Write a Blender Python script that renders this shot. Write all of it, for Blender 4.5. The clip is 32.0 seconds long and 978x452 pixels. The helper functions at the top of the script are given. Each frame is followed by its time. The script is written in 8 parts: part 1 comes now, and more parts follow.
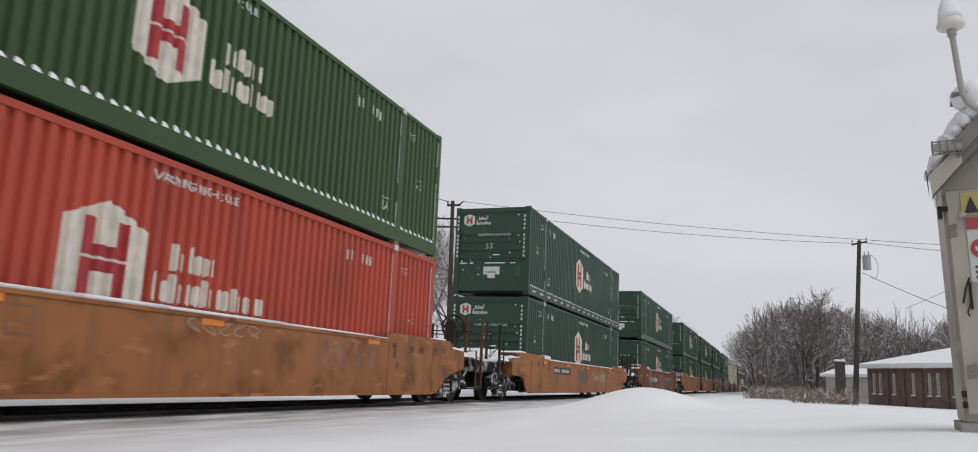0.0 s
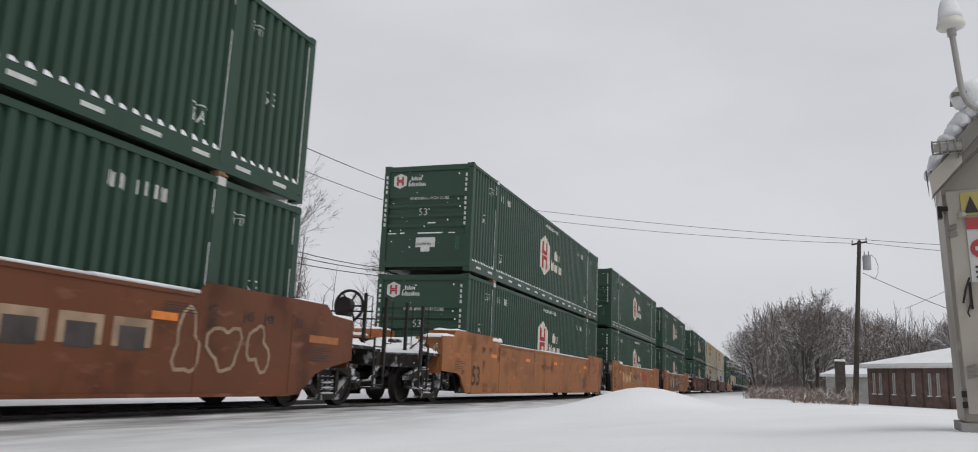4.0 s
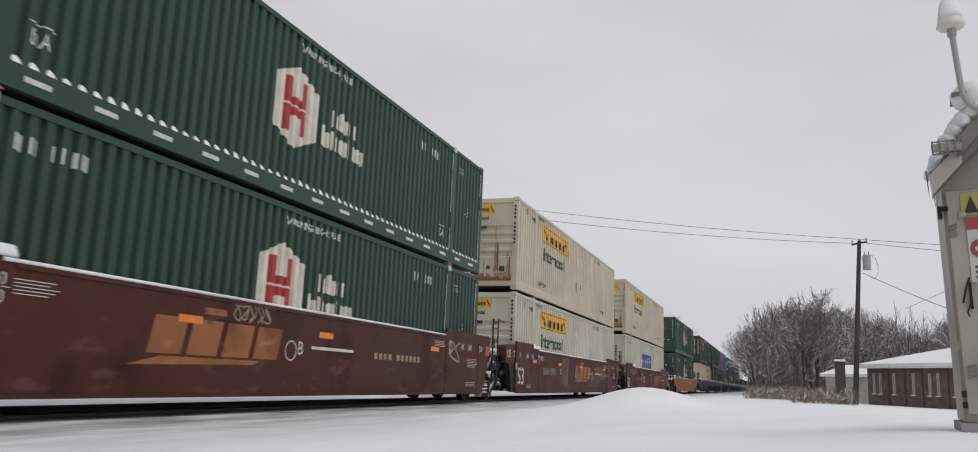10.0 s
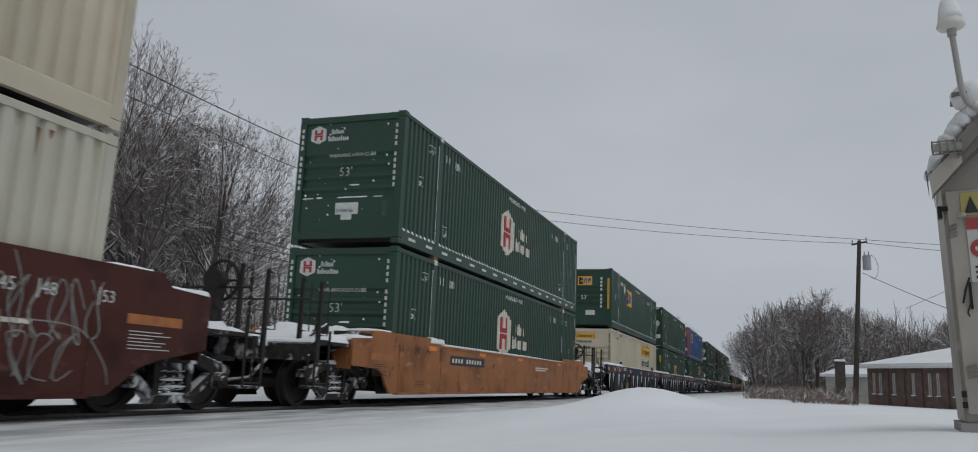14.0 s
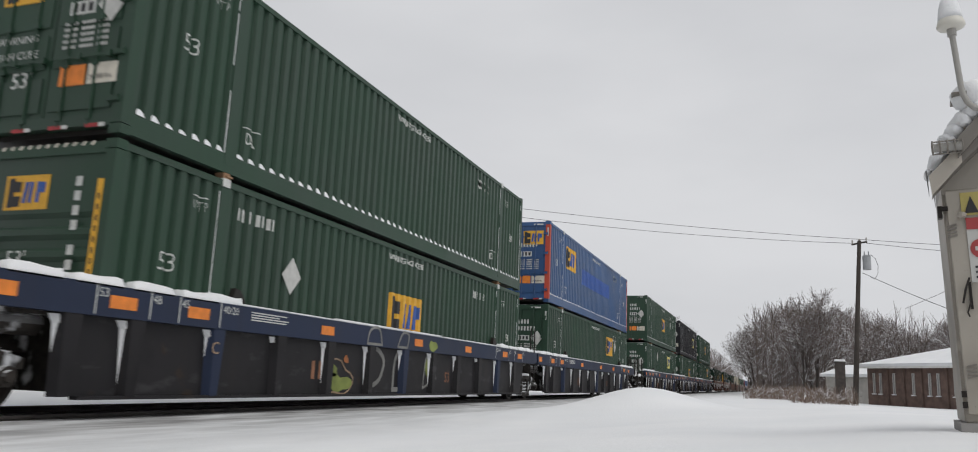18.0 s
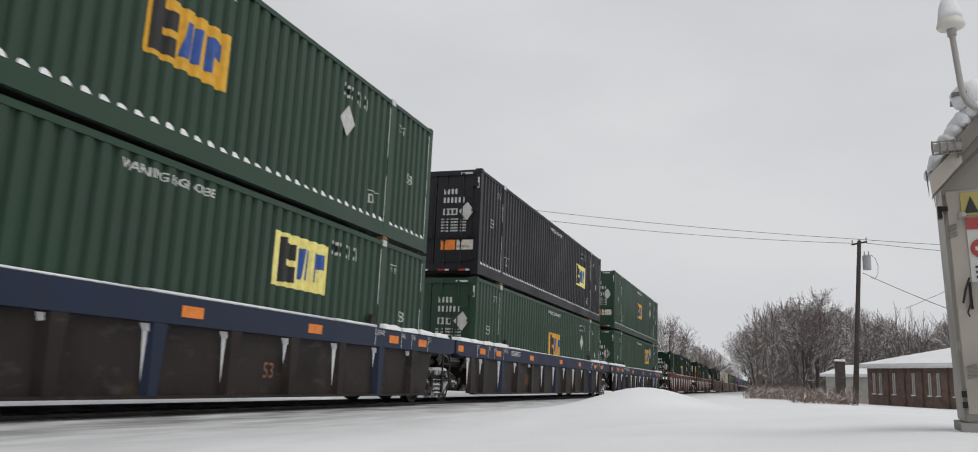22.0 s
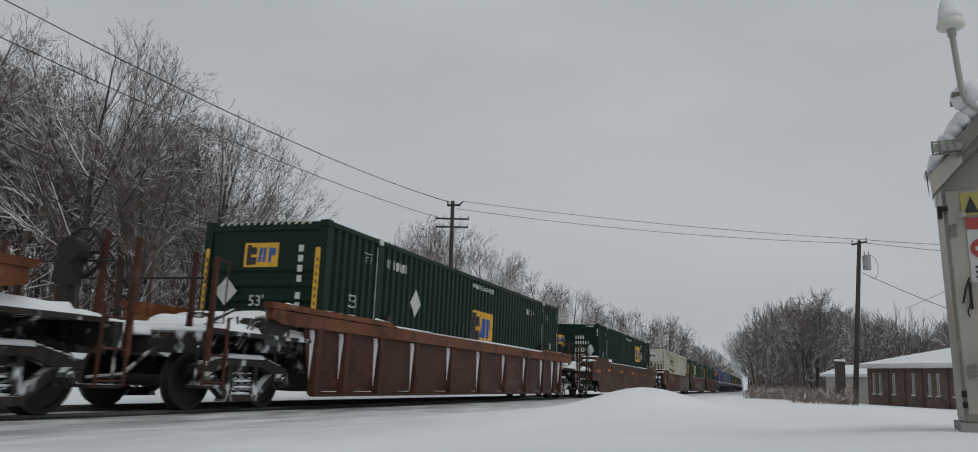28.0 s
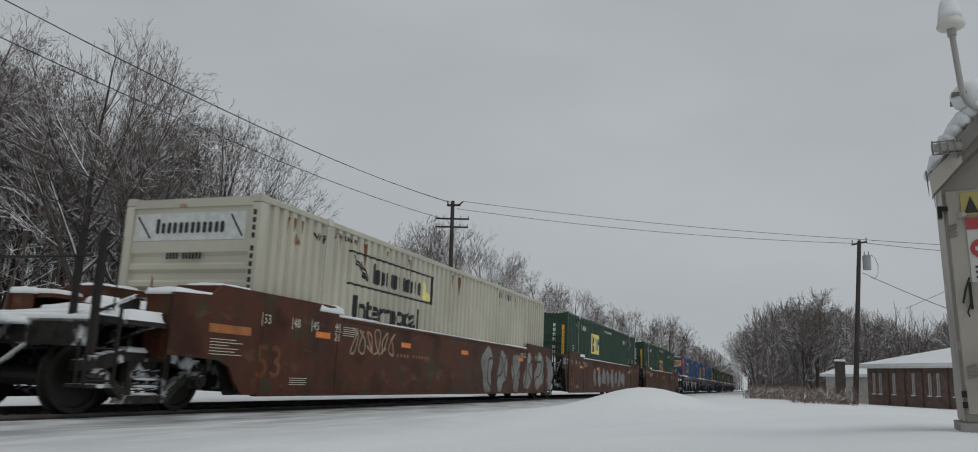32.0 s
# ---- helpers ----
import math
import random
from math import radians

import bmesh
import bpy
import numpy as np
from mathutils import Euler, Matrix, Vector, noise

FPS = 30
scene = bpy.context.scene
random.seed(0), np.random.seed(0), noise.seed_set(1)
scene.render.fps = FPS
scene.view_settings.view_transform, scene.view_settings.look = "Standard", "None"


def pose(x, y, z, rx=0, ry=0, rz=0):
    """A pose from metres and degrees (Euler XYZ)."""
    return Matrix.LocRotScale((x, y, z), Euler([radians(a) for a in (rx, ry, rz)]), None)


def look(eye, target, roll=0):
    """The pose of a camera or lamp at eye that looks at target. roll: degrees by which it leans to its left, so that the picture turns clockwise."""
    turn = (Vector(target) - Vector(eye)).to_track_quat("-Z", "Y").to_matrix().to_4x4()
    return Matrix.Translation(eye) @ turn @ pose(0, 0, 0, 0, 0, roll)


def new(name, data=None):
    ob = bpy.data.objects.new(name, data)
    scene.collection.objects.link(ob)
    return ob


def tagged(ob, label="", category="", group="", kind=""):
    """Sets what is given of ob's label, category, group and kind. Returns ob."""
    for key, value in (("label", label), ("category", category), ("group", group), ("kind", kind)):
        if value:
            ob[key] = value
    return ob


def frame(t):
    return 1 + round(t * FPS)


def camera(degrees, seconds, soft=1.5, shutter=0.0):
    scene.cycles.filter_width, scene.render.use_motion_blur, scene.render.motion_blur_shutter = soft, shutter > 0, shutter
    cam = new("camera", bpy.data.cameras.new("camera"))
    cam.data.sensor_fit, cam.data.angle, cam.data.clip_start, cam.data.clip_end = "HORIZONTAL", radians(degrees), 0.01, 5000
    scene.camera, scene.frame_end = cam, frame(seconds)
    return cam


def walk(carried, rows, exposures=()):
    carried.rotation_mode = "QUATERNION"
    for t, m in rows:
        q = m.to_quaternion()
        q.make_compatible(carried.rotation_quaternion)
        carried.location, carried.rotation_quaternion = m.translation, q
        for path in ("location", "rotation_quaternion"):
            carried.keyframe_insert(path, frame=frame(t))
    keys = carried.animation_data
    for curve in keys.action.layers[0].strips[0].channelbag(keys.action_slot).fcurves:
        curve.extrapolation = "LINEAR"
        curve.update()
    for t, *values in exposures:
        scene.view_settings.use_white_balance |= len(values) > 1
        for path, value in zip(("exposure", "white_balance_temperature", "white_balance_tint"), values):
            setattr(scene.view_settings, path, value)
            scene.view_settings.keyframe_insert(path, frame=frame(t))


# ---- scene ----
import functools

# ---------------------------------------------------------------- camera
cam = camera(63.596, 32.0, soft=1.0, shutter=0.12)
EYE = Vector((0.0, 0.0, 0.5456))
YAW, PITCH = 0.34488, 0.19090
AIM = EYE + Vector((-math.sin(YAW) * math.cos(PITCH), math.cos(YAW) * math.cos(PITCH), math.sin(PITCH)))
CAMPOSE = look(EYE, AIM, 2.393)
EXPO = [(0, 0.1, 6450, 9), (9.5, 0.1, 6500, 9), (11.2, -0.12, 6330, 6), (12.2, -0.43, 6080, 5), (13.6, -0.43, 6100, 5), (14.5, -0.31, 6220, 6), (16.5, -0.13, 6420, 7), (17.0, -0.06, 6430, 7), (17.8, 0.12, 6550, 8), (25.5, 0.12, 6600, 8), (27.5, -0.36, 6300, 3), (30, -0.41, 6300, 3), (32, -0.46, 6300, 3)]
walk(cam, [(0, CAMPOSE), (32, CAMPOSE)], EXPO)

# ---------------------------------------------------------------- sky and sun
world = bpy.data.worlds.new("overcast_sky")
scene.world = world
world.use_nodes = True
wn = world.node_tree
wn.nodes.clear()
SUN_EL, SUN_ROT = radians(57), radians(121)
sky = wn.nodes.new("ShaderNodeTexSky")
sky.sky_type, sky.sun_disc = "NISHITA", False
sky.sun_elevation, sky.sun_rotation = SUN_EL, SUN_ROT
sat = wn.nodes.new("ShaderNodeHueSaturation")
sat.inputs["Saturation"].default_value = 0.1
sat.inputs["Value"].default_value = 0.06
wn.links.new(sky.outputs[0], sat.inputs["Color"])
coord = wn.nodes.new("ShaderNodeTexCoord")
cloud = wn.nodes.new("ShaderNodeTexNoise")
cloud.inputs["Scale"].default_value = 1.6
cloud.inputs["Detail"].default_value = 5
stretch = wn.nodes.new("ShaderNodeMapping")
stretch.inputs["Scale"].default_value = (1, 1, 2.6)
wn.links.new(coord.outputs["Generated"], stretch.inputs["Vector"])
wn.links.new(stretch.outputs[0], cloud.inputs["Vector"])
veil = wn.nodes.new("ShaderNodeValToRGB")
veil.color_ramp.elements[0].position, veil.color_ramp.elements[0].color = 0.3, (0.545, 0.552, 0.588, 1)
veil.color_ramp.elements[1].position, veil.color_ramp.elements[1].color = 0.7, (0.665, 0.668, 0.702, 1)
wn.links.new(cloud.outputs[0], veil.inputs[0])
blend = wn.nodes.new("ShaderNodeMix")
blend.data_type = "RGBA"
blend.inputs[0].default_value = 0.9
wn.links.new(sat.outputs[0], blend.inputs[6])
wn.links.new(veil.outputs[0], blend.inputs[7])
back = wn.nodes.new("ShaderNodeBackground")
back.inputs["Strength"].default_value = 1.0
wn.links.new(blend.outputs[2], back.inputs[0])
wout = wn.nodes.new("ShaderNodeOutputWorld")
wn.links.new(back.outputs[0], wout.inputs[0])

sun = new("sun", bpy.data.lights.new("sun", "SUN"))
sun.data.energy, sun.data.angle, sun.data.color = 0.98, radians(45), (1.0, 0.97, 0.93)
sun.matrix_world = look((0, 0, 60), Vector((0, 0, 60)) - Vector((math.cos(SUN_EL) * 0.857, math.cos(SUN_EL) * -0.515, math.sin(SUN_EL))))


# ---------------------------------------------------------------- materials
def shader(name):
    m = bpy.data.materials.new(name)
    m.use_nodes = True
    t = m.node_tree
    return m, t, t.nodes["Principled BSDF"]


def node(t, kind, **values):
    n = t.nodes.new(kind)
    for k, v in values.items():
        n.inputs[k.replace("_", " ")].default_value = v
    return n


def mixer(t, fac, a, b, mode="MIX"):
    n = t.nodes.new("ShaderNodeMix")
    n.data_type, n.blend_type = "RGBA", mode
    for slot, v in ((0, fac), (6, a), (7, b)):
        if isinstance(v, (int, float)):
            n.inputs[slot].default_value = v
        elif isinstance(v, tuple):
            n.inputs[slot].default_value = (*v, 1) if len(v) == 3 else v
        else:
            t.links.new(v, n.inputs[slot])
    return n.outputs[2]


def ramp(t, src, lo, hi):
    n = t.nodes.new("ShaderNodeMapRange")
    n.inputs["From Min"].default_value, n.inputs["From Max"].default_value = lo, hi
    t.links.new(src, n.inputs["Value"])
    return n.outputs[0]


def noisy(t, scale, detail=4, stretch=(1, 1, 1)):
    c = t.nodes.new("ShaderNodeTexCoord")
    mp = t.nodes.new("ShaderNodeMapping")
    mp.inputs["Scale"].default_value = stretch
    n = node(t, "ShaderNodeTexNoise", Scale=scale, Detail=detail)
    info = t.nodes.new("ShaderNodeObjectInfo")
    add = t.nodes.new("ShaderNodeVectorMath")
    add.operation = "ADD"
    spread = t.nodes.new("ShaderNodeMath")
    spread.operation = "MULTIPLY"
    spread.inputs[1].default_value = 37.0
    t.links.new(info.outputs["Random"], spread.inputs[0])
    t.links.new(c.outputs["Object"], mp.inputs["Vector"])
    t.links.new(mp.outputs[0], add.inputs[0])
    t.links.new(spread.outputs[0], add.inputs[1])
    t.links.new(add.outputs[0], n.inputs["Vector"])
    return n.outputs[0]


def bumped(t, b, src, strength, distance):
    n = node(t, "ShaderNodeBump", Strength=strength, Distance=distance)
    t.links.new(src, n.inputs["Height"])
    t.links.new(n.outputs[0], b.inputs["Normal"])


def paint(name, color, dirt=(0.06, 0.05, 0.04), amount=0.5, rough=0.5, streak=True, rust=None, rust_amount=0.0, metal=0.0, blotch=0.0, spec=0.42, coat=0.0):
    """Weathered paint on metal: large fading, streaked grime, optional rust."""
    m, t, b = shader(name)
    fade = noisy(t, 0.55, 5)
    col = mixer(t, ramp(t, fade, 0.25, 0.75), tuple(c * 0.8 for c in color), tuple(min(1, c * 1.18) for c in color))
    st = noisy(t, 3.2, 6, (1, 1, 0.10) if streak else (1, 1, 1))
    col = mixer(t, ramp(t, st, 0.53, 0.53 + 0.5 / max(amount, 0.05)), col, dirt)
    if rust:
        rs = noisy(t, 2.1, 8)
        col = mixer(t, ramp(t, rs, 0.74 - rust_amount, 0.80 - rust_amount), col, rust)
    if blotch:
        bl = noisy(t, 1.3, 9)
        col = mixer(t, ramp(t, bl, 0.50, 0.68), col, tuple(c * (1 - blotch) for c in color))
        scuff = noisy(t, 5.0, 8, (1, 0.35, 1))
        col = mixer(t, ramp(t, scuff, 0.60, 0.72), col, tuple(min(1, c * 1.25 + 0.02) for c in color))
    speck = noisy(t, 46, 2)
    col = mixer(t, ramp(t, speck, 0.70, 0.80), col, tuple(c * 0.65 for c in color))
    t.links.new(col, b.inputs["Base Color"])
    b.inputs["Roughness"].default_value = rough
    b.inputs["Metallic"].default_value = metal
    b.inputs["Specular IOR Level"].default_value = spec
    b.inputs["Coat Weight"].default_value, b.inputs["Coat Roughness"].default_value = coat, 0.2
    t.links.new(ramp(t, fade, -1.0 + rough, 1.0 + rough), b.inputs["Roughness"])
    bumped(t, b, noisy(t, 18, 4), 0.12, 0.01)
    return m


def plain(name, color, rough=0.6, vary=0.15, scale=6.0, metal=0.0, bump=0.1):
    m, t, b = shader(name)
    n = noisy(t, scale, 6)
    col = mixer(t, ramp(t, n, 0.3, 0.7), tuple(c * (1 - vary) for c in color), tuple(min(1, c * (1 + vary)) for c in color))
    t.links.new(col, b.inputs["Base Color"])
    b.inputs["Roughness"].default_value, b.inputs["Metallic"].default_value = rough, metal
    bumped(t, b, noisy(t, scale * 6, 3), bump, 0.01)
    return m


def capped(name, color, snow_from=0.35, snow_to=0.75, vary=0.3, scale=5.0, cover=0.5):
    """A surface that carries fallen snow where it faces up."""
    m, t, b = shader(name)
    n = noisy(t, scale, 5)
    col = mixer(t, ramp(t, n, 0.3, 0.7), tuple(c * (1 - vary) for c in color), tuple(c * (1 + vary) for c in color))
    g = t.nodes.new("ShaderNodeNewGeometry")
    sep = t.nodes.new("ShaderNodeSeparateXYZ")
    t.links.new(g.outputs["Normal"], sep.inputs[0])
    up = ramp(t, sep.outputs[2], snow_from, snow_to)
    patch = ramp(t, noisy(t, scale * 0.8, 3), 0.62 - cover * 0.45, 0.72 - cover * 0.45)
    mul = t.nodes.new("ShaderNodeMath")
    mul.operation = "MULTIPLY"
    t.links.new(up, mul.inputs[0])
    t.links.new(patch, mul.inputs[1])
    col = mixer(t, mul.outputs[0], col, (0.82, 0.83, 0.85))
    t.links.new(col, b.inputs["Base Color"])
    b.inputs["Roughness"].default_value = 0.85
    return m


def crusted(name, color, amount=0.5, scale=4.5):
    """Dark metal with snow driven on it: thick on upward faces, in patches elsewhere."""
    m, t, b = shader(name)
    n = noisy(t, 9.0, 5)
    col = mixer(t, ramp(t, n, 0.35, 0.7), tuple(c * 0.7 for c in color), tuple(c * 1.5 for c in color))
    g = t.nodes.new("ShaderNodeNewGeometry")
    sep = t.nodes.new("ShaderNodeSeparateXYZ")
    t.links.new(g.outputs["Normal"], sep.inputs[0])
    up = ramp(t, sep.outputs[2], 0.2, 0.7)
    wide = noisy(t, scale, 7, (1, 1, 0.7))
    patch = ramp(t, wide, 0.64 - amount * 0.25, 0.76 - amount * 0.25)
    top = ramp(t, wide, 0.34, 0.46)
    mul = t.nodes.new("ShaderNodeMath")
    mul.operation = "MULTIPLY"
    t.links.new(up, mul.inputs[0])
    t.links.new(top, mul.inputs[1])
    mx = t.nodes.new("ShaderNodeMath")
    mx.operation = "MAXIMUM"
    t.links.new(mul.outputs[0], mx.inputs[0])
    t.links.new(patch, mx.inputs[1])
    col = mixer(t, mx.outputs[0], col, (0.70, 0.71, 0.73))
    t.links.new(col, b.inputs["Base Color"])
    b.inputs["Roughness"].default_value = 0.8
    b.inputs["Specular IOR Level"].default_value = 0.25
    bumped(t, b, mx.outputs[0], 0.5, 0.02)
    return m


GREEN = paint("container_green", (0.0118, 0.044, 0.0255), (0.008, 0.021, 0.015), 0.45, 0.30, spec=0.5, coat=0.16)
GREEN4 = paint("container_dark_green", (0.0046, 0.0185, 0.0112), (0.005, 0.011, 0.008), 0.5, 0.5, spec=0.2)
GREEN2 = paint("container_leaf_green", (0.033, 0.070, 0.018), (0.02, 0.035, 0.015), 0.35)
GREEN3 = paint("container_worn_green", (0.0118, 0.043, 0.0225), (0.009, 0.020, 0.014), 0.5, 0.30, spec=0.5, coat=0.16)
RED = paint("container_red", (0.40, 0.058, 0.032), (0.13, 0.035, 0.03), 0.6, 0.45)
CREAM = paint("container_cream", (0.50, 0.44, 0.34), (0.23, 0.20, 0.13), 0.4, rust=(0.22, 0.09, 0.03), rust_amount=0.05)
WHITE = paint("container_offwhite", (0.48, 0.455, 0.375), (0.22, 0.21, 0.145), 0.4, rust=(0.25, 0.11, 0.04), rust_amount=0.05)
BLUE = paint("container_blue", (0.028, 0.080, 0.20), (0.03, 0.05, 0.10), 0.4, 0.35, coat=0.3)
BLACK = paint("container_black", (0.011, 0.011, 0.0145), (0.028, 0.024, 0.022), 0.35, 0.5, spec=0.35)
ORANGE_CAR = paint("car_ochre", (0.325, 0.132, 0.052), (0.15, 0.080, 0.044), 0.9, 0.5, rust=(0.14, 0.055, 0.025), rust_amount=0.10, blotch=0.45, spec=0.15)
BROWN_CAR = paint("car_red_brown", (0.072, 0.024, 0.018), (0.06, 0.03, 0.02), 0.6, 0.6, rust=(0.14, 0.07, 0.045), rust_amount=0.05, blotch=0.45, spec=0.15)
OLD_CAR = paint("car_old_brown", (0.085, 0.030, 0.017), (0.04, 0.022, 0.014), 0.9, 0.65, rust=(0.055, 0.045, 0.022), rust_amount=0.2, blotch=0.5, spec=0.15)
TAN_CAR = paint("car_brown", (0.15, 0.056, 0.028), (0.12, 0.06, 0.03), 0.7, 0.6, rust=(0.13, 0.055, 0.025), rust_amount=0.12, blotch=0.45, spec=0.15)
NAVY_CAR = paint("car_navy", (0.018, 0.027, 0.057), (0.026, 0.026, 0.032), 0.5, 0.5, spec=0.25)
DARK_CAR = paint("car_black", (0.022, 0.021, 0.023), (0.038, 0.031, 0.027), 0.5, 0.6, rust=(0.036, 0.026, 0.021), rust_amount=0.1, blotch=0.3, spec=0.15)
RIBBED_TOP = paint("car_rust_orange", (0.15, 0.055, 0.024), (0.07, 0.03, 0.02), 0.7, 0.65, rust=(0.07, 0.03, 0.017), rust_amount=0.15, blotch=0.5, spec=0.15)
RIBBED_CAR = paint("car_rust_brown", (0.068, 0.025, 0.016), (0.04, 0.02, 0.013), 0.6, 0.65, rust=(0.05, 0.022, 0.013), rust_amount=0.12, blotch=0.45, spec=0.15)
DARK_RAIL = paint("rusty_handrail", (0.10, 0.048, 0.025), (0.05, 0.03, 0.02), 0.5, 0.65, spec=0.15)
DUSTY_CAR = paint("car_dusty_black", (0.030, 0.024, 0.022), (0.046, 0.035, 0.029), 0.7, 0.65, rust=(0.05, 0.036, 0.027), rust_amount=0.12, blotch=0.4, spec=0.15)
STEEL = paint("dark_running_gear", (0.026, 0.023, 0.021), (0.03, 0.022, 0.015), 0.5, 0.7, spec=0.15)
CRUST = crusted("snow_caked_steel", (0.030, 0.026, 0.023), 0.34)
CRUST_LIGHT = crusted("snow_flecked_steel", (0.028, 0.024, 0.021), 0.18)
RUST_STAIN = plain("rust_stain", (0.27, 0.16, 0.09), 0.8, 0.35, 2.5)
GALV = paint("galvanised", (0.34, 0.33, 0.31), (0.20, 0.18, 0.15), 0.3, 0.5)
RAILSTEEL = plain("rail_steel", (0.085, 0.074, 0.068), 0.6, 0.35, 4, 0.1)
MARK = plain("white_marking", (0.56, 0.57, 0.55), 0.6, 0.12, 9)
MARK_DARK = plain("black_marking", (0.02, 0.02, 0.022), 0.6, 0.2, 9)
MARK_RED = plain("red_marking", (0.35, 0.03, 0.035), 0.6, 0.2, 9)
MARK_GREEN = plain("green_marking", (0.02, 0.07, 0.045), 0.6, 0.2, 9)
MARK_BLUE = plain("blue_marking", (0.03, 0.09, 0.33), 0.6, 0.2, 9)
MARK_ORANGE = plain("orange_marking", (0.75, 0.22, 0.03), 0.55, 0.15, 9)
FADED_ORANGE = plain("weathered_orange_plate", (0.36, 0.125, 0.035), 0.6, 0.25, 5)
MARK_YELLOW = plain("yellow_marking", (0.68, 0.37, 0.03), 0.55, 0.12, 9)
MARK_LEMON = plain("lemon_marking", (0.85, 0.75, 0.25), 0.55, 0.12, 9)
MARK_PALE = plain("pale_marking", (0.62, 0.58, 0.50), 0.6, 0.15, 5)
MARK_TAN = plain("tan_marking", (0.50, 0.31, 0.16), 0.6, 0.15, 5)
RUST_STREAK = plain("rust_streak", (0.19, 0.085, 0.035), 0.8, 0.3, 12)
SILVER = plain("silver_placard", (0.50, 0.50, 0.48), 0.45, 0.12, 9)
GHOST_DARK = plain("old_dark_spray", (0.055, 0.045, 0.04), 0.7, 0.35, 3)
GHOST_PALE = plain("old_pale_spray", (0.33, 0.23, 0.15), 0.7, 0.3, 3)
GHOST_TEAL = plain("old_teal_spray", (0.065, 0.105, 0.095), 0.7, 0.3, 3)
GHOST_GREY = plain("old_grey_spray", (0.20, 0.20, 0.19), 0.7, 0.3, 3)
GHOST_LIME = plain("old_lime_spray", (0.20, 0.24, 0.06), 0.7, 0.3, 3)
GHOST_BROWN = plain("old_brown_spray", (0.24, 0.11, 0.06), 0.7, 0.3, 3)


def snow_material(name, grain=30.0):
    m, t, b = shader(name)
    n = noisy(t, 0.8, 6)
    col = mixer(t, ramp(t, n, 0.3, 0.7), (0.735, 0.747, 0.766), (0.80, 0.805, 0.816))
    t.links.new(col, b.inputs["Base Color"])
    b.inputs["Roughness"].default_value = 0.75
    b.inputs["Specular IOR Level"].default_value = 0.2
    mixh = mixer(t, 0.45, noisy(t, 3.0, 5), noisy(t, grain, 4))
    bumped(t, b, mixh, 0.35, 0.03)
    return m


FADED_DARK = plain("weathered_black_print", (0.045, 0.026, 0.018), 0.7, 0.3, 6)
GHOST_OLIVE = plain("old_olive_spray", (0.075, 0.062, 0.025), 0.7, 0.4, 4)
GHOST_PLUM = plain("old_plum_spray", (0.040, 0.018, 0.020), 0.7, 0.4, 4)

def ground_material():
    """Clean snow greying towards the rails: slush plus train shade, painted into the colour."""
    m = snow_material("snow_field")
    t = m.node_tree
    b = t.nodes["Principled BSDF"]
    clean = b.inputs["Base Color"].links[0].from_socket
    c = t.nodes.new("ShaderNodeTexCoord")
    sep = t.nodes.new("ShaderNodeSeparateXYZ")
    t.links.new(c.outputs["Object"], sep.inputs[0])
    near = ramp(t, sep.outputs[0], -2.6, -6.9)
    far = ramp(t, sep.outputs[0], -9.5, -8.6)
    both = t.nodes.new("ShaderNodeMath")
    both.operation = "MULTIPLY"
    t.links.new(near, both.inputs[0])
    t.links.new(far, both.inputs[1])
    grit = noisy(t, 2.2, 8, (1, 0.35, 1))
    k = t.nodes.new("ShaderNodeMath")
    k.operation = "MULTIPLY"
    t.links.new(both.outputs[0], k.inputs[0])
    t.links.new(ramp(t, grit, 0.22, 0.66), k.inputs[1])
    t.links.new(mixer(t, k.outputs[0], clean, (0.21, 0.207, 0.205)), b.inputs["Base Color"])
    return m


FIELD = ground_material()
SNOW = snow_material("snow")
CLINGING = snow_material("clinging_snow", 60.0)


# ---------------------------------------------------------------- mesh helpers
def box(bm, x0, x1, y0, y1, z0, z1):
    vs = [bm.verts.new((x, y, z)) for x in (x0, x1) for y in (y0, y1) for z in (z0, z1)]
    for f in ((0, 1, 3, 2), (4, 6, 7, 5), (0, 4, 5, 1), (2, 3, 7, 6), (0, 2, 6, 4), (1, 5, 7, 3)):
        bm.faces.new([vs[i] for i in f])


def tube(bm, a, b, ra, rb=None, n=8, caps=True):
    """A tapered round bar from a to b."""
    a, b = Vector(a), Vector(b)
    rb = ra if rb is None else rb
    d = (b - a).normalized()
    u = d.cross(Vector((0, 0, 1)) if abs(d.z) < 0.9 else Vector((1, 0, 0))).normalized()
    v = d.cross(u)
    rings = []
    for p, r in ((a, ra), (b, rb)):
        rings.append([bm.verts.new(p + (u * math.cos(i * math.tau / n) + v * math.sin(i * math.tau / n)) * r) for i in range(n)])
    for i in range(n):
        bm.faces.new((rings[0][i], rings[0][(i + 1) % n], rings[1][(i + 1) % n], rings[1][i]))
    if caps:
        bm.faces.new(rings[0])
        bm.faces.new(rings[1])


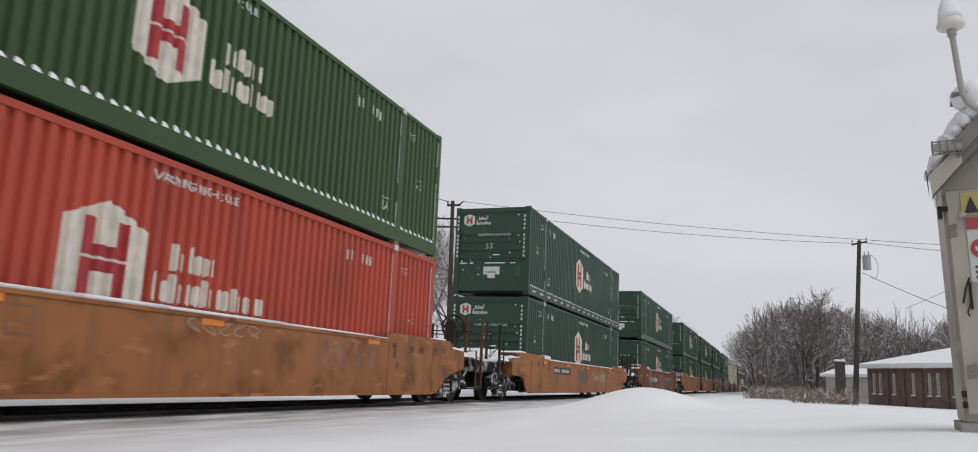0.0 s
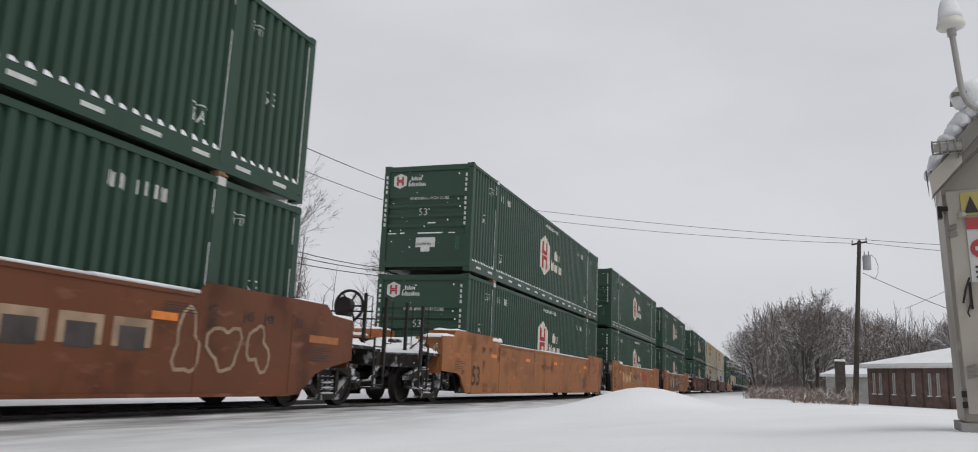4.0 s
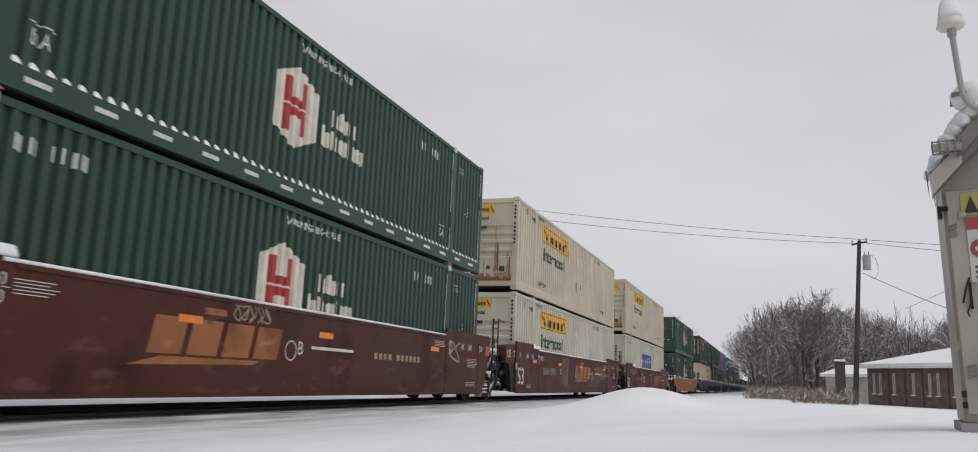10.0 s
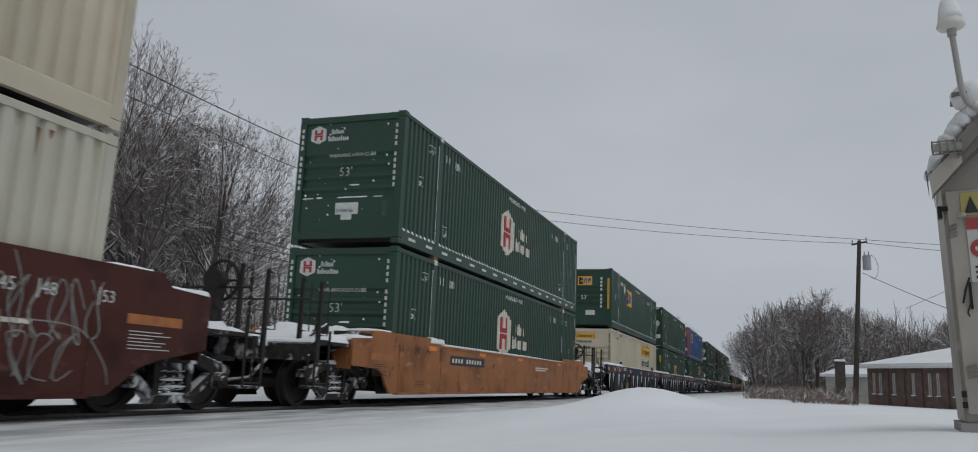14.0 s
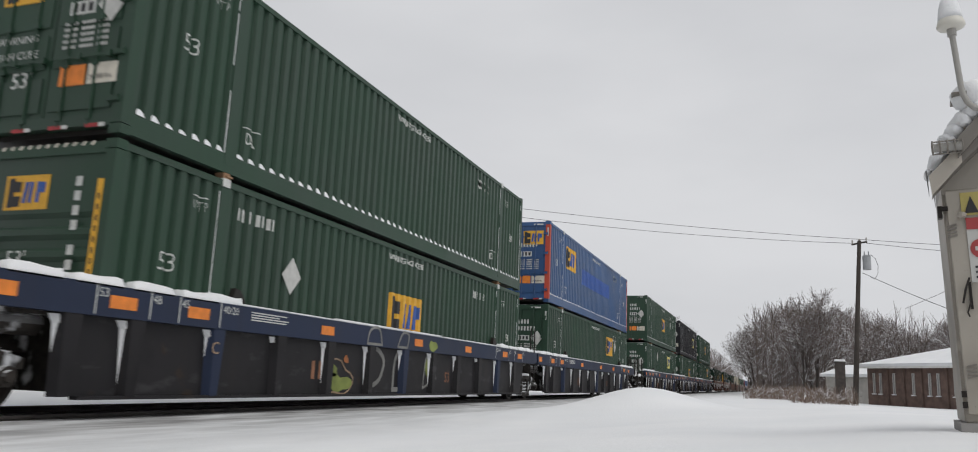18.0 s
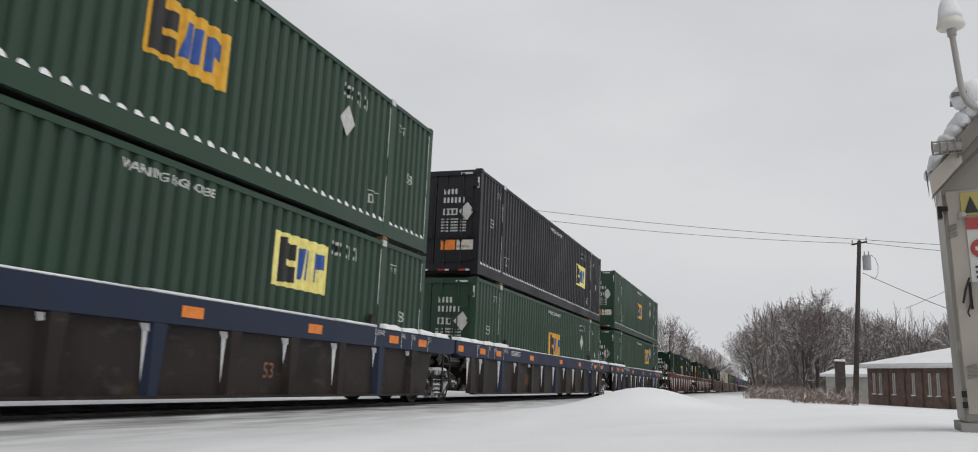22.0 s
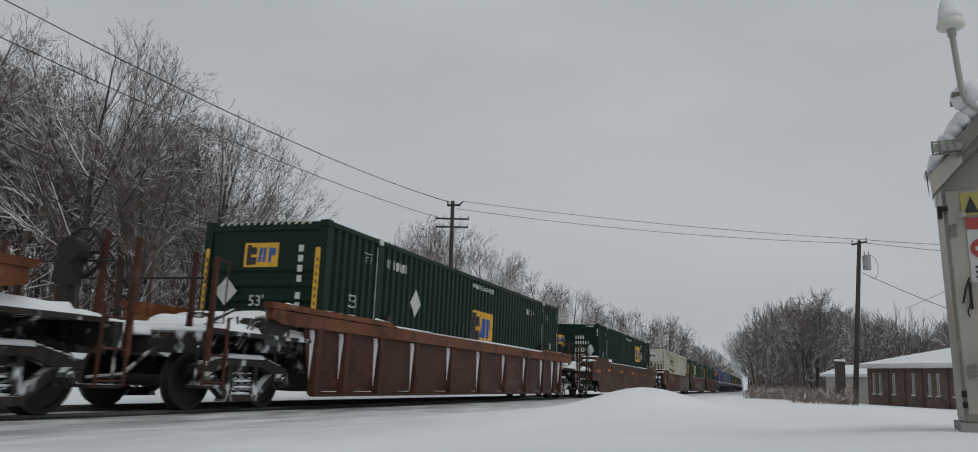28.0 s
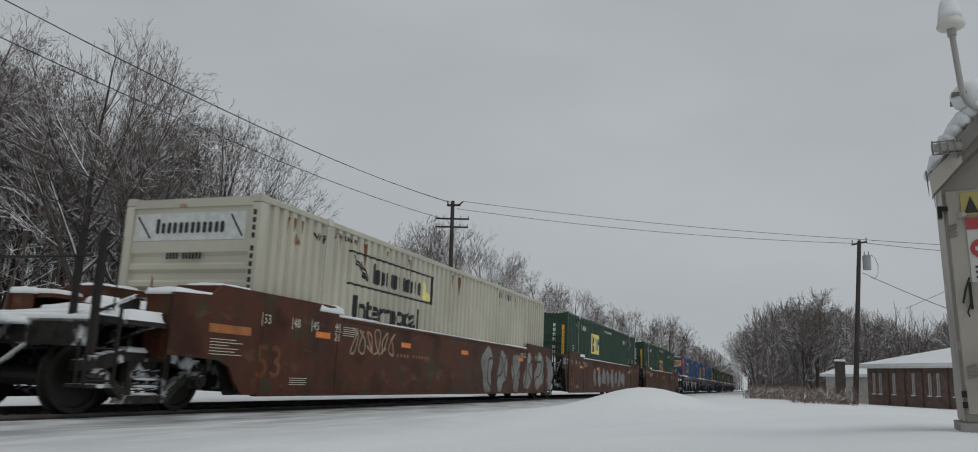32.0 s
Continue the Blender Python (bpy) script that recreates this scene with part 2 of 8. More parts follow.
def pipe(bm, pts, r, n=7):
    """One connected round bar through the points."""
    pts = [Vector(p) for p in pts]
    rings = []
    closed = (pts[0] - pts[-1]).length < 1e-6
    u = None
    for i, p in enumerate(pts):
        a = pts[i - 1] if i else (pts[-2] if closed else p)
        b = pts[i + 1] if i + 1 < len(pts) else (pts[1] if closed else p)
        d = (b - a).normalized()
        if u is None:
            u = d.cross(Vector((0, 0, 1)) if abs(d.z) < 0.9 else Vector((1, 0, 0))).normalized()
        u = (u - d * u.dot(d)).normalized()
        v = d.cross(u)
        rings.append([bm.verts.new(p + (u * math.cos(k * math.tau / n) + v * math.sin(k * math.tau / n)) * r) for k in range(n)])
    for a, b in zip(rings, rings[1:]):
        for k in range(n):
            bm.faces.new((a[k], a[(k + 1) % n], b[(k + 1) % n], b[k]))
    bm.faces.new(rings[0])
    bm.faces.new(rings[-1])


def slab(bm, outline, x0, x1, axis="x"):
    """A plate: an outline of (y, z) pulled from x0 to x1 (axis x), or of (x, z) pulled along y."""
    def at(p, d):
        return (d, p[0], p[1]) if axis == "x" else (p[0], d, p[1]) if axis == "y" else (p[0], p[1], d)
    lo = [bm.verts.new(at(p, x0)) for p in outline]
    hi = [bm.verts.new(at(p, x1)) for p in outline]
    n = len(outline)
    bm.faces.new(lo)
    bm.faces.new(hi)
    for i in range(n):
        bm.faces.new((lo[i], lo[(i + 1) % n], hi[(i + 1) % n], hi[i]))


def lump(bm, x0, x1, y0, y1, z, h, seed=0, nx=6, ny=6):
    """A soft pillow of snow over a rectangle."""
    nx, ny = max(nx, 7), max(ny, 7)
    grid = []
    for i in range(nx + 1):
        row = []
        for j in range(ny + 1):
            a, b = 2 * i / nx - 1, 2 * j / ny - 1
            r = max(abs(a), abs(b))
            k = math.sqrt(max(0.0, 1 - r ** 4))
            n = noise.noise(Vector((a * 1.6 + seed * 7.3, b * 1.6 + seed, seed)))
            sx = math.sin(a * math.pi / 2)
            sy = math.sin(b * math.pi / 2)
            row.append(bm.verts.new(((x0 + x1) / 2 + (x1 - x0) / 2 * sx, (y0 + y1) / 2 + (y1 - y0) / 2 * sy, z + h * (0.8 + 0.45 * n) * k)))
        grid.append(row)
    for i in range(nx):
        for j in range(ny):
            bm.faces.new((grid[i][j], grid[i + 1][j], grid[i + 1][j + 1], grid[i][j + 1]))
    edge = [grid[i][0] for i in range(nx + 1)] + [grid[nx][j] for j in range(1, ny + 1)] + [grid[i][ny] for i in range(nx - 1, -1, -1)] + [grid[0][j] for j in range(ny - 1, 0, -1)]
    lo = [bm.verts.new((v.co.x, v.co.y, z - 0.03)) for v in edge]
    m = len(edge)
    for i in range(m):
        bm.faces.new((edge[i], edge[(i + 1) % m], lo[(i + 1) % m], lo[i]))
    bm.faces.new(lo)


def dollop(bm, centre, size, seed=0, fine=1):
    """A rounded clod of snow."""
    made = bmesh.ops.create_icosphere(bm, subdivisions=fine, radius=1.0)
    for v in made["verts"]:
        n = 1 + 0.22 * noise.noise(v.co * 1.4 + Vector((seed * 3.7, seed, 0)))
        v.co = Vector(centre) + Vector((v.co.x * size[0], v.co.y * size[1], v.co.z * size[2])) * n


def finish(name, bm, material, smooth=False):
    bmesh.ops.recalc_face_normals(bm, faces=bm.faces)
    me = bpy.data.meshes.new(name)
    bm.to_mesh(me)
    bm.free()
    me.materials.append(material)
    if smooth:
        me.polygons.foreach_set("use_smooth", [True] * len(me.polygons))
    return me


def hang(name, me, parent, label="", m=None):
    """Links mesh data as a part under its thing."""
    ob = new(name, me)
    ob.parent = parent
    if m is not None:
        ob.matrix_basis = m
    if label:
        ob["label"] = label
    return ob


def part(name, bm, material, parent, label="", smooth=False):
    return hang(name, finish(name, bm, material, smooth), parent, label)


def empty(name, m, label="", category="", group="", kind=""):
    ob = new(name)
    ob.matrix_basis = m
    ob.empty_display_size = 0.3
    return tagged(ob, label, category, group, kind)


def solid(name, bm, material, label="", category="", group="", kind="", smooth=False):
    return tagged(new(name, finish(name, bm, material, smooth)), label, category, group, kind)


@functools.lru_cache(None)
def letters(words, size, bold=0.0):
    """Flat lettering as vertices and faces, left end at 0, base line at 0."""
    c = bpy.data.curves.new("lettering", "FONT")
    c.body, c.size, c.offset, c.resolution_u = words, size, bold, 2
    ob = bpy.data.objects.new("lettering", c)
    scene.collection.objects.link(ob)
    me = bpy.data.meshes.new_from_object(ob)
    verts = [(v.co.x, v.co.y) for v in me.vertices]
    faces = [tuple(p.vertices) for p in me.polygons]
    bpy.data.objects.remove(ob)
    bpy.data.curves.remove(c)
    bpy.data.meshes.remove(me)
    return verts, faces


def shape_words(words, size, u, v, wide=1.0, bold=0.0):
    vs, fs = letters(words, size, bold)
    return [([(u + a * wide, v + b) for a, b in vs], fs)]


def shape_poly(pts):
    return [(list(pts), [tuple(range(len(pts)))])]


def shape_rect(u0, u1, v0, v1):
    return shape_poly([(u0, v0), (u1, v0), (u1, v1), (u0, v1)])


def shape_bars(u, v, widths, h, gap):
    """A row of upright blocks in place of lettering."""
    out = []
    for w in widths:
        out += shape_rect(u, u + w, v, v + h)
        u += w + gap
    return out


def shape_stroke(pts, w):
    """A sprayed line of even width through the points."""
    out = []
    for (a, b), (c, d) in zip(pts, pts[1:]):
        dx, dy = c - a, d - b
        n = math.hypot(dx, dy) or 1
        px, py = -dy / n * w / 2, dx / n * w / 2
        ex, ey = dx / n * w * 0.3, dy / n * w * 0.3
        out += shape_poly([(a + px - ex, b + py - ey), (a - px - ex, b - py - ey), (c - px + ex, d - py + ey), (c + px + ex, d + py + ey)])
    return out


def decal_bm(shapes):
    bm = bmesh.new()
    for vs, fs in shapes:
        made = [bm.verts.new((0, a, b)) for a, b in vs]
        for f in fs:
            bm.faces.new([made[i] for i in f])
    return bm


# ---------------------------------------------------------------- containers
CL, CW, CH = 16.23, 2.60, 2.896
HALF = CW / 2
POST_A, POST_B = 2.03, CL - 2.05
DEPTH_RIB = 0.056
WIDE, CLOSE = 0.272, 0.2135
RAIL_H = 0.30
NOW = {"pitch": WIDE}


@functools.lru_cache(None)
def breaks(pitch):
    """Break points of the corrugated side along y, as (y, depth)."""
    out = []
    for a, b in ((0.16, POST_A - 0.10), (POST_A + 0.10, POST_B - 0.10), (POST_B + 0.10, CL - 0.16)):
        n = round((b - a) / pitch)
        p = (b - a) / n
        out.append((a, 0.0))
        for i in range(n):
            y = a + i * p
            out += [(y + p * 0.28, 0.0), (y + p * 0.38, DEPTH_RIB), (y + p * 0.72, DEPTH_RIB), (y + p * 0.84, 0.0)]
        out.append((b, 0.0))
    return out


def side_depth(y):
    b = breaks(NOW["pitch"])
    return float(np.interp(y, [q[0] for q in b], [q[1] for q in b]))


def on_side(shapes, proud=0.004):
    """Lays flat shapes given as (y, z) on the corrugated near side."""
    bm = decal_bm(shapes)
    lo = min(v.co.y for v in bm.verts)
    hi = max(v.co.y for v in bm.verts)
    for y, _ in breaks(NOW["pitch"]):
        if lo < y < hi:
            bmesh.ops.bisect_plane(bm, geom=bm.verts[:] + bm.edges[:] + bm.faces[:], plane_co=(0, y, 0), plane_no=(0, 1, 0))
    for v in bm.verts:
        v.co.x = HALF - 0.012 - side_depth(v.co.y) + proud
    return bm


def on_card(shapes):
    """A flat card fixed across the corrugations."""
    bm = bmesh.new()
    for vs, fs in shapes:
        slab(bm, vs, HALF - 0.012, HALF - 0.008)
    return bm


def on_front(shapes, y=-0.006):
    bm = decal_bm(shapes)
    for v in bm.verts:
        v.co = Vector((v.co.y, y, v.co.z))
    return bm


@functools.lru_cache(None)
def side_mesh(material, sign, pitch):
    bm = bmesh.new()
    x = HALF - 0.012
    prev = None
    for y, d in breaks(pitch):
        lo = bm.verts.new((sign * (x - d), y, RAIL_H - 0.01))
        hi = bm.verts.new((sign * (x - d), y, CH - 0.10))
        if prev:
            bm.faces.new((prev[0], lo, hi, prev[1]))
        prev = (lo, hi)
    return finish("side_panel", bm, material)


@functools.lru_cache(None)
def rails_mesh(material, sign, low):
    bm = bmesh.new()
    if low:
        slab(bm, [(sign * HALF, 0.02), (sign * HALF, RAIL_H - 0.03), (sign * (HALF - 0.02), RAIL_H), (sign * (HALF - 0.09), RAIL_H), (sign * (HALF - 0.09), 0.02)], 0.16, CL - 0.16, "y")
    else:
        slab(bm, [(sign * HALF, CH - 0.11), (sign * HALF, CH - 0.03), (sign * (HALF - 0.02), CH - 0.012), (sign * (HALF - 0.08), CH - 0.012), (sign * (HALF - 0.08), CH - 0.11)], 0.16, CL - 0.16, "y")
    return finish("bottom_rail" if low else "top_rail", bm, material)


@functools.lru_cache(None)
def post_mesh(material, w, depth):
    bm = bmesh.new()
    slab(bm, [(-w / 2, 0.0), (w / 2, 0.0), (w / 2, -depth), (-w / 2, -depth)], 0.13, CH - 0.13, "z")
    return finish("corner_post", bm, material)


@functools.lru_cache(None)
def casting_mesh(material):
    bm = bmesh.new()
    box(bm, -0.09, 0.09, -0.08, 0.08, 0, 0.118)
    for z in (0.03, 0.08):
        box(bm, 0.088, 0.0915, -0.045, 0.045, z, z + 0.012)
    return finish("corner_casting", bm, material)


@functools.lru_cache(None)
def roof_mesh(material):
    bm = bmesh.new()
    n = 60
    prev = None
    for i in range(n + 1):
        y = 0.16 + (CL - 0.32) * i / n
        z = CH - 0.035 - (0.02 if i % 2 else 0)
        a, b = bm.verts.new((-HALF + 0.08, y, z)), bm.verts.new((HALF - 0.08, y, z))
        if prev:
            bm.faces.new((prev[0], prev[1], b, a))
        prev = (a, b)
    return finish("roof", bm, material)


@functools.lru_cache(None)
def roof_snow_mesh():
    bm = bmesh.new()
    lump(bm, -HALF + 0.06, HALF - 0.06, 0.1, CL - 0.1, CH - 0.03, 0.05, 5, 4, 24)
    return finish("roof_snow", bm, CLINGING, True)


@functools.lru_cache(None)
def floor_mesh():
    bm = bmesh.new()
    box(bm, -HALF + 0.09, HALF - 0.09, 0.16, CL - 0.16, 0.05, 0.17)
    return finish("floor", bm, STEEL)


@functools.lru_cache(None)
def header_mesh(material, low):
    bm = bmesh.new()
    if low:
        box(bm, -HALF + 0.16, HALF - 0.16, 0.0, 0.14, 0.11, 0.26)
    else:
        box(bm, -HALF + 0.16, HALF - 0.16, 0.0, 0.14, CH - 0.17, CH - 0.03)
    return finish("sill" if low else "header", bm, material)


@functools.lru_cache(None)
def front_panel_mesh(material):
    """The closed end: a smooth upper field, four pressed ribs, a smooth lower field."""
    bm = bmesh.new()
    levels = [(0.25, 0.03), (1.00, 0.03)]
    z = 1.00
    for i in range(4):
        levels += [(z + 0.04, 0.075), (z + 0.14, 0.075), (z + 0.20, 0.03), (z + 0.27, 0.03)]
        z += 0.27
    levels += [(CH - 0.16, 0.03)]
    prev = None
    for z, d in levels:
        a, b = bm.verts.new((-HALF + 0.15, d, z)), bm.verts.new((HALF - 0.15, d, z))
        if prev:
            bm.faces.new((prev[0], prev[1], b, a))
        prev = (a, b)
    return finish("end_panel", bm, material)


@functools.lru_cache(None)
def ledge_snow_mesh():
    """Snow lying in the pressed ribs of the closed end."""
    bm = bmesh.new()
    rng = random.Random(4)
    z = 1.00
    for i in range(4):
        x = -HALF + 0.18
        while x < HALF - 0.2:
            w = rng.uniform(0.05, 0.9)
            if rng.random() < 0.42:
                hh = rng.uniform(0.012, 0.035)
                slab(bm, [(0.075, z + 0.02), (0.02, z + 0.005), (0.03, z + hh), (0.075, z + 0.02 + hh)], x, min(x + w, HALF - 0.16), "x")
            x += w + rng.uniform(0.05, 0.5)
        z += 0.27
    for i in range(26):
        x, zz, r = rng.uniform(-1.1, 1.1), rng.uniform(0.4, 2.7), rng.uniform(0.008, 0.035)
        box(bm, x, x + r, 0.012, 0.03, zz, zz + r * rng.uniform(0.6, 1.6))
    return finish("clinging_snow", bm, CLINGING)


@functools.lru_cache(None)
def door_mesh(material, side):
    """One door leaf with its pressed fields."""
    bm = bmesh.new()
    x0, x1 = (-HALF + 0.16, -0.012) if side < 0 else (0.012, HALF - 0.16)
    box(bm, x0, x1, 0.035, 0.08, 0.26, CH - 0.17)
    return finish("door", bm, material)


@functools.lru_cache(None)
def door_panel_mesh(material, side):
    """A pressed field of a door leaf."""
    bm = bmesh.new()
    x0, x1 = (-HALF + 0.16, -0.012) if side < 0 else (0.012, HALF - 0.16)
    box(bm, x0 + 0.07, x1 - 0.07, 0.018, 0.036, 0, 0.46)
    return finish("door_panel", bm, material)


@functools.lru_cache(None)
def rod_mesh(material):
    bm = bmesh.new()
    tube(bm, (0, -0.012, 0.12), (0, -0.012, CH - 0.05), 0.019, n=6)
    for z in (0.2, 0.9, 1.5, 2.3, 2.72):
        box(bm, -0.045, 0.045, -0.036, 0.012, z, z + 0.06)
    return finish("lock_rod", bm, material)


@functools.lru_cache(None)
def handle_mesh(material):
    bm = bmesh.new()
    box(bm, 0, 0.42, -0.045, -0.03, 0.0, 0.035)
    box(bm, 0.40, 0.46, -0.05, 0.02, -0.02, 0.06)
    return finish("handle", bm, material)


@functools.lru_cache(None)
def hinge_mesh(material):
    bm = bmesh.new()
    box(bm, -0.03, 0.14, -0.012, 0.03, 0, 0.07)
    tube(bm, (-0.02, -0.005, -0.02), (-0.02, -0.005, 0.09), 0.018, n=6)
    return finish("hinge", bm, material)


@functools.lru_cache(None)
def tuft_mesh(seed, low, pitch):
    """Rounded wedges of snow caught in the foot of each corrugation, slivers beside the posts."""
    bm = bmesh.new()
    rng = random.Random(seed)
    x = HALF - 0.012
    br = breaks(pitch)
    for i in range(len(br) - 3):
        if br[i][1] == 0 and br[i + 1][1] > 0:
            a, d = br[i][0], br[i + 3][0]
            h = rng.uniform(0.065, 0.095)
            if low:
                h = rng.choice((0.0, 0.05, 0.10, 0.2, 0.32)) * rng.uniform(0.6, 1.3)
                if a > 4 and rng.random() < 0.8:
                    h = 0.0
            if h < 0.01:
                continue
            w = d - a
            ring = [bm.verts.new((x + 0.006 - 0.034 * v, a + w * u, RAIL_H - 0.004 + h * v)) for u, v in ((0.0, 0), (0.06, 0.5), (0.22, 0.85), (0.45, 1.0), (0.68, 0.92), (0.9, 0.55), (1.0, 0))]
            root = bm.verts.new((x - DEPTH_RIB, a + w * 0.5, RAIL_H - 0.004 + h * 1.05))
            bm.faces.new(ring)
            for k in range(6):
                bm.faces.new((ring[k], ring[k + 1], root))
    for y in (POST_A - 0.108, POST_B - 0.108, CL - 0.172):
        z = RAIL_H
        while z < 2.6:
            e = min(2.7, z + rng.uniform(0.3, 1.4))
            box(bm, x - 0.02, x + 0.006, y - rng.uniform(0.004, 0.009), y + 0.005, z, e)
            z = e + rng.choice((0.01, 0.05, 0.4))
    return finish("caught_snow", bm, CLINGING)


@functools.lru_cache(None)
def slots_mesh():
    bm = bmesh.new()
    y = 0.5
    while y < CL - 0.8:
        box(bm, HALF + 0.001, HALF + 0.005, y, y + 0.34, 0.13, 0.19)
        y += 0.93
    return finish("reflector_tape", bm, MARK)


DECALS = {}


def decal(key, make, material, name):
    """Mesh data of one marking, built once for each kind and place."""
    if key not in DECALS:
        DECALS[key] = finish(name, make(), material)
    return DECALS[key]


def hexagon(u, v, w, h):
    return shape_poly([(u, v + h / 2), (u - w / 2, v + h * 0.30), (u - w / 2, v - h * 0.30), (u, v - h / 2), (u + w / 2, v - h * 0.30), (u + w / 2, v + h * 0.30)])


def emblem_bars(u, v, w, h):
    """Two halves of an upright red emblem."""
    s = w * 0.28
    out = []
    for sign in (-1, 1):
        out += shape_rect(u + sign * w / 2 - (s if sign > 0 else 0), u + sign * w / 2 + (s if sign < 0 else 0), v + h * 0.02, v + h / 2)
        out += shape_rect(u + sign * w / 2 - (s if sign > 0 else 0), u + sign * w / 2 + (s if sign < 0 else 0), v - h / 2, v - h * 0.02)
    out += shape_rect(u - w / 2 + s, u + w / 2 - s, v + h * 0.02, v + h * 0.17)
    out += shape_rect(u - w / 2 + s, u + w / 2 - s, v - h * 0.17, v - h * 0.02)
    return out


def word_blocks(u, v, h, n, w, gap, seed):
    """A run of plain upright bars with cut corners, standing for a trade name."""
    rng = random.Random(seed)
    out = []
    for i in range(n):
        c = w * 0.12
        for k, (a, b) in enumerate(((0.0, 0.40), (0.60, 1.0))):
            tall = h * (1.0 if k == 0 and (i == 0 or rng.random() < 0.3) else 0.74)
            a, b = u + w * a, u + w * b
            out += shape_poly([(a + c, v), (b - c, v), (b, v + c), (b, v + tall - c), (b - c, v + tall), (a + c, v + tall), (a, v + tall - c), (a, v + c)])
        u += w + gap
    return out


FINE = ("lettering", "small_print", "running_number", "trade_name", "rust_streak", "reflector_tape", "sprayed_shape", "sprayed_line", "warning_strip")


def mark(parent, key, make, material, name, label=""):
    ob = hang(name, decal((key, NOW["pitch"]), make, material, name), parent, label)
    if name in FINE:
        ob["kind"] = "stuff"


def number_bars(u, v, h, groups, gap=0.03, w=0.065, space=0.12):
    """Upright bars in place of a running number."""
    out = []
    for g in groups:
        for i in range(g):
            out += shape_rect(u, u + w, v, v + h)
            u += w + gap
        u += space
    return out


def column_bars(u, v, n, w, h, gap, split=4):
    out = []
    for i in range(n):
        out += shape_rect(u, u + w, v - h, v)
        v -= h + gap + (gap * 2 if i == split - 1 else 0)
    return out


def side_notes(c, ink, number_at=2.37):
    mark(c, ("53a", ink.name), lambda: on_side(shape_words("53", 0.35, 0.88, 1.44, 0.95, -0.004)), ink, "lettering")
    mark(c, ("53b", ink.name), lambda: on_side(shape_words("53", 0.32, 15.0, 1.34, 0.95, -0.004)), ink, "lettering")
    mark(c, ("wtp", ink.name), lambda: on_side(shape_words("WTP", 0.19, 1.40, 2.34, 0.75, -0.004) + shape_rect(1.40, 1.70, 2.52, 2.535)), ink, "lettering")
    mark(c, ("wtpb", ink.name), lambda: on_side(shape_words("WTP", 0.17, 14.52, 2.30, 0.75, -0.004) + shape_rect(14.52, 14.80, 2.46, 2.475)), ink, "lettering")
    mark(c, ("da", ink.name), lambda: on_side(shape_words("DA", 0.26, 2.36, 0.56, 0.7, 0.0) + shape_rect(2.33, 2.7, 0.80, 0.815)), ink, "lettering")
    mark(c, ("dab", ink.name), lambda: on_side(shape_words("DA", 0.26, 13.45, 0.56, 0.7, 0.0) + shape_rect(13.42, 13.8, 0.80, 0.815)), ink, "lettering")
    mark(c, ("warn", ink.name), lambda: on_side(shape_words("WARNING HIGH CUBE", 0.165, 7.28, CH - 0.32, 1.0, 0.003)), ink, "lettering")
    mark(c, ("no", ink.name, number_at), lambda: on_side(number_bars(number_at, 2.37, 0.18, (4, 6), 0.055, 0.035, 0.14)), ink, "lettering")
    mark(c, ("no2", ink.name), lambda: on_side(number_bars(12.2, 2.31, 0.18, (4, 6), 0.055, 0.035, 0.14)), ink, "lettering")


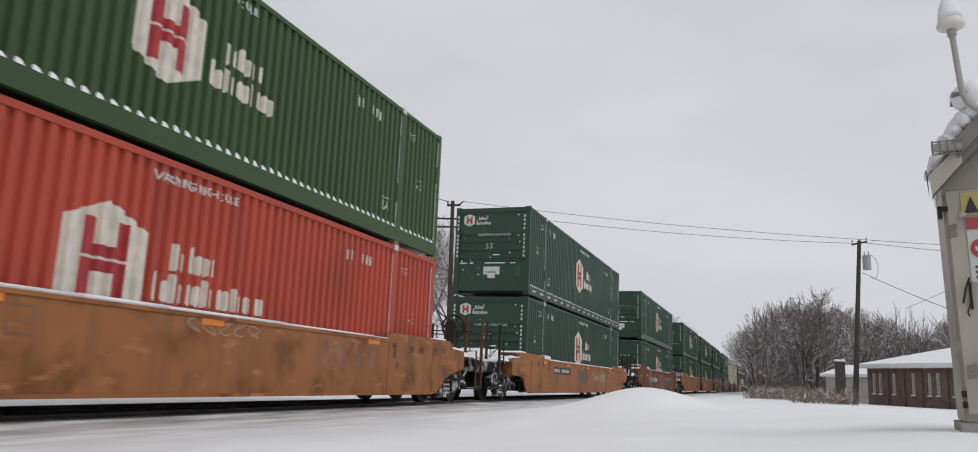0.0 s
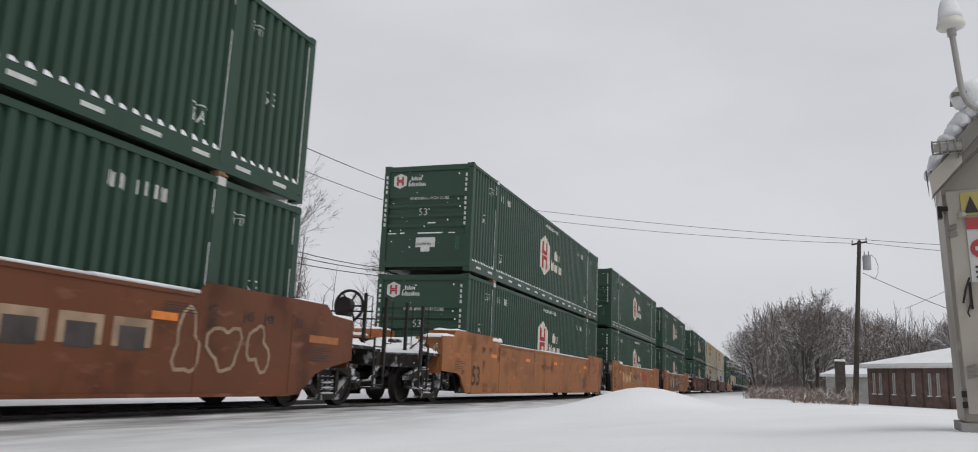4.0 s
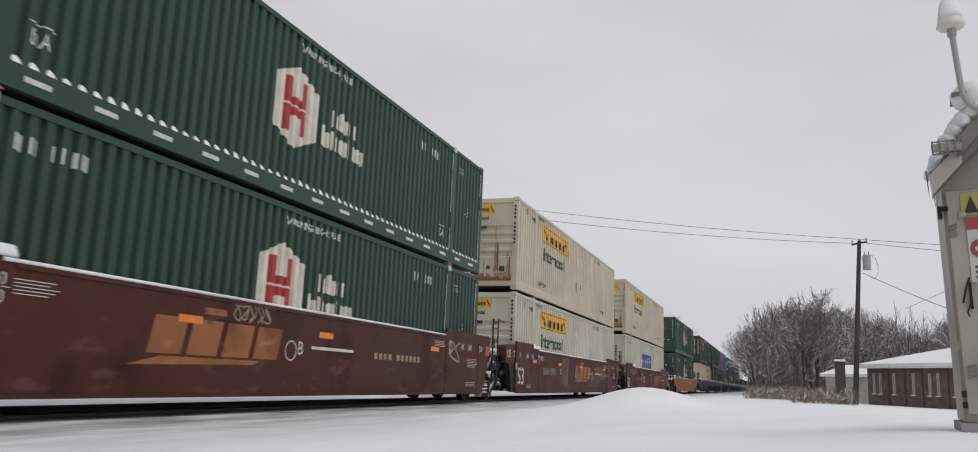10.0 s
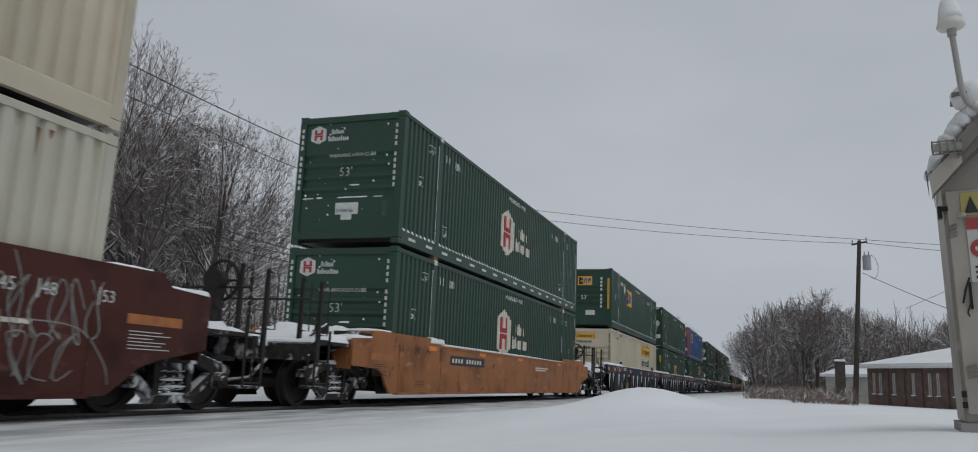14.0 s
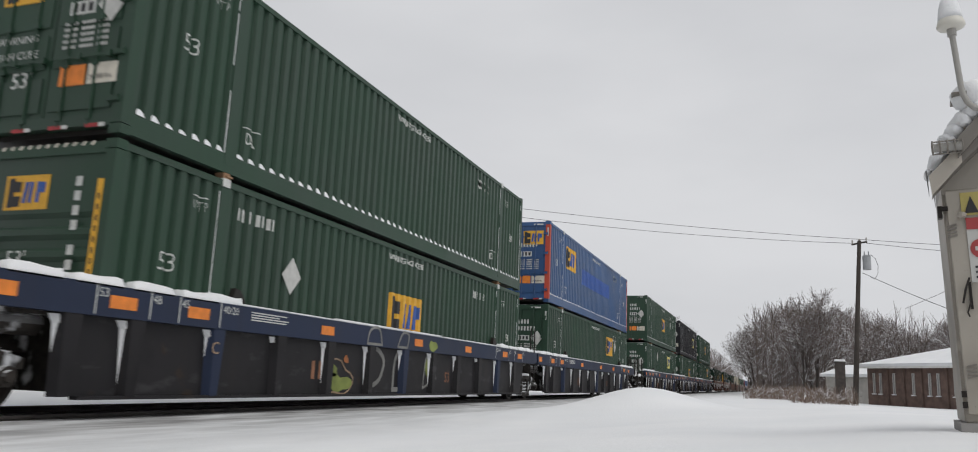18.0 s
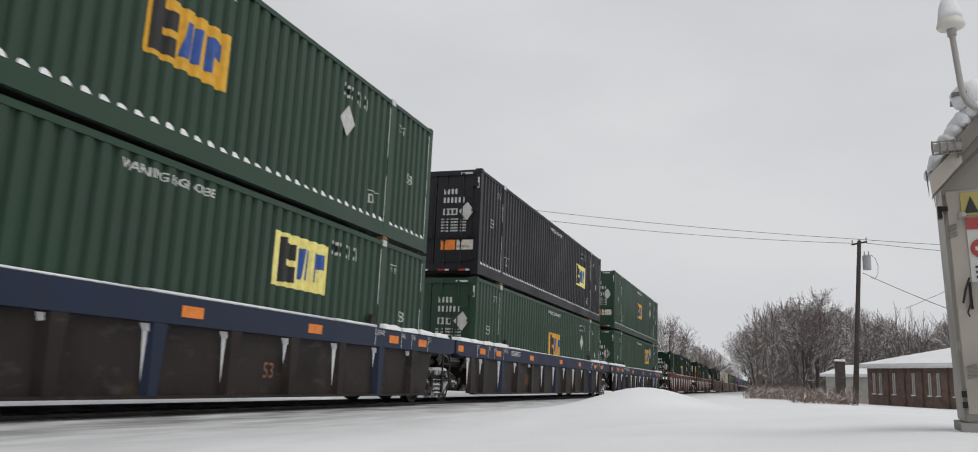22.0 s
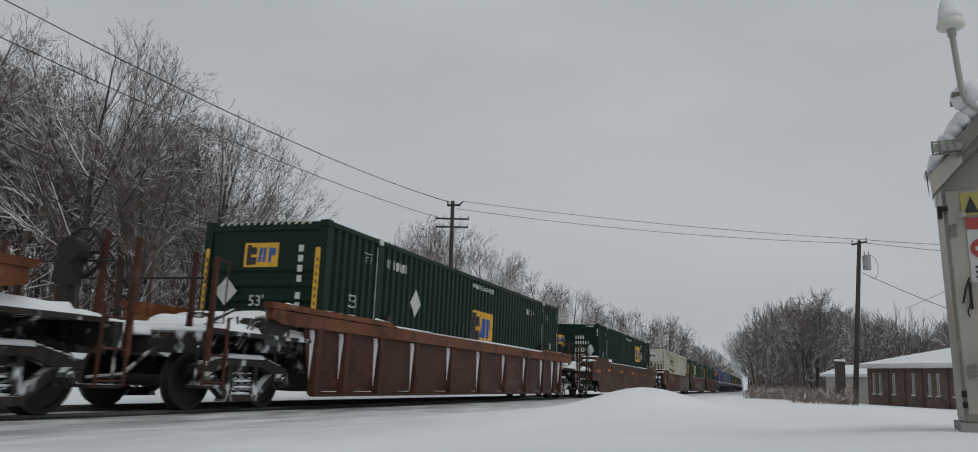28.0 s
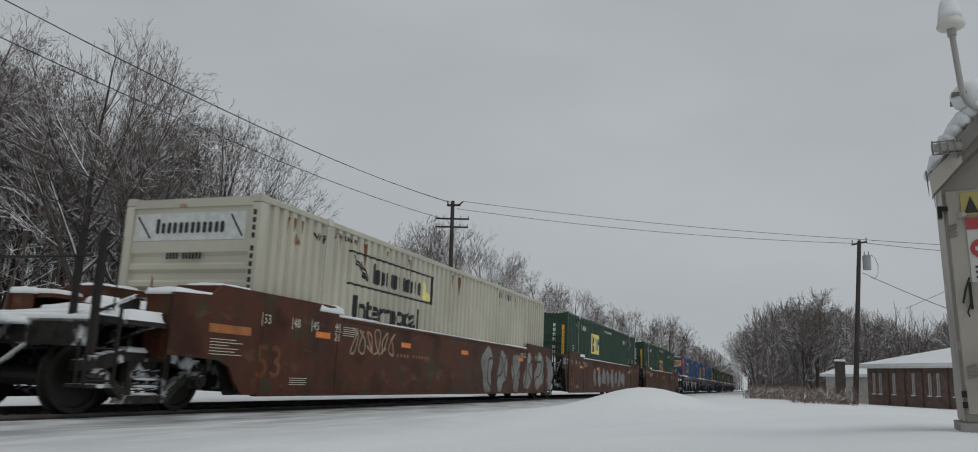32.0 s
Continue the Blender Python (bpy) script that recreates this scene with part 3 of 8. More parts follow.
def hub_marks(c, inc=False):
    u, v = (6.68, 1.44) if inc else (7.28, 1.56)
    mark(c, ("hex", inc), lambda: on_side(hexagon(u, v, 1.26, 1.40)), MARK_PALE, "emblem_field")
    mark(c, ("hexbars", inc), lambda: on_side(emblem_bars(u, v, 0.66, 0.92), 0.008), MARK_RED, "emblem")
    mark(c, ("hubw", inc), lambda: on_side(word_blocks(u + 1.10, v + 0.02, 0.36, 3, 0.26, 0.05, 3) + word_blocks(u + 0.80, v - 0.40, 0.38, 5, 0.26, 0.05, 8)
                                         + (word_blocks(u + 2.40, v - 0.40, 0.34, 3, 0.20, 0.06, 9) if inc else [])), MARK_PALE, "trade_name")
    side_notes(c, MARK)
    mark(c, "fhex", lambda: on_front(hexagon(-0.83, 2.47, 0.38, 0.42), 0.024), MARK, "emblem_field")
    mark(c, "fhexbars", lambda: on_front(emblem_bars(-0.83, 2.47, 0.21, 0.25), 0.018), MARK_RED, "emblem")
    mark(c, "fhub", lambda: on_front(word_blocks(-0.50, 2.47, 0.12, 3, 0.085, 0.02, 3) + word_blocks(-0.58, 2.31, 0.12, 5, 0.085, 0.02, 8), 0.024), MARK, "trade_name")
    mark(c, "f53", lambda: on_front(shape_words("53'", 0.28, -0.24, 1.50, 1.0, -0.003), 0.026), SILVER, "lettering")
    mark(c, "fwarn", lambda: on_front(shape_words("WARNING HIGH CUBE", 0.112, -0.52, 1.93), 0.026), MARK, "lettering")
    mark(c, "fcol1", lambda: on_front(column_bars(-HALF + 0.06, 2.62, 10, 0.055, 0.085, 0.05), -0.004), MARK, "lettering")
    mark(c, "fcol2", lambda: on_front(column_bars(HALF - 0.23, 2.62, 10, 0.055, 0.085, 0.05), 0.024), MARK, "lettering")
    mark(c, "fcard", lambda: on_front(shape_rect(-0.27, 0.29, 0.64, 0.90) + shape_rect(-0.12, 0.14, 0.52, 0.64), 0.026), MARK, "weight_card")
    mark(c, "fcardw", lambda: on_front(shape_words("24,000 lbs", 0.105, -0.25, 0.69), 0.020), MARK_DARK, "lettering")
    mark(c, "fbox", lambda: on_front(shape_rect(0.86, 0.98, 0.56, 0.92), 0.022), MARK_GREEN, "document_box")
    hang("clinging_snow", ledge_snow_mesh(), c)["kind"] = "stuff"


def arrow_strokes(u, v, s):
    return [r for k in range(4) for r in shape_stroke([(u + s * 0.09 * k, v + 0.22 - 0.05 * k), (u + s * (0.34 + 0.02 * k), v - 0.20)], 0.03)]


def hunt_marks(c, old=False, rear=False, wide=False):
    o = 6.75 if rear else 0.0
    if old:
        mark(c, "joldb", lambda: on_side([s for r in ((2.80, 6.70, 1.86, 1.90), (2.80, 6.70, 2.46, 2.50), (2.80, 2.85, 1.90, 2.46), (6.65, 6.70, 1.90, 2.46)) for s in shape_rect(*r)]), MARK_DARK, "border")
        mark(c, "joldw", lambda: on_side(word_blocks(3.75, 1.98, 0.40, 6, 0.30, 0.09, 5) + arrow_strokes(2.95, 2.2, 1.6), 0.006), MARK_DARK, "trade_name")
        mark(c, "joldtri", lambda: on_side(shape_poly([(6.15, 1.92), (6.62, 1.92), (6.15, 2.36)]), 0.006), MARK_LEMON, "emblem")
        mark(c, "joldp", lambda: on_side(shape_words("STACK LIMIT 3 HIGH", 0.13, 2.3, 2.62, 0.7, 0.002)), MARK_DARK, "lettering")
    else:
        mark(c, ("jy", rear), lambda: on_side(shape_rect(2.90 + o, 6.52 + o, 1.98, 2.58)), MARK_YELLOW, "sign_field")
        mark(c, ("jyw", rear), lambda: on_side(word_blocks(3.80 + o, 2.08, 0.36, 6, 0.29, 0.08, 5) + arrow_strokes(2.98 + o, 2.28, 1.6) + arrow_strokes(6.05 + o, 2.28, 0.9)
                                              + shape_rect(2.94 + o, 6.48 + o, 2.01, 2.03) + shape_rect(2.94 + o, 6.48 + o, 2.53, 2.55), 0.008), MARK_DARK, "trade_name")
    lo = 1.26 if old else 1.38
    mark(c, ("jim", old, rear), lambda: on_side(shape_words("Intermodal", 0.60, 3.08 + o, lo, 1.10, 0.018)), MARK_DARK if old else MARK_GREEN, "lettering")
    if not old:
        mark(c, "jtop", lambda: on_side(shape_words("TOP LIFT ONLY", 0.20, 2.38, 0.42, 0.8, 0.003) + shape_words("TOP LIFT ONLY", 0.18, CL - 3.5, 0.42, 0.8, 0.003)), MARK_DARK, "lettering")
        mark(c, "jd", lambda: on_card(shape_poly([(7.98, 2.1), (8.22, 1.84), (8.46, 2.1), (8.22, 2.36)])), SILVER, "placard")
    mark(c, ("jwtp", old), lambda: on_side(shape_words("WTP", 0.20, 1.60, 2.45, 0.8, 0.003) + ([] if old else shape_words("STACK LIMIT 3 HIGH", 0.13, 2.3, 2.66, 0.6, 0.002)) + number_bars(CL - 4.8, 2.55, 0.16, (4, 6), 0.05, 0.05)), MARK_DARK, "lettering")
    key = "old" if old else "wide" if wide else "small"
    box_ = {"old": (-1.10, 1.03, 2.20, 2.64), "wide": (-1.08, 1.0, 2.26, 2.60), "small": (-0.54, 0.52, 2.39, 2.67)}[key]
    mark(c, ("jf", key), lambda: on_front(shape_rect(*box_), 0.024), MARK if old else MARK_YELLOW, "sign_field")
    a, b, z0, z1 = box_
    w = (b - a) * 0.085
    mark(c, ("jfw", key), lambda: on_front(word_blocks(a + (b - a) * 0.2, z0 + (z1 - z0) * 0.25, (z1 - z0) * 0.55, 6, w, w * 0.25, 5) + shape_stroke([(a + 0.05, z1 - 0.05), (a + (b - a) * 0.15, z0 + 0.05)], 0.03) + shape_stroke([(b - 0.05, z0 + 0.05), (b - (b - a) * 0.13, z1 - 0.05)], 0.03), 0.018), MARK_DARK, "trade_name")
    if key == "small":
        mark(c, "jfi", lambda: on_front(shape_words("Intermodal", 0.17, -0.43, 2.20, 1.0, 0.004), 0.02), MARK_GREEN, "lettering")
    mark(c, "jfn", lambda: on_front(number_bars(-0.42, 1.90, 0.10, (4, 6), 0.018, 0.045, 0.06), 0.024), MARK_DARK, "lettering")
    mark(c, "jcol", lambda: on_front(column_bars(HALF - 0.13, 2.65, 10, 0.06, 0.08, 0.04), -0.004), MARK_DARK, "lettering")
    if key == "small":
        mark(c, "jdia", lambda: on_front([s for zz in (1.74, 0.46) for s in shape_poly([(-1.05, zz), (-0.84, zz - 0.22), (-0.63, zz), (-0.84, zz + 0.22)])], 0.02), SILVER, "lettering")
    mark(c, ("jrust", old), lambda: on_front([s for a, b, z in ((-0.66, 0.05, 0.95), (-0.62, 0.03, 0.6), (0.62, 0.06, 0.8), (0.66, 0.03, 0.4), (-1.08, 0.04, 0.3), (1.02, 0.05, 0.35), (0.2, 0.02, 0.3)) for s in shape_poly([(a, z), (a + b, z + 0.1), (a + b * 0.9, z + 0.62), (a + b * 0.2, z + 0.70)])], 0.024), RUST_STREAK, "rust_streak")
    if not old:
        mark(c, "jstain", lambda: on_front(rust_skirt(-1.12, 1.12, 0.262, 0.10, 0.30, 34, 3), 0.027), RUST_STAIN, "rust_streak")
        mark(c, "jstain2", lambda: on_front(rust_skirt(-1.12, 1.12, 0.262, 0.04, 0.16, 40, 8), 0.025), RUST_STREAK, "rust_streak")
        mark(c, "jrun", lambda: on_front([s for k, (a, z0, z1) in enumerate(((-0.70, 0.5, 1.75), (0.58, 0.55, 2.0), (0.66, 0.6, 1.4), (-0.98, 0.5, 0.9), (0.98, 0.5, 1.2), (-0.62, 0.9, 1.5))) for s in rust_column(a, z0, z1, k)], 0.026), RUST_STAIN, "rust_streak")
    mark(c, ("srust", old), lambda: on_side([s for i in range(9 if not old else 26) for s in rust_run(i)], 0.003), RUST_STREAK, "rust_streak")
    mark(c, "jsnow", lambda: on_front(shape_rect(0.72, 0.9, 0.55, 0.72) + shape_rect(0.3, 0.42, 0.62, 0.74), 0.02), GHOST_DARK, "latch_plate")


def rust_skirt(a, b, z, low, high, n, seed):
    """A ragged band of rust along the foot of a panel."""
    r = random.Random(seed)
    out = []
    h = [z + r.uniform(low, high) for k in range(n + 1)]
    for k in range(n):
        u0, u1 = a + (b - a) * k / n, a + (b - a) * (k + 1) / n
        out += shape_poly([(u0, z), (u1, z), (u1, h[k + 1]), (u0, h[k])])
    return out


def rust_column(u, z0, z1, seed):
    """A run of rust down a panel, ragged at its edges."""
    r = random.Random(seed)
    pts = [(u + r.uniform(-0.02, 0.02), z0 + (z1 - z0) * k / 9, 0.05 * (1 - k / 10) * r.uniform(0.4, 1.3)) for k in range(10)]
    return [s for (a, z, w), (b, y, v) in zip(pts, pts[1:]) for s in shape_poly([(a - w, z), (a + w, z), (b + v, y), (b - v, y)])]


def rust_run(i):
    r = random.Random(i * 7 + 1)
    y, z = r.uniform(0.3, CL - 0.4), r.choice((2.70, 2.70, 1.2, 0.9))
    return shape_poly([(y, z), (y + r.uniform(0.03, 0.12), z), (y + 0.03, z - r.uniform(0.1, 0.5)), (y + 0.01, z - 0.05)])


def swift_marks(c):
    u, v, w, h = 5.95, 1.30, 0.92, 0.80
    slant = [[(u + i * w * 0.86, v), (u + i * w * 0.86 + w * 0.70, v), (u + i * w * 0.86 + w * 0.92, v + h), (u + i * w * 0.86 + w * 0.20, v + h)] for i in range(5)]
    mark(c, "swo", lambda: on_side([s for q in slant for s in shape_poly([(a - 0.07, b - 0.06) for a, b in q])]), MARK_TAN, "trade_name")
    mark(c, "swb", lambda: on_side([s for q in slant for s in shape_poly(q)], 0.008), MARK_BLUE, "trade_name")
    mark(c, "swn2", lambda: on_side([s for i, q in enumerate(slant) for s in shape_poly([(q[0][0] + (0.32 if i % 2 else 0.12), v + 0.34), (q[0][0] + (0.60 if i % 2 else 0.45), v + 0.34), (q[0][0] + (0.64 if i % 2 else 0.49), v + 0.44), (q[0][0] + (0.36 if i % 2 else 0.16), v + 0.44)])], 0.012), WHITE, "trade_name")
    mark(c, "swf", lambda: on_front(word_blocks(-0.55, 2.42, 0.2, 5, 0.16, 0.04, 2), 0.02), MARK_BLUE, "trade_name")
    mark(c, "swcol", lambda: on_front(column_bars(0.75, 2.3, 6, 0.08, 0.1, 0.05), 0.024), MARK_DARK, "lettering")
    mark(c, "swn", lambda: on_side(number_bars(CL - 4.2, 2.40, 0.18, (4, 6), 0.05, 0.05) + shape_words("WTP", 0.2, 1.6, 2.45, 0.8)), MARK_DARK, "lettering")
    mark(c, ("srust", False), lambda: on_side([s for i in range(9) for s in rust_run(i)], 0.003), RUST_STREAK, "rust_streak")


def emp_block(c, key, u, v, w, h, lay, field, proud):
    mark(c, (key, "f", field.name), lambda: lay(shape_rect(u, u + w, v, v + h), proud), field, "sign_field")
    a = w * 0.08
    up = proud + (0.004 if lay is on_side else -0.006)
    mark(c, (key, "e"), lambda: lay(shape_rect(u + a, u + a + w * 0.13, v + h * 0.08, v + h * 0.92) + [s for k in (0.10, 0.52) for s in shape_rect(u + a + w * 0.13, u + a + w * 0.29, v + h * k, v + h * (k + 0.30))], up), MARK_DARK, "trade_name")
    mark(c, (key, "m"), lambda: lay([s for p in ((0.41, 0.50, 0.46, 0.55), (0.55, 0.63, 0.57, 0.65), (0.72, 0.80, 0.73, 0.81)) for s in shape_poly([(u + w * p[0], v + h * 0.2), (u + w * p[1], v + h * 0.2), (u + w * p[3], v + h * 0.80), (u + w * p[2], v + h * 0.80)])]
                                    + shape_rect(u + w * 0.81, u + w * 0.92, v + h * 0.48, v + h * 0.78), up), MARK_BLUE, "trade_name")


def emp_marks(c, doors, at=7.38, field=None, high=1.15, dia=(12.5, 1.85), ink=MARK, second=False):
    field = field or MARK_YELLOW
    side_notes(c, ink, 12.2 if doors else 2.37)
    if at is not None:
        emp_block(c, ("es", at, high), at, high, 1.62, 0.86, on_side, field, 0.004)
    if dia:
        u, v = dia
        mark(c, ("edia", dia), lambda: on_card(shape_poly([(u - 0.27, v), (u, v - 0.30), (u + 0.27, v), (u, v + 0.30)])), SILVER, "placard")
    if doors:
        emp_block(c, ("ed",), -0.97, 1.88, 0.70, 0.48, on_front, field, 0.010)
        if second:
            emp_block(c, ("ed2",), 0.30, 2.05, 0.76, 0.50, on_front, field, 0.010)
        else:
            mark(c, ("edn",), lambda: on_front(number_bars(0.22, 2.20, 0.15, (4,), 0.05, 0.06), 0.010), MARK, "lettering")
            mark(c, "edp", lambda: on_front(shape_poly([(0.68, 1.72), (0.93, 1.46), (1.12, 1.72), (0.93, 1.97)]), 0.002), SILVER, "placard")
        mark(c, ("ednn",), lambda: on_front(number_bars(0.22, 1.96, 0.15, (6,), 0.05, 0.06), 0.010), MARK, "lettering")
        mark(c, "edw", lambda: on_front(shape_words("WARNING", 0.15, -0.98, 1.32) + shape_words("HIGH CUBE", 0.15, -1.0, 1.10), 0.010), MARK, "lettering")
        mark(c, "ed5", lambda: on_front(shape_words("53'", 0.30, -0.62, 0.70, 1.0, 0.003), 0.010), MARK, "lettering")
        mark(c, "eds", lambda: on_front([s for k in range(5) for s in number_bars(0.18, 1.48 - k * 0.08, 0.045, (5, 5, 4), 0.012, 0.032, 0.06)], 0.010), SILVER, "small_print")
        mark(c, "edh", lambda: on_front(shape_rect(0.22, 0.64, 1.62, 1.80), 0.012), MARK, "lettering_plate")
        mark(c, "edht", lambda: on_front(shape_rect(0.27, 0.35, 1.65, 1.77) + shape_rect(0.40, 0.47, 1.65, 1.77) + shape_rect(0.52, 0.60, 1.65, 1.77), 0.006), MARK_DARK, "symbol")
        mark(c, "edo", lambda: on_front(shape_rect(0.20, 0.62, 0.66, 0.93), 0.010), MARK_ORANGE, "placard")
        mark(c, "edc", lambda: on_front(shape_rect(0.66, 1.14, 0.66, 0.93), 0.010), MARK_PALE, "weight_card")
        mark(c, "edl", lambda: on_front(shape_words("24,000 lbs", 0.09, 0.68, 0.72), 0.004), MARK_DARK, "lettering")
        mark(c, "edr", lambda: on_front([s for a in (-1.04, -0.45, 0.16, 0.75) for s in shape_rect(a, a + 0.2, 0.09, 0.14)], -0.003), MARK_RED, "reflector_tape")
        mark(c, "edrw", lambda: on_front([s for a in (-0.83, -0.24, 0.37, 0.96) for s in shape_rect(a, a + 0.1, 0.09, 0.14)], -0.003), MARK, "reflector_tape")
        mark(c, "ede", lambda: on_front(shape_rect(-1.02, -0.68, 2.75, 2.80) + shape_rect(0.7, 1.04, 2.75, 2.80) + shape_rect(1.20, 1.25, 2.35, 2.65) + shape_rect(-1.25, -1.20, 2.3, 2.6), -0.004), MARK, "reflector_tape")
    else:
        emp_block(c, ("ef", field.name), -0.42, 2.06, 0.72, 0.44, on_front, field, 0.024)
        mark(c, "efd", lambda: on_front(shape_poly([(-1.0, 1.62), (-0.75, 1.36), (-0.5, 1.62), (-0.75, 1.88)]), 0.02), SILVER, "placard")
        mark(c, "ef5", lambda: on_front(shape_words("53'", 0.28, -0.25, 1.36), 0.022), MARK, "lettering")
        mark(c, "efc", lambda: on_front(column_bars(0.72, 2.45, 8, 0.10, 0.12, 0.06), 0.020), MARK, "lettering")
        mark(c, "efcard", lambda: on_front(shape_rect(0.0, 0.46, 0.58, 0.82), 0.022), MARK, "weight_card")
        mark(c, "efy", lambda: on_front(shape_rect(-HALF + 0.05, -HALF + 0.13, 0.9, 2.4) + shape_rect(HALF - 0.22, HALF - 0.12, 0.9, 2.4), -0.004), MARK_YELLOW, "warning_strip")
        mark(c, "efb", lambda: on_front([s for k in range(10) for a in (-HALF + 0.075, HALF - 0.185) for s in shape_rect(a, a + 0.03, 0.98 + k * 0.13, 1.05 + k * 0.13)], -0.007), MARK_DARK, "small_print")
        mark(c, "efs", lambda: on_front([s for k in range(14) for s in shape_poly([(-1.0 + k * 0.145, CH - 0.07), (-0.95 + k * 0.145, CH - 0.07), (-0.91 + k * 0.145, CH - 0.02), (-0.96 + k * 0.145, CH - 0.02)])], -0.004), MARK_PALE, "warning_strip")


@functools.lru_cache(None)
def lock_mesh():
    """Connector between two stacked containers, with its lever."""
    bm = bmesh.new()
    box(bm, -0.075, 0.085, -0.07, 0.07, Z_LOW + CH - Z_HIGH + 0.002, 0.018)
    box(bm, 0.085, 0.11, -0.03, 0.10, -0.045, -0.02)
    return finish("twist_lock", bm, RUST_STAIN)


def container(y, z, material, marks, label, doors=False, post=None, pitch=WIDE):
    NOW["pitch"] = pitch
    c = empty("shipping_container", pose(TX, y, z), label, "container", "containers on the train")
    for s in (1, -1):
        hang("side_panel", side_mesh(material, s, NOW["pitch"]), c)
        hang("bottom_rail", rails_mesh(material, s, True), c)
        hang("top_rail", rails_mesh(material, s, False), c)
        for yy, d in ((0, 0.17), (CL, -0.17)):
            m = post if post else material
            flip = pose(s * (HALF - 0.08), yy, 0) if yy == 0 else pose(s * (HALF - 0.08), yy, 0, 0, 0, 180)
            hang("corner_post", post_mesh(m, 0.16, -0.158), c, "", flip)
            for zz in (0.0, CH - 0.118):
                hang("corner_casting", casting_mesh(material), c, "", pose(s * (HALF - 0.088), yy + (0.082 if yy == 0 else -0.082), zz))
        for yy in (POST_A, POST_B):
            hang("lift_post", post_mesh(material, 0.20, -0.10), c, "", pose(s * (HALF + 0.004), yy, 0, 0, 0, 90 if s > 0 else -90))
            hang("corner_casting", casting_mesh(MARK if s > 0 else material), c, "", pose(s * (HALF - 0.078), yy, CH - 0.116))
    hang("roof", roof_mesh(material), c)
    hang("roof_snow", roof_snow_mesh(), c)
    hang("floor", floor_mesh(), c)
    for yy, low in ((0, True), (0, False)):
        hang("sill" if low else "header", header_mesh(material, low), c)
        hang("sill" if low else "header", header_mesh(material, low), c, "", pose(0, CL, 0, 0, 0, 180))
    ends = ((pose(0, 0, 0), doors), (pose(0, CL, 0, 0, 0, 180), not doors))
    for m, has in ends:
        if not has:
            hang("end_panel", front_panel_mesh(material), c, "", m)
            continue
        for s in (-1, 1):
            leaf = hang("door", door_mesh(material, s), c, "", m)
            for k in range(4):
                hang("door_panel", door_panel_mesh(material, s), leaf, "", pose(0, 0, 0.34 + k * 0.58))
            for x in (0.30, 0.78):
                hang("lock_rod", rod_mesh(material), c, "", m @ pose(s * x, 0.02, 0))
                hang("handle", handle_mesh(material), c, "", m @ pose(s * x - 0.2, 0.0, 1.0))
            for zz in (0.4, 1.0, 1.7, 2.4):
                hang("hinge", hinge_mesh(material), c, "", m @ pose(s * (HALF - 0.10), 0.0, zz, 0, 0, 0 if s < 0 else 180))
    if z > 1:
        for s in (1, -1):
            for yy in (POST_A, POST_B):
                hang("twist_lock", lock_mesh(), c, "", pose(s * (HALF - 0.09), yy, 0))
    if material not in (CREAM, WHITE):
        hang("caught_snow", tuft_mesh(int(y) % 5, z < 1, NOW["pitch"]), c)["kind"] = "stuff"
    marks(c)
    return c


# ---------------------------------------------------------------- well cars
TX = -8.555
RAIL_Z = -0.062
SIDE_X = 1.43


@functools.lru_cache(None)
def wheelset_mesh():
    """Two wheels pressed on their axle: one solid piece that turns."""
    bm = bmesh.new()
    prof = [(0.0, 0.12), (0.0, 0.46), (0.03, 0.46), (0.035, 0.425), (0.135, 0.42), (0.135, 0.36), (0.10, 0.34), (0.085, 0.14), (0.15, 0.12), (0.15, 0.0)]
    n = 26
    for s in (1, -1):
        rings = []
        for x, r in prof:
            rings.append([bm.verts.new((s * (0.68 + x), r * math.cos(i * math.tau / n), r * math.sin(i * math.tau / n))) for i in range(n)] if r else [bm.verts.new((s * (0.68 + x), 0, 0))])
        for a, b in zip(rings, rings[1:]):
            for i in range(n):
                if len(b) == 1:
                    bm.faces.new((a[i], a[(i + 1) % n], b[0]))
                else:
                    bm.faces.new((a[i], a[(i + 1) % n], b[(i + 1) % n], b[i]))
    tube(bm, (-0.70, 0, 0), (0.70, 0, 0), 0.12, 0.12, 12)
    return finish("wheelset", bm, STEEL)


@functools.lru_cache(None)
def side_frame_mesh():
    """Cast truck side frame: bowed top chord, two columns, spring seat."""
    bm = bmesh.new()
    slab(bm, [(-1.12, 0.50), (-1.12, 0.62), (-0.85, 0.68), (-0.42, 0.78), (0.42, 0.78), (0.85, 0.68), (1.12, 0.62), (1.12, 0.50), (0.75, 0.52), (0.40, 0.64), (-0.40, 0.64), (-0.75, 0.52)], 0.0, 0.15)
    for s in (-1, 1):
        slab(bm, [(s * 0.72, 0.53), (s * 0.88, 0.50), (s * 0.40, 0.16), (s * 0.28, 0.22)], 0.0, 0.14)
        slab(bm, [(s * 0.26, 0.18), (s * 0.36, 0.18), (s * 0.36, 0.66), (s * 0.26, 0.66)], 0.01, 0.13)
        box(bm, -0.02, 0.17, s * 0.86 - 0.13, s * 0.86 + 0.13, 0.32, 0.52)
    slab(bm, [(-0.42, 0.12), (0.42, 0.12), (0.36, 0.22), (-0.36, 0.22)], -0.03, 0.17)
    return finish("side_frame", bm, CRUST)


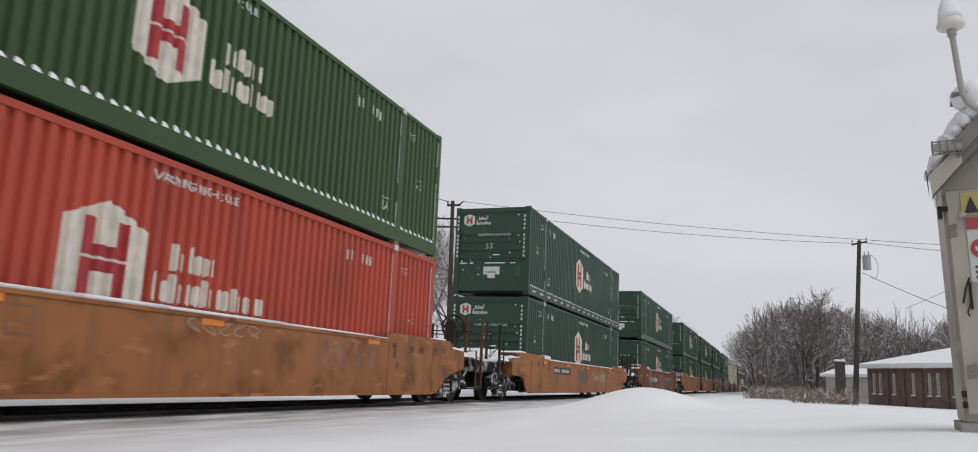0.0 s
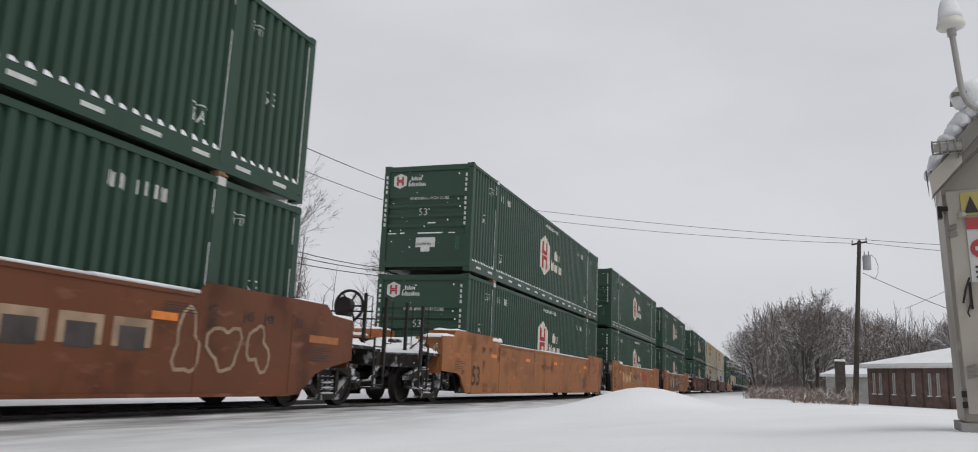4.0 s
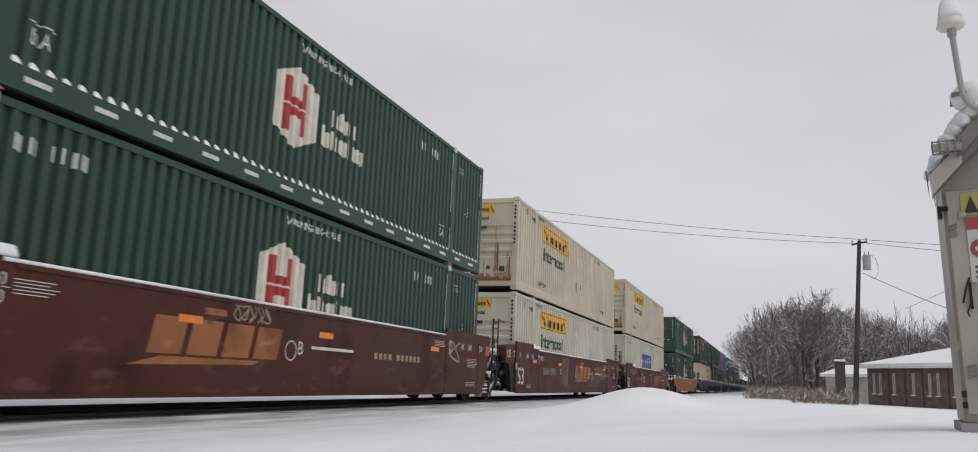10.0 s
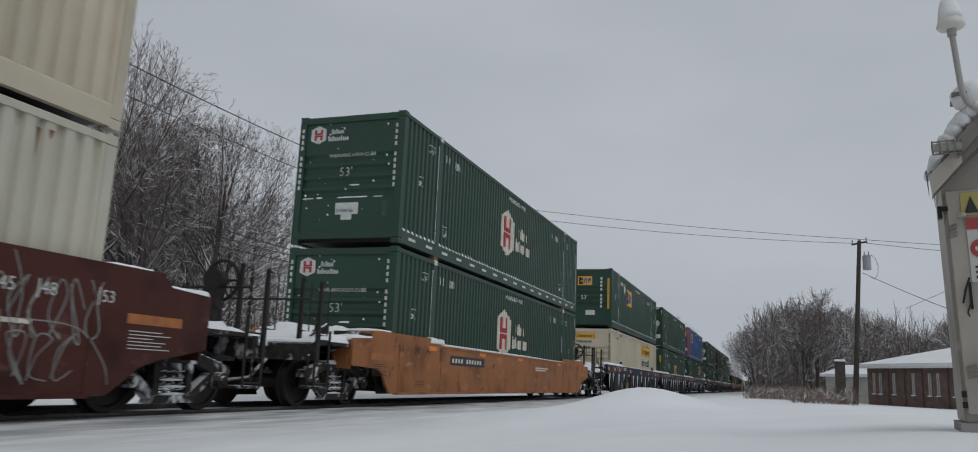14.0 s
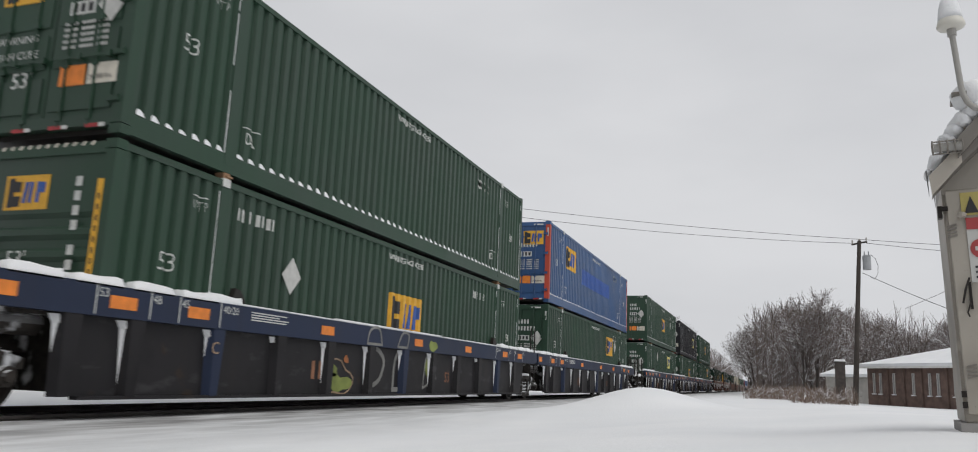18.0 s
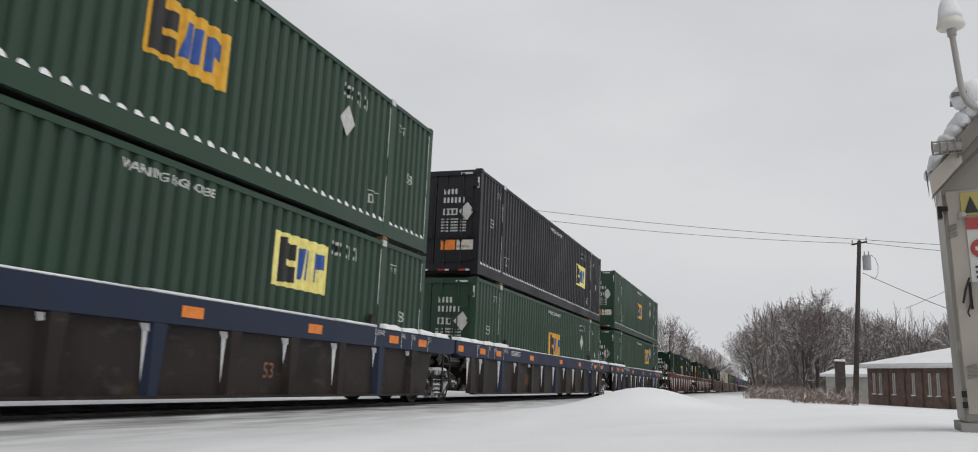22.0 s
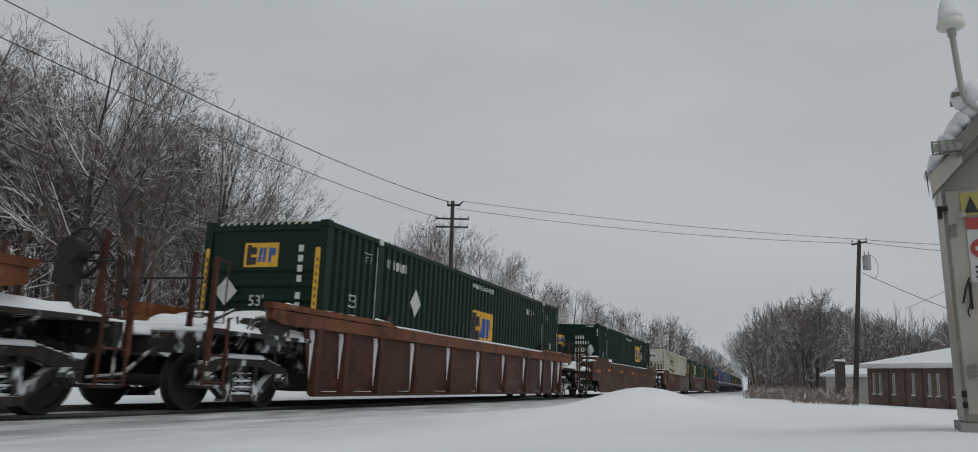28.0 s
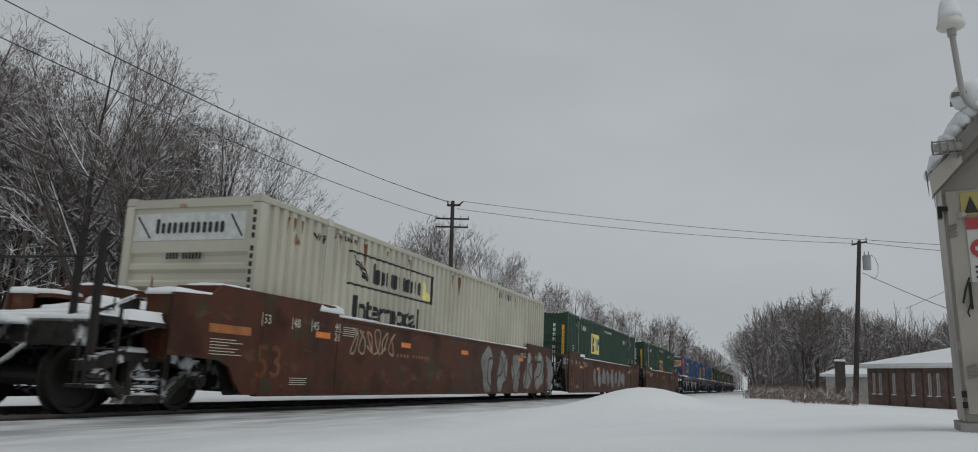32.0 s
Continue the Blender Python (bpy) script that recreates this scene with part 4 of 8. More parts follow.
@functools.lru_cache(None)
def bearing_mesh():
    bm = bmesh.new()
    tube(bm, (0, 0, 0), (0.16, 0, 0), 0.12, 0.11, 12)
    tube(bm, (0.16, 0, 0), (0.19, 0, 0), 0.07, 0.06, 10)
    return finish("bearing_cap", bm, CRUST_LIGHT)


@functools.lru_cache(None)
def springs_mesh():
    bm = bmesh.new()
    for y in (-0.17, 0.0, 0.17):
        pts = [(0.05 + 0.065 * math.cos(a * 0.7), y + 0.065 * math.sin(a * 0.7), 0.21 + 0.0088 * a) for a in range(38)]
        pipe(bm, pts, 0.016, 5)
    return finish("spring_nest", bm, CRUST_LIGHT)


@functools.lru_cache(None)
def truck_snow_mesh(seed):
    """Clods and crusts of snow thrown on a side frame."""
    bm = bmesh.new()
    rng = random.Random(seed)
    lump(bm, -0.02, 0.17, -0.44, 0.44, 0.775, 0.05, seed, 4, 8)
    for s in (-1, 1):
        for k in range(4):
            f = k / 4
            dollop(bm, (0.08, s * (0.48 + 0.55 * f), 0.768 - 0.12 * f), (0.075, 0.12, 0.018), k + seed)
    for zz in (0.235, 0.33, 0.42):
        dollop(bm, (0.11, rng.uniform(-0.03, 0.03), zz), (0.03, 0.26, 0.022), seed)
    return finish("clinging_snow", bm, CLINGING, True)


@functools.lru_cache(None)
def bolster_mesh():
    bm = bmesh.new()
    box(bm, -1.0, 1.0, -0.2, 0.2, 0.42, 0.66)
    tube(bm, (0, 0, 0.66), (0, 0, 0.80), 0.25, n=14)
    return finish("truck", bm, CRUST)


WHEELSETS = []


def truck(car, y, seed):
    t = hang("truck", bolster_mesh(), car, "black cast-steel four-wheel truck caked with snow", pose(0, y, RAIL_Z))
    for s in (1, -1):
        m = pose(s * 0.93, 0, 0) if s > 0 else pose(-0.93, 0, 0, 0, 0, 180)
        hang("side_frame", side_frame_mesh(), t, "", m)
        hang("spring_nest", springs_mesh(), t, "", m)
        hang("clinging_snow", truck_snow_mesh(seed % 4), t, "", m)["kind"] = "stuff"
        for yy in (-0.86, 0.86):
            hang("bearing_cap", bearing_mesh(), t, "", m @ pose(0.10, yy, 0.425))
    for yy in (-0.86, 0.86):
        WHEELSETS.append(hang("wheelset", wheelset_mesh(), t, "", pose(0, yy, 0.422)))


@functools.lru_cache(None)
def smooth_side_mesh(material, kind, front, rear, sign):
    """Plain plate side. kind: top height; front and rear: True where the unit ends over a coupler."""
    low, high = (1.24, 1.37) if kind == "low" else (1.50, 1.67)
    a0 = -1.8 if front else -0.12
    b0 = CL + 1.8 if rear else CL + 0.75
    pts = []
    if front:
        pts += [(-0.20, 0.17), (-0.42, 0.36), (-0.56, 0.56), (-0.80, 0.64), (a0, 0.68), (a0, high - 0.20), (a0 + 0.75, high - 0.16), (a0 + 0.95, high), (2.20, high)]
    else:
        pts += [(a0, 0.17), (a0, high), (2.20, high)]
    pts += [(2.45, low), (CL - 2.45, low), (CL - 2.20, high)]
    if rear:
        pts += [(b0 - 0.95, high), (b0 - 0.75, high - 0.16), (b0, high - 0.20), (b0, 0.76), (CL + 0.95, 0.60), (CL + 0.62, 0.50), (CL + 0.42, 0.34), (CL + 0.15, 0.17)]
    else:
        pts += [(CL + 0.48, high - 0.03), (CL + 0.20, 0.42), (CL + 0.10, 0.17)]
    bm = bmesh.new()
    slab(bm, [(y, z) for y, z in pts], sign * (SIDE_X - 0.05), sign * SIDE_X)
    return finish("side_sill", bm, material)


@functools.lru_cache(None)
def end_face_mesh(material, high):
    """Plate that closes a side box above the truck, with a framed recess."""
    bm = bmesh.new()
    x0, x1, z0, z1 = SIDE_X - 0.44, SIDE_X - 0.052, 0.62, high - 0.21
    box(bm, x0, x1, -1.78, -1.74, z0, z1)
    for a in (x0 + 0.05, x1 - 0.08):
        box(bm, a, a + 0.03, -1.81, -1.782, z0 + 0.1, z1 - 0.28)
    for z in (z0 + 0.1, z0 + 0.24, z1 - 0.31):
        box(bm, x0 + 0.08, x1 - 0.08, -1.808, -1.782, z, z + 0.025)
    box(bm, SIDE_X - 0.75, SIDE_X - 0.053, -1.70, -0.05, high - 0.27, high - 0.22)
    box(bm, SIDE_X - 0.75, SIDE_X - 0.053, -0.9, -0.05, high - 0.22, high - 0.01)
    return finish("end_face", bm, material)


@functools.lru_cache(None)
def wheel_guard_mesh():
    """Black web under the end of a side, before the first wheel."""
    bm = bmesh.new()
    slab(bm, [(0.25, 0.16), (-0.34, 0.16), (-0.42, 0.40), (-0.62, 0.66), (-1.75, 0.70), (-1.75, 0.98), (0.25, 0.98)], SIDE_X - 0.24, SIDE_X - 0.2)
    return finish("wheel_guard", bm, STEEL)


@functools.lru_cache(None)
def hood_snow_mesh(high, seed):
    """Rounded snow on the box above the truck."""
    bm = bmesh.new()
    lump(bm, SIDE_X - 0.46, SIDE_X - 0.01, -1.80, -0.92, high - 0.20, 0.09, seed, 6, 10)
    lump(bm, SIDE_X - 0.70, SIDE_X - 0.06, -0.80, -0.10, high - 0.015, 0.075, seed + 4, 6, 8)
    return finish("hood_snow", bm, CLINGING, True)


@functools.lru_cache(None)
def flange_mesh(material, sign):
    bm = bmesh.new()
    slab(bm, [(0.1, 0.148), (CL - 0.1, 0.148), (CL - 0.1, 0.195), (0.1, 0.195)], sign * (SIDE_X - 0.09), sign * (SIDE_X + 0.022))
    return finish("bottom_flange", bm, material)


@functools.lru_cache(None)
def seam_mesh(material, high):
    bm = bmesh.new()
    slab(bm, [(0, 0.2), (0.02, 0.2), (0.02, high), (0, high)], SIDE_X, SIDE_X + 0.008)
    return finish("weld_seam", bm, material)


@functools.lru_cache(None)
def end_casting_mesh(material):
    """Cast end that carries the load plate beside a shared truck."""
    bm = bmesh.new()
    slab(bm, [(-1.05, 1.04), (-1.05, 1.46), (-0.90, 1.53), (-0.125, 1.58), (-0.125, 1.02), (-0.80, 1.0)], SIDE_X - 0.30, SIDE_X - 0.035)
    return finish("end_casting", bm, material)


@functools.lru_cache(None)
def end_bracket_mesh():
    """Black tapering bracket under the load plate."""
    bm = bmesh.new()
    slab(bm, [(-0.80, 0.998), (-0.125, 1.018), (-0.125, 0.18), (-0.46, 0.20), (-0.62, 0.62)], SIDE_X - 0.16, SIDE_X - 0.05)
    slab(bm, [(-0.50, 0.22), (-0.44, 0.22), (-0.70, 0.98), (-0.78, 0.98)], SIDE_X - 0.049, SIDE_X - 0.01)
    return finish("end_bracket", bm, STEEL)


@functools.lru_cache(None)
def rear_casting_mesh(material):
    """Dark curved bracket that closes the trailing end of a unit."""
    bm = bmesh.new()
    slab(bm, [(CL + 0.11, 0.16), (CL + 0.24, 0.18), (CL + 0.42, 0.42), (CL + 0.62, 0.9), (CL + 0.78, 1.30), (CL + 0.80, 1.62), (CL + 0.495, 1.66), (CL + 0.215, 0.42)], SIDE_X - 0.10, SIDE_X - 0.008)
    return finish("end_casting", bm, material)


@functools.lru_cache(None)
def top_chord_mesh(material, kind, sign):
    low = 1.24 if kind == "low" else 1.50
    bm = bmesh.new()
    slab(bm, [(2.5, low - 0.055), (CL - 2.5, low - 0.055), (CL - 2.5, low - 0.006), (2.5, low - 0.006)], sign * (SIDE_X - 0.10), sign * (SIDE_X + 0.018))
    return finish("top_chord", bm, material)


@functools.lru_cache(None)
def ledge_mesh(kind, front, rear, seed):
    """Snow along the top of a side."""
    low, high = {"low": (1.24, 1.37), "high": (1.50, 1.67), "rib": (1.43, 1.43), "rust": (1.48, 1.52)}[kind]
    bm = bmesh.new()
    rng = random.Random(seed)
    y = 2.35
    while y < CL - 2.5:
        w = rng.uniform(1.2, 4.5)
        e = min(y + w, CL - 2.4)
        h = rng.uniform(0.018, 0.045)
        slab(bm, [(SIDE_X - 0.13, low - 0.005), (SIDE_X + 0.012, low - 0.005), (SIDE_X + 0.004, low + h), (SIDE_X - 0.11, low + h * 1.3)], y, e, "y")
        y = e + rng.choice((0.002, 0.002, 0.15))
    lump(bm, SIDE_X - 0.22, SIDE_X + 0.01, 1.7, 2.5, (low + high) / 2 - 0.01 if kind in ("low", "high") else low, 0.12, seed, 3, 6)
    if kind in ("rib", "rust"):
        for i in range(4):
            a = -1.3 + i * 0.85
            lump(bm, SIDE_X - 0.35, SIDE_X + 0.02, a, a + 0.7, low, 0.11, seed + i, 3, 5)
            a = CL + 1.2 - i * 0.85
            lump(bm, SIDE_X - 0.35, SIDE_X + 0.02, a - 0.7, a, low, 0.11, seed + i + 9, 3, 5)
    return finish("ledge_snow", bm, CLINGING, True)


@functools.lru_cache(None)
def rib_chord_mesh(material, rust, sign):
    z0, z1 = (1.24, 1.47) if rust else (1.06, 1.42)
    bm = bmesh.new()
    slab(bm, [(-1.62, z0 + 0.06), (-1.62, z1), (CL + 1.62, z1), (CL + 1.62, z0 + 0.06), (CL + 1.3, z0), (-1.3, z0)], sign * (SIDE_X - 0.12), sign * (SIDE_X + 0.02))
    if rust:
        slab(bm, [(-1.7, z1 - 0.005), (2.7, z1 - 0.005), (2.3, z1 + 0.09), (-1.7, z1 + 0.09)], sign * (SIDE_X - 0.12), sign * (SIDE_X + 0.04))
        slab(bm, [(CL - 2.7, z1 - 0.005), (CL + 1.7, z1 - 0.005), (CL + 1.7, z1 + 0.09), (CL - 2.3, z1 + 0.09)], sign * (SIDE_X - 0.12), sign * (SIDE_X + 0.04))
    return finish("top_chord", bm, material)


@functools.lru_cache(None)
def rib_web_mesh(material, rust, sign):
    z1 = 1.25 if rust else 1.07
    bm = bmesh.new()
    slab(bm, [(-0.25, 0.17), (-0.55, z1), (CL + 0.55, z1), (CL + 0.25, 0.17)], sign * (SIDE_X - 0.125), sign * (SIDE_X - 0.10))
    slab(bm, [(-0.2, 0.13), (CL + 0.2, 0.13), (CL + 0.2, 0.17), (-0.2, 0.17)], sign * (SIDE_X - 0.13), sign * (SIDE_X - 0.005))
    return finish("side_web", bm, material)


@functools.lru_cache(None)
def rib_mesh(material, rust, sign):
    z1 = 1.245 if rust else 1.065
    bm = bmesh.new()
    w = 0.10 if rust else 0.13
    lo = [bm.verts.new(p) for p in ((sign * (SIDE_X - 0.105), -w, 0.165), (sign * (SIDE_X + 0.0), -w * 0.55, 0.165), (sign * (SIDE_X + 0.0), w * 0.55, 0.165), (sign * (SIDE_X - 0.105), w, 0.165))]
    hi = [bm.verts.new(p) for p in ((sign * (SIDE_X - 0.105), -w * 1.4, z1), (sign * (SIDE_X + 0.012), -w * 0.9, z1), (sign * (SIDE_X + 0.012), w * 0.9, z1), (sign * (SIDE_X - 0.105), w * 1.4, z1))]
    for i in range(3):
        bm.faces.new((lo[i], lo[i + 1], hi[i + 1], hi[i]))
    return finish("rib", bm, material)


@functools.lru_cache(None)
def rib_snow_mesh(rust, seed):
    """Slivers of blown snow in the corner before each rib."""
    bm = bmesh.new()
    rng = random.Random(seed)
    z1 = 1.22 if rust else 1.04
    k = 0.42 if rust else 0.9
    h = rng.uniform(0.6, 0.95) * z1
    w = rng.uniform(0.03, 0.055) * k
    x = SIDE_X - 0.098
    a = [bm.verts.new(p) for p in ((x, -0.15 - w * 2.2, z1), (x + 0.06, -0.14, z1), (x, -0.14 - w, z1 - 0.1), (x + 0.07, -0.125, z1 - 0.1), (x + 0.01, -0.12, max(0.2, z1 - h)))]
    bm.faces.new((a[0], a[2], a[3], a[1]))
    bm.faces.new((a[2], a[4], a[3]))
    if rust:
        q = rng.uniform(0.3, 0.8)
        slab(bm, [(-0.15 - q, 0.212), (-0.15, 0.205), (-0.15, 0.217), (-0.15 - q, 0.218)], x, x + 0.012)
    return finish("blown_snow", bm, CLINGING)


@functools.lru_cache(None)
def deck_meshes(material, coupled):
    """End platform over the truck, built for the front end (towards -y)."""
    def made(name, *b):
        bm = bmesh.new()
        box(bm, *b)
        return finish(name, bm, material)
    if coupled:
        out = [made("draft_sill", -0.45, 0.45, -3.05, -0.17, 0.74, 0.98), made("end_beam", -1.38, 1.38, -3.02, -2.88, 0.72, 1.02), made("bulkhead", -1.33, 1.33, -0.16, 0.02, 0.2, 1.24), made("end_platform", -1.36, 1.36, -2.42, -0.17, 1.00, 1.06),
               made("side_box", 0.95, 1.36, -1.7, -1.0, 1.07, 1.30)]
        for s in (-1, 1):
            bm = bmesh.new()
            slab(bm, [(s * 0.5, 0.75), (s * 0.56, 0.75), (s * 1.3, 1.0), (s * 1.24, 1.0)], -2.0, -1.9, "y")
            out.append(finish("brace", bm, material))
        return tuple(out)
    out = [made("draft_sill", -0.55, 0.55, -1.7, -0.17, 0.62, 1.0), made("bulkhead", -1.30, 1.30, -0.16, 0.02, 0.2, 1.30)]
    bm = bmesh.new()
    box(bm, -1.28, 1.28, -1.05, -0.17, 1.02, 1.24)
    out.append(finish("end_platform", bm, material))
    return tuple(out)


@functools.lru_cache(None)
def deck_snow_meshes(coupled, seed):
    """Drifts on the platform, the ledges and the draft sill, each one mesh."""
    spots = ([(-1.34, 1.34, -2.40, -0.1, 1.05, 0.20), (-0.46, 0.46, -3.3, -2.9, 0.97, 0.10), (-1.36, 1.36, -3.02, -2.88, 1.02, 0.07), (-0.9, 0.8, -1.2, -0.18, 1.20, 0.30), (-0.6, 0.6, -2.0, -1.1, 1.16, 0.18), (-1.26, 1.26, -2.86, -2.46, 1.06, 0.08), (0.3, 1.0, -2.3, -1.75, 1.08, 0.15)] if coupled else
             [(-1.25, 1.25, -1.05, -0.17, 1.25, 0.15), (-0.55, 0.55, -1.7, -1.06, 1.0, 0.12), (0.3, 1.1, -0.9, -0.25, 1.33, 0.11)])
    out = []
    for k, (x0, x1, y0, y1, z, h) in enumerate(spots):
        bm = bmesh.new()
        lump(bm, x0, x1, y0, y1, z, h, seed + k, 9, 8)
        out.append(finish("deck_snow", bm, CLINGING, True))
    return tuple(out)


@functools.lru_cache(None)
def coupler_mesh():
    bm = bmesh.new()
    box(bm, -0.10, 0.10, -3.75, -3.0, 0.76, 0.92)
    slab(bm, [(-0.22, -3.75), (0.05, -3.98), (0.20, -3.86), (0.12, -3.72), (0.22, -3.55), (-0.2, -3.5)], 0.66, 1.0, "z")
    pipe(bm, [(0.45, -3.0, 0.72), (0.42, -3.4, 0.40), (0.2, -3.8, 0.34)], 0.03, 6)
    return finish("coupler", bm, CRUST)


@functools.lru_cache(None)
def ladder_mesh(material, rungs, h):
    bm = bmesh.new()
    for y in (0, 0.42):
        tube(bm, (0, y, 0), (0, y, h), 0.021, n=6)
    for i in range(rungs):
        z = 0.06 + i * 0.36
        tube(bm, (0, 0, z), (0, 0.42, z), 0.014, n=5)
    return finish("ladder", bm, material)


@functools.lru_cache(None)
def grab_mesh(material, h, wide):
    bm = bmesh.new()
    slab(bm, [(0, 0), (0.075, 0), (0.055, h), (0.01, h)], -0.012, 0.012)
    slab(bm, [(0, 0), (0, 0.0), (0.075, 0), (0.055, h), (0.01, h)][1:], 0.012, 0.05)
    pipe(bm, [(0.06, 0.03, h - 0.05), (0.06, 0.03 + wide, h - 0.05), (0.06, 0.03 + wide, h - 0.9), (0.06, 0.03, h - 0.9)], 0.012, 5)
    return finish("handrail", bm, material)


@functools.lru_cache(None)
def brake_wheel_mesh():
    bm = bmesh.new()
    n = 20
    ring = [(0.31 * math.cos(i * math.tau / n), 0, 0.31 * math.sin(i * math.tau / n)) for i in range(n + 1)]
    pipe(bm, ring, 0.030, 6)
    tube(bm, (0, -0.05, 0), (0, 0.12, 0), 0.06, n=10)
    return finish("brake_wheel", bm, STEEL)


@functools.lru_cache(None)
def spoke_mesh():
    bm = bmesh.new()
    tube(bm, (0.05, 0, 0), (0.305, 0, 0), 0.020, n=5)
    return finish("spoke", bm, STEEL)


@functools.lru_cache(None)
def brake_box_mesh(material):
    bm = bmesh.new()
    tube(bm, (0, 0.05, 0), (0, 0.26, 0), 0.17, 0.15, 14)
    box(bm, -0.16, 0.10, 0.06, 0.24, -0.42, -0.12)
    box(bm, -0.06, 0.06, 0.07, 0.19, -1.05, -0.40)
    return finish("brake_housing", bm, material)


@functools.lru_cache(None)
def fitting_meshes(coupled, seed):
    """Hoses, levers, brackets and cylinders at an end, each a mesh of its own."""
    out = []
    rng = random.Random(seed)
    for k in range(6):
        x, y, z = rng.uniform(-1.1, 1.2), rng.uniform(-1.9, -0.3), rng.uniform(1.0, 1.25)
        bm = bmesh.new()
        box(bm, x, x + rng.uniform(0.06, 0.3), y, y + rng.uniform(0.06, 0.35), z, z + rng.uniform(0.06, 0.28))
        out.append(finish("bracket", bm, CRUST))
    for k in range(4):
        x, y, z = rng.uniform(0.3, 1.35), rng.uniform(-1.8, -0.4), rng.uniform(0.9, 1.1)
        bm = bmesh.new()
        pipe(bm, [(x, y, z), (x + 0.05, y - 0.15, z + 0.3), (x + 0.1, y - 0.4, z + 0.25), (x, y - 0.6, z - 0.15)], 0.018, 5)
        out.append(finish("air_hose", bm, CRUST))
    bm = bmesh.new()
    tube(bm, (1.0, -0.5, 0.92), (1.0, -1.3, 0.92), 0.13, n=10)
    out.append(finish("brake_cylinder", bm, CRUST))
    bm = bmesh.new()
    tube(bm, (0.2, -0.35, 1.15), (1.25, -0.35, 1.15), 0.03, n=6)
    out.append(finish("brake_rod", bm, CRUST))
    if coupled:
        bm = bmesh.new()
        tube(bm, (-1.2, -2.95, 1.75), (1.2, -2.95, 1.75), 0.018, n=6)
        out.append(finish("cross_rail", bm, STEEL))
        bm = bmesh.new()
        slab(bm, [(-2.9, 1.0), (-2.8, 1.0), (-1.8, 1.42), (-1.9, 1.42)], 0.9, 0.95)
        out.append(finish("brace", bm, CRUST))
    return tuple(out)


@functools.lru_cache(None)
def step_mesh(x):
    bm = bmesh.new()
    box(bm, x, x + 0.26, -3.05, -2.60, 0.26, 0.30)
    pipe(bm, [(x + 0.13, -3.03, 0.28), (x + 0.13, -3.03, 0.80), (x + 0.13, -2.95, 0.86)], 0.018, 5)
    return finish("side_step", bm, CRUST)


@functools.lru_cache(None)
def guard_mesh():
    """Walkway across the end."""
    bm = bmesh.new()
    slab(bm, [(-2.87, 1.0), (-2.45, 1.0), (-2.45, 1.06), (-2.87, 1.06)], -1.30, 1.30)
    return finish("walkway", bm, STEEL)


def end_kit(car, y, rear, coupled, material, rail, seed):
    """Platform, snow, fittings and rails of one end; y is where the load ends."""
    m = pose(0, y, 0) if not rear else pose(0, y, 0, 0, 0, 180)
    for me in deck_meshes(material, coupled):
        hang(me.name.split(".")[0], me, car, "", m)
    for me in deck_snow_meshes(coupled, seed % 3):
        hang("deck_snow", me, car, "drifted snow", m)
    for me in fitting_meshes(coupled, seed % 3):
        hang(me.name.split(".")[0], me, car, "", m)
    near = 1.40
    if coupled:
        hang("coupler", coupler_mesh(), car, "", m)
        for x in (-1.42, 1.16):
            hang("side_step", step_mesh(x), car, "", m)
        hang("walkway", guard_mesh(), car, "", m)
        d = -1 if not rear else 1
        hang("handrail", grab_mesh(rail, 1.42, 0.22), car, "", pose(near, y + d * 3.03, 0.62))
        hang("handrail", grab_mesh(rail, 1.42, 0.22), car, "", pose(near - 0.42, y + d * 2.95, 0.70))
        hang("handrail", grab_mesh(rail, 1.42, 0.22), car, "", pose(-near, y + d * 3.03, 0.62))
        hang("handrail", grab_mesh(rail, 1.42, 0.22), car, "", pose(-near + 0.7, y + d * 2.95, 0.62))
        hang("ladder", ladder_mesh(rail, 3, 0.95), car, "", pose(near + 0.03, y + d * 2.85 - 0.2, 0.28))
        if rear:
            wheel = hang("brake_wheel", brake_wheel_mesh(), car, "black spoked hand-brake wheel", pose(0.62, y + 3.0, 1.86))
            for k in range(6):
                hang("spoke", spoke_mesh(), wheel, "", pose(0, 0, 0, 0, k * 60, 0))
            hang("brake_housing", brake_box_mesh(STEEL), car, "", pose(0.62, y + 2.72, 1.86))
    elif rear:
        hang("ladder", ladder_mesh(rail, 5, 1.75), car, "", pose(near, y + 1.05, 0.42))


def blob(u, v, w, h, seed, n=18, rough=0.22):
    """A soft closed outline."""
    r = random.Random(seed)
    ph = [r.uniform(0, 6.28) for k in range(3)]
    pts = []
    for i in range(n):
        a = i * math.tau / n
        k = 1 + rough * (math.sin(2 * a + ph[0]) * 0.6 + math.sin(3 * a + ph[1]) * 0.5 + math.sin(5 * a + ph[2]) * 0.25)
        pts.append((u + math.cos(a) * w / 2 * k, v + math.sin(a) * h / 2 * k))
    return pts


def blobs(y0, y1, z0, z1, n, seed, rough=0.3):
    r = random.Random(seed)
    out = []
    step = (y1 - y0) / n
    for i in range(n):
        w = step * r.uniform(0.55, 0.95)
        out.append(blob(y0 + step * (i + 0.5), (z0 + z1) / 2 + r.uniform(-0.05, 0.05), w, (z1 - z0) * r.uniform(0.62, 0.8), seed * 31 + i, 20, rough))
    return out


def filled(outlines):
    return [s for o in outlines for s in shape_poly(o)]


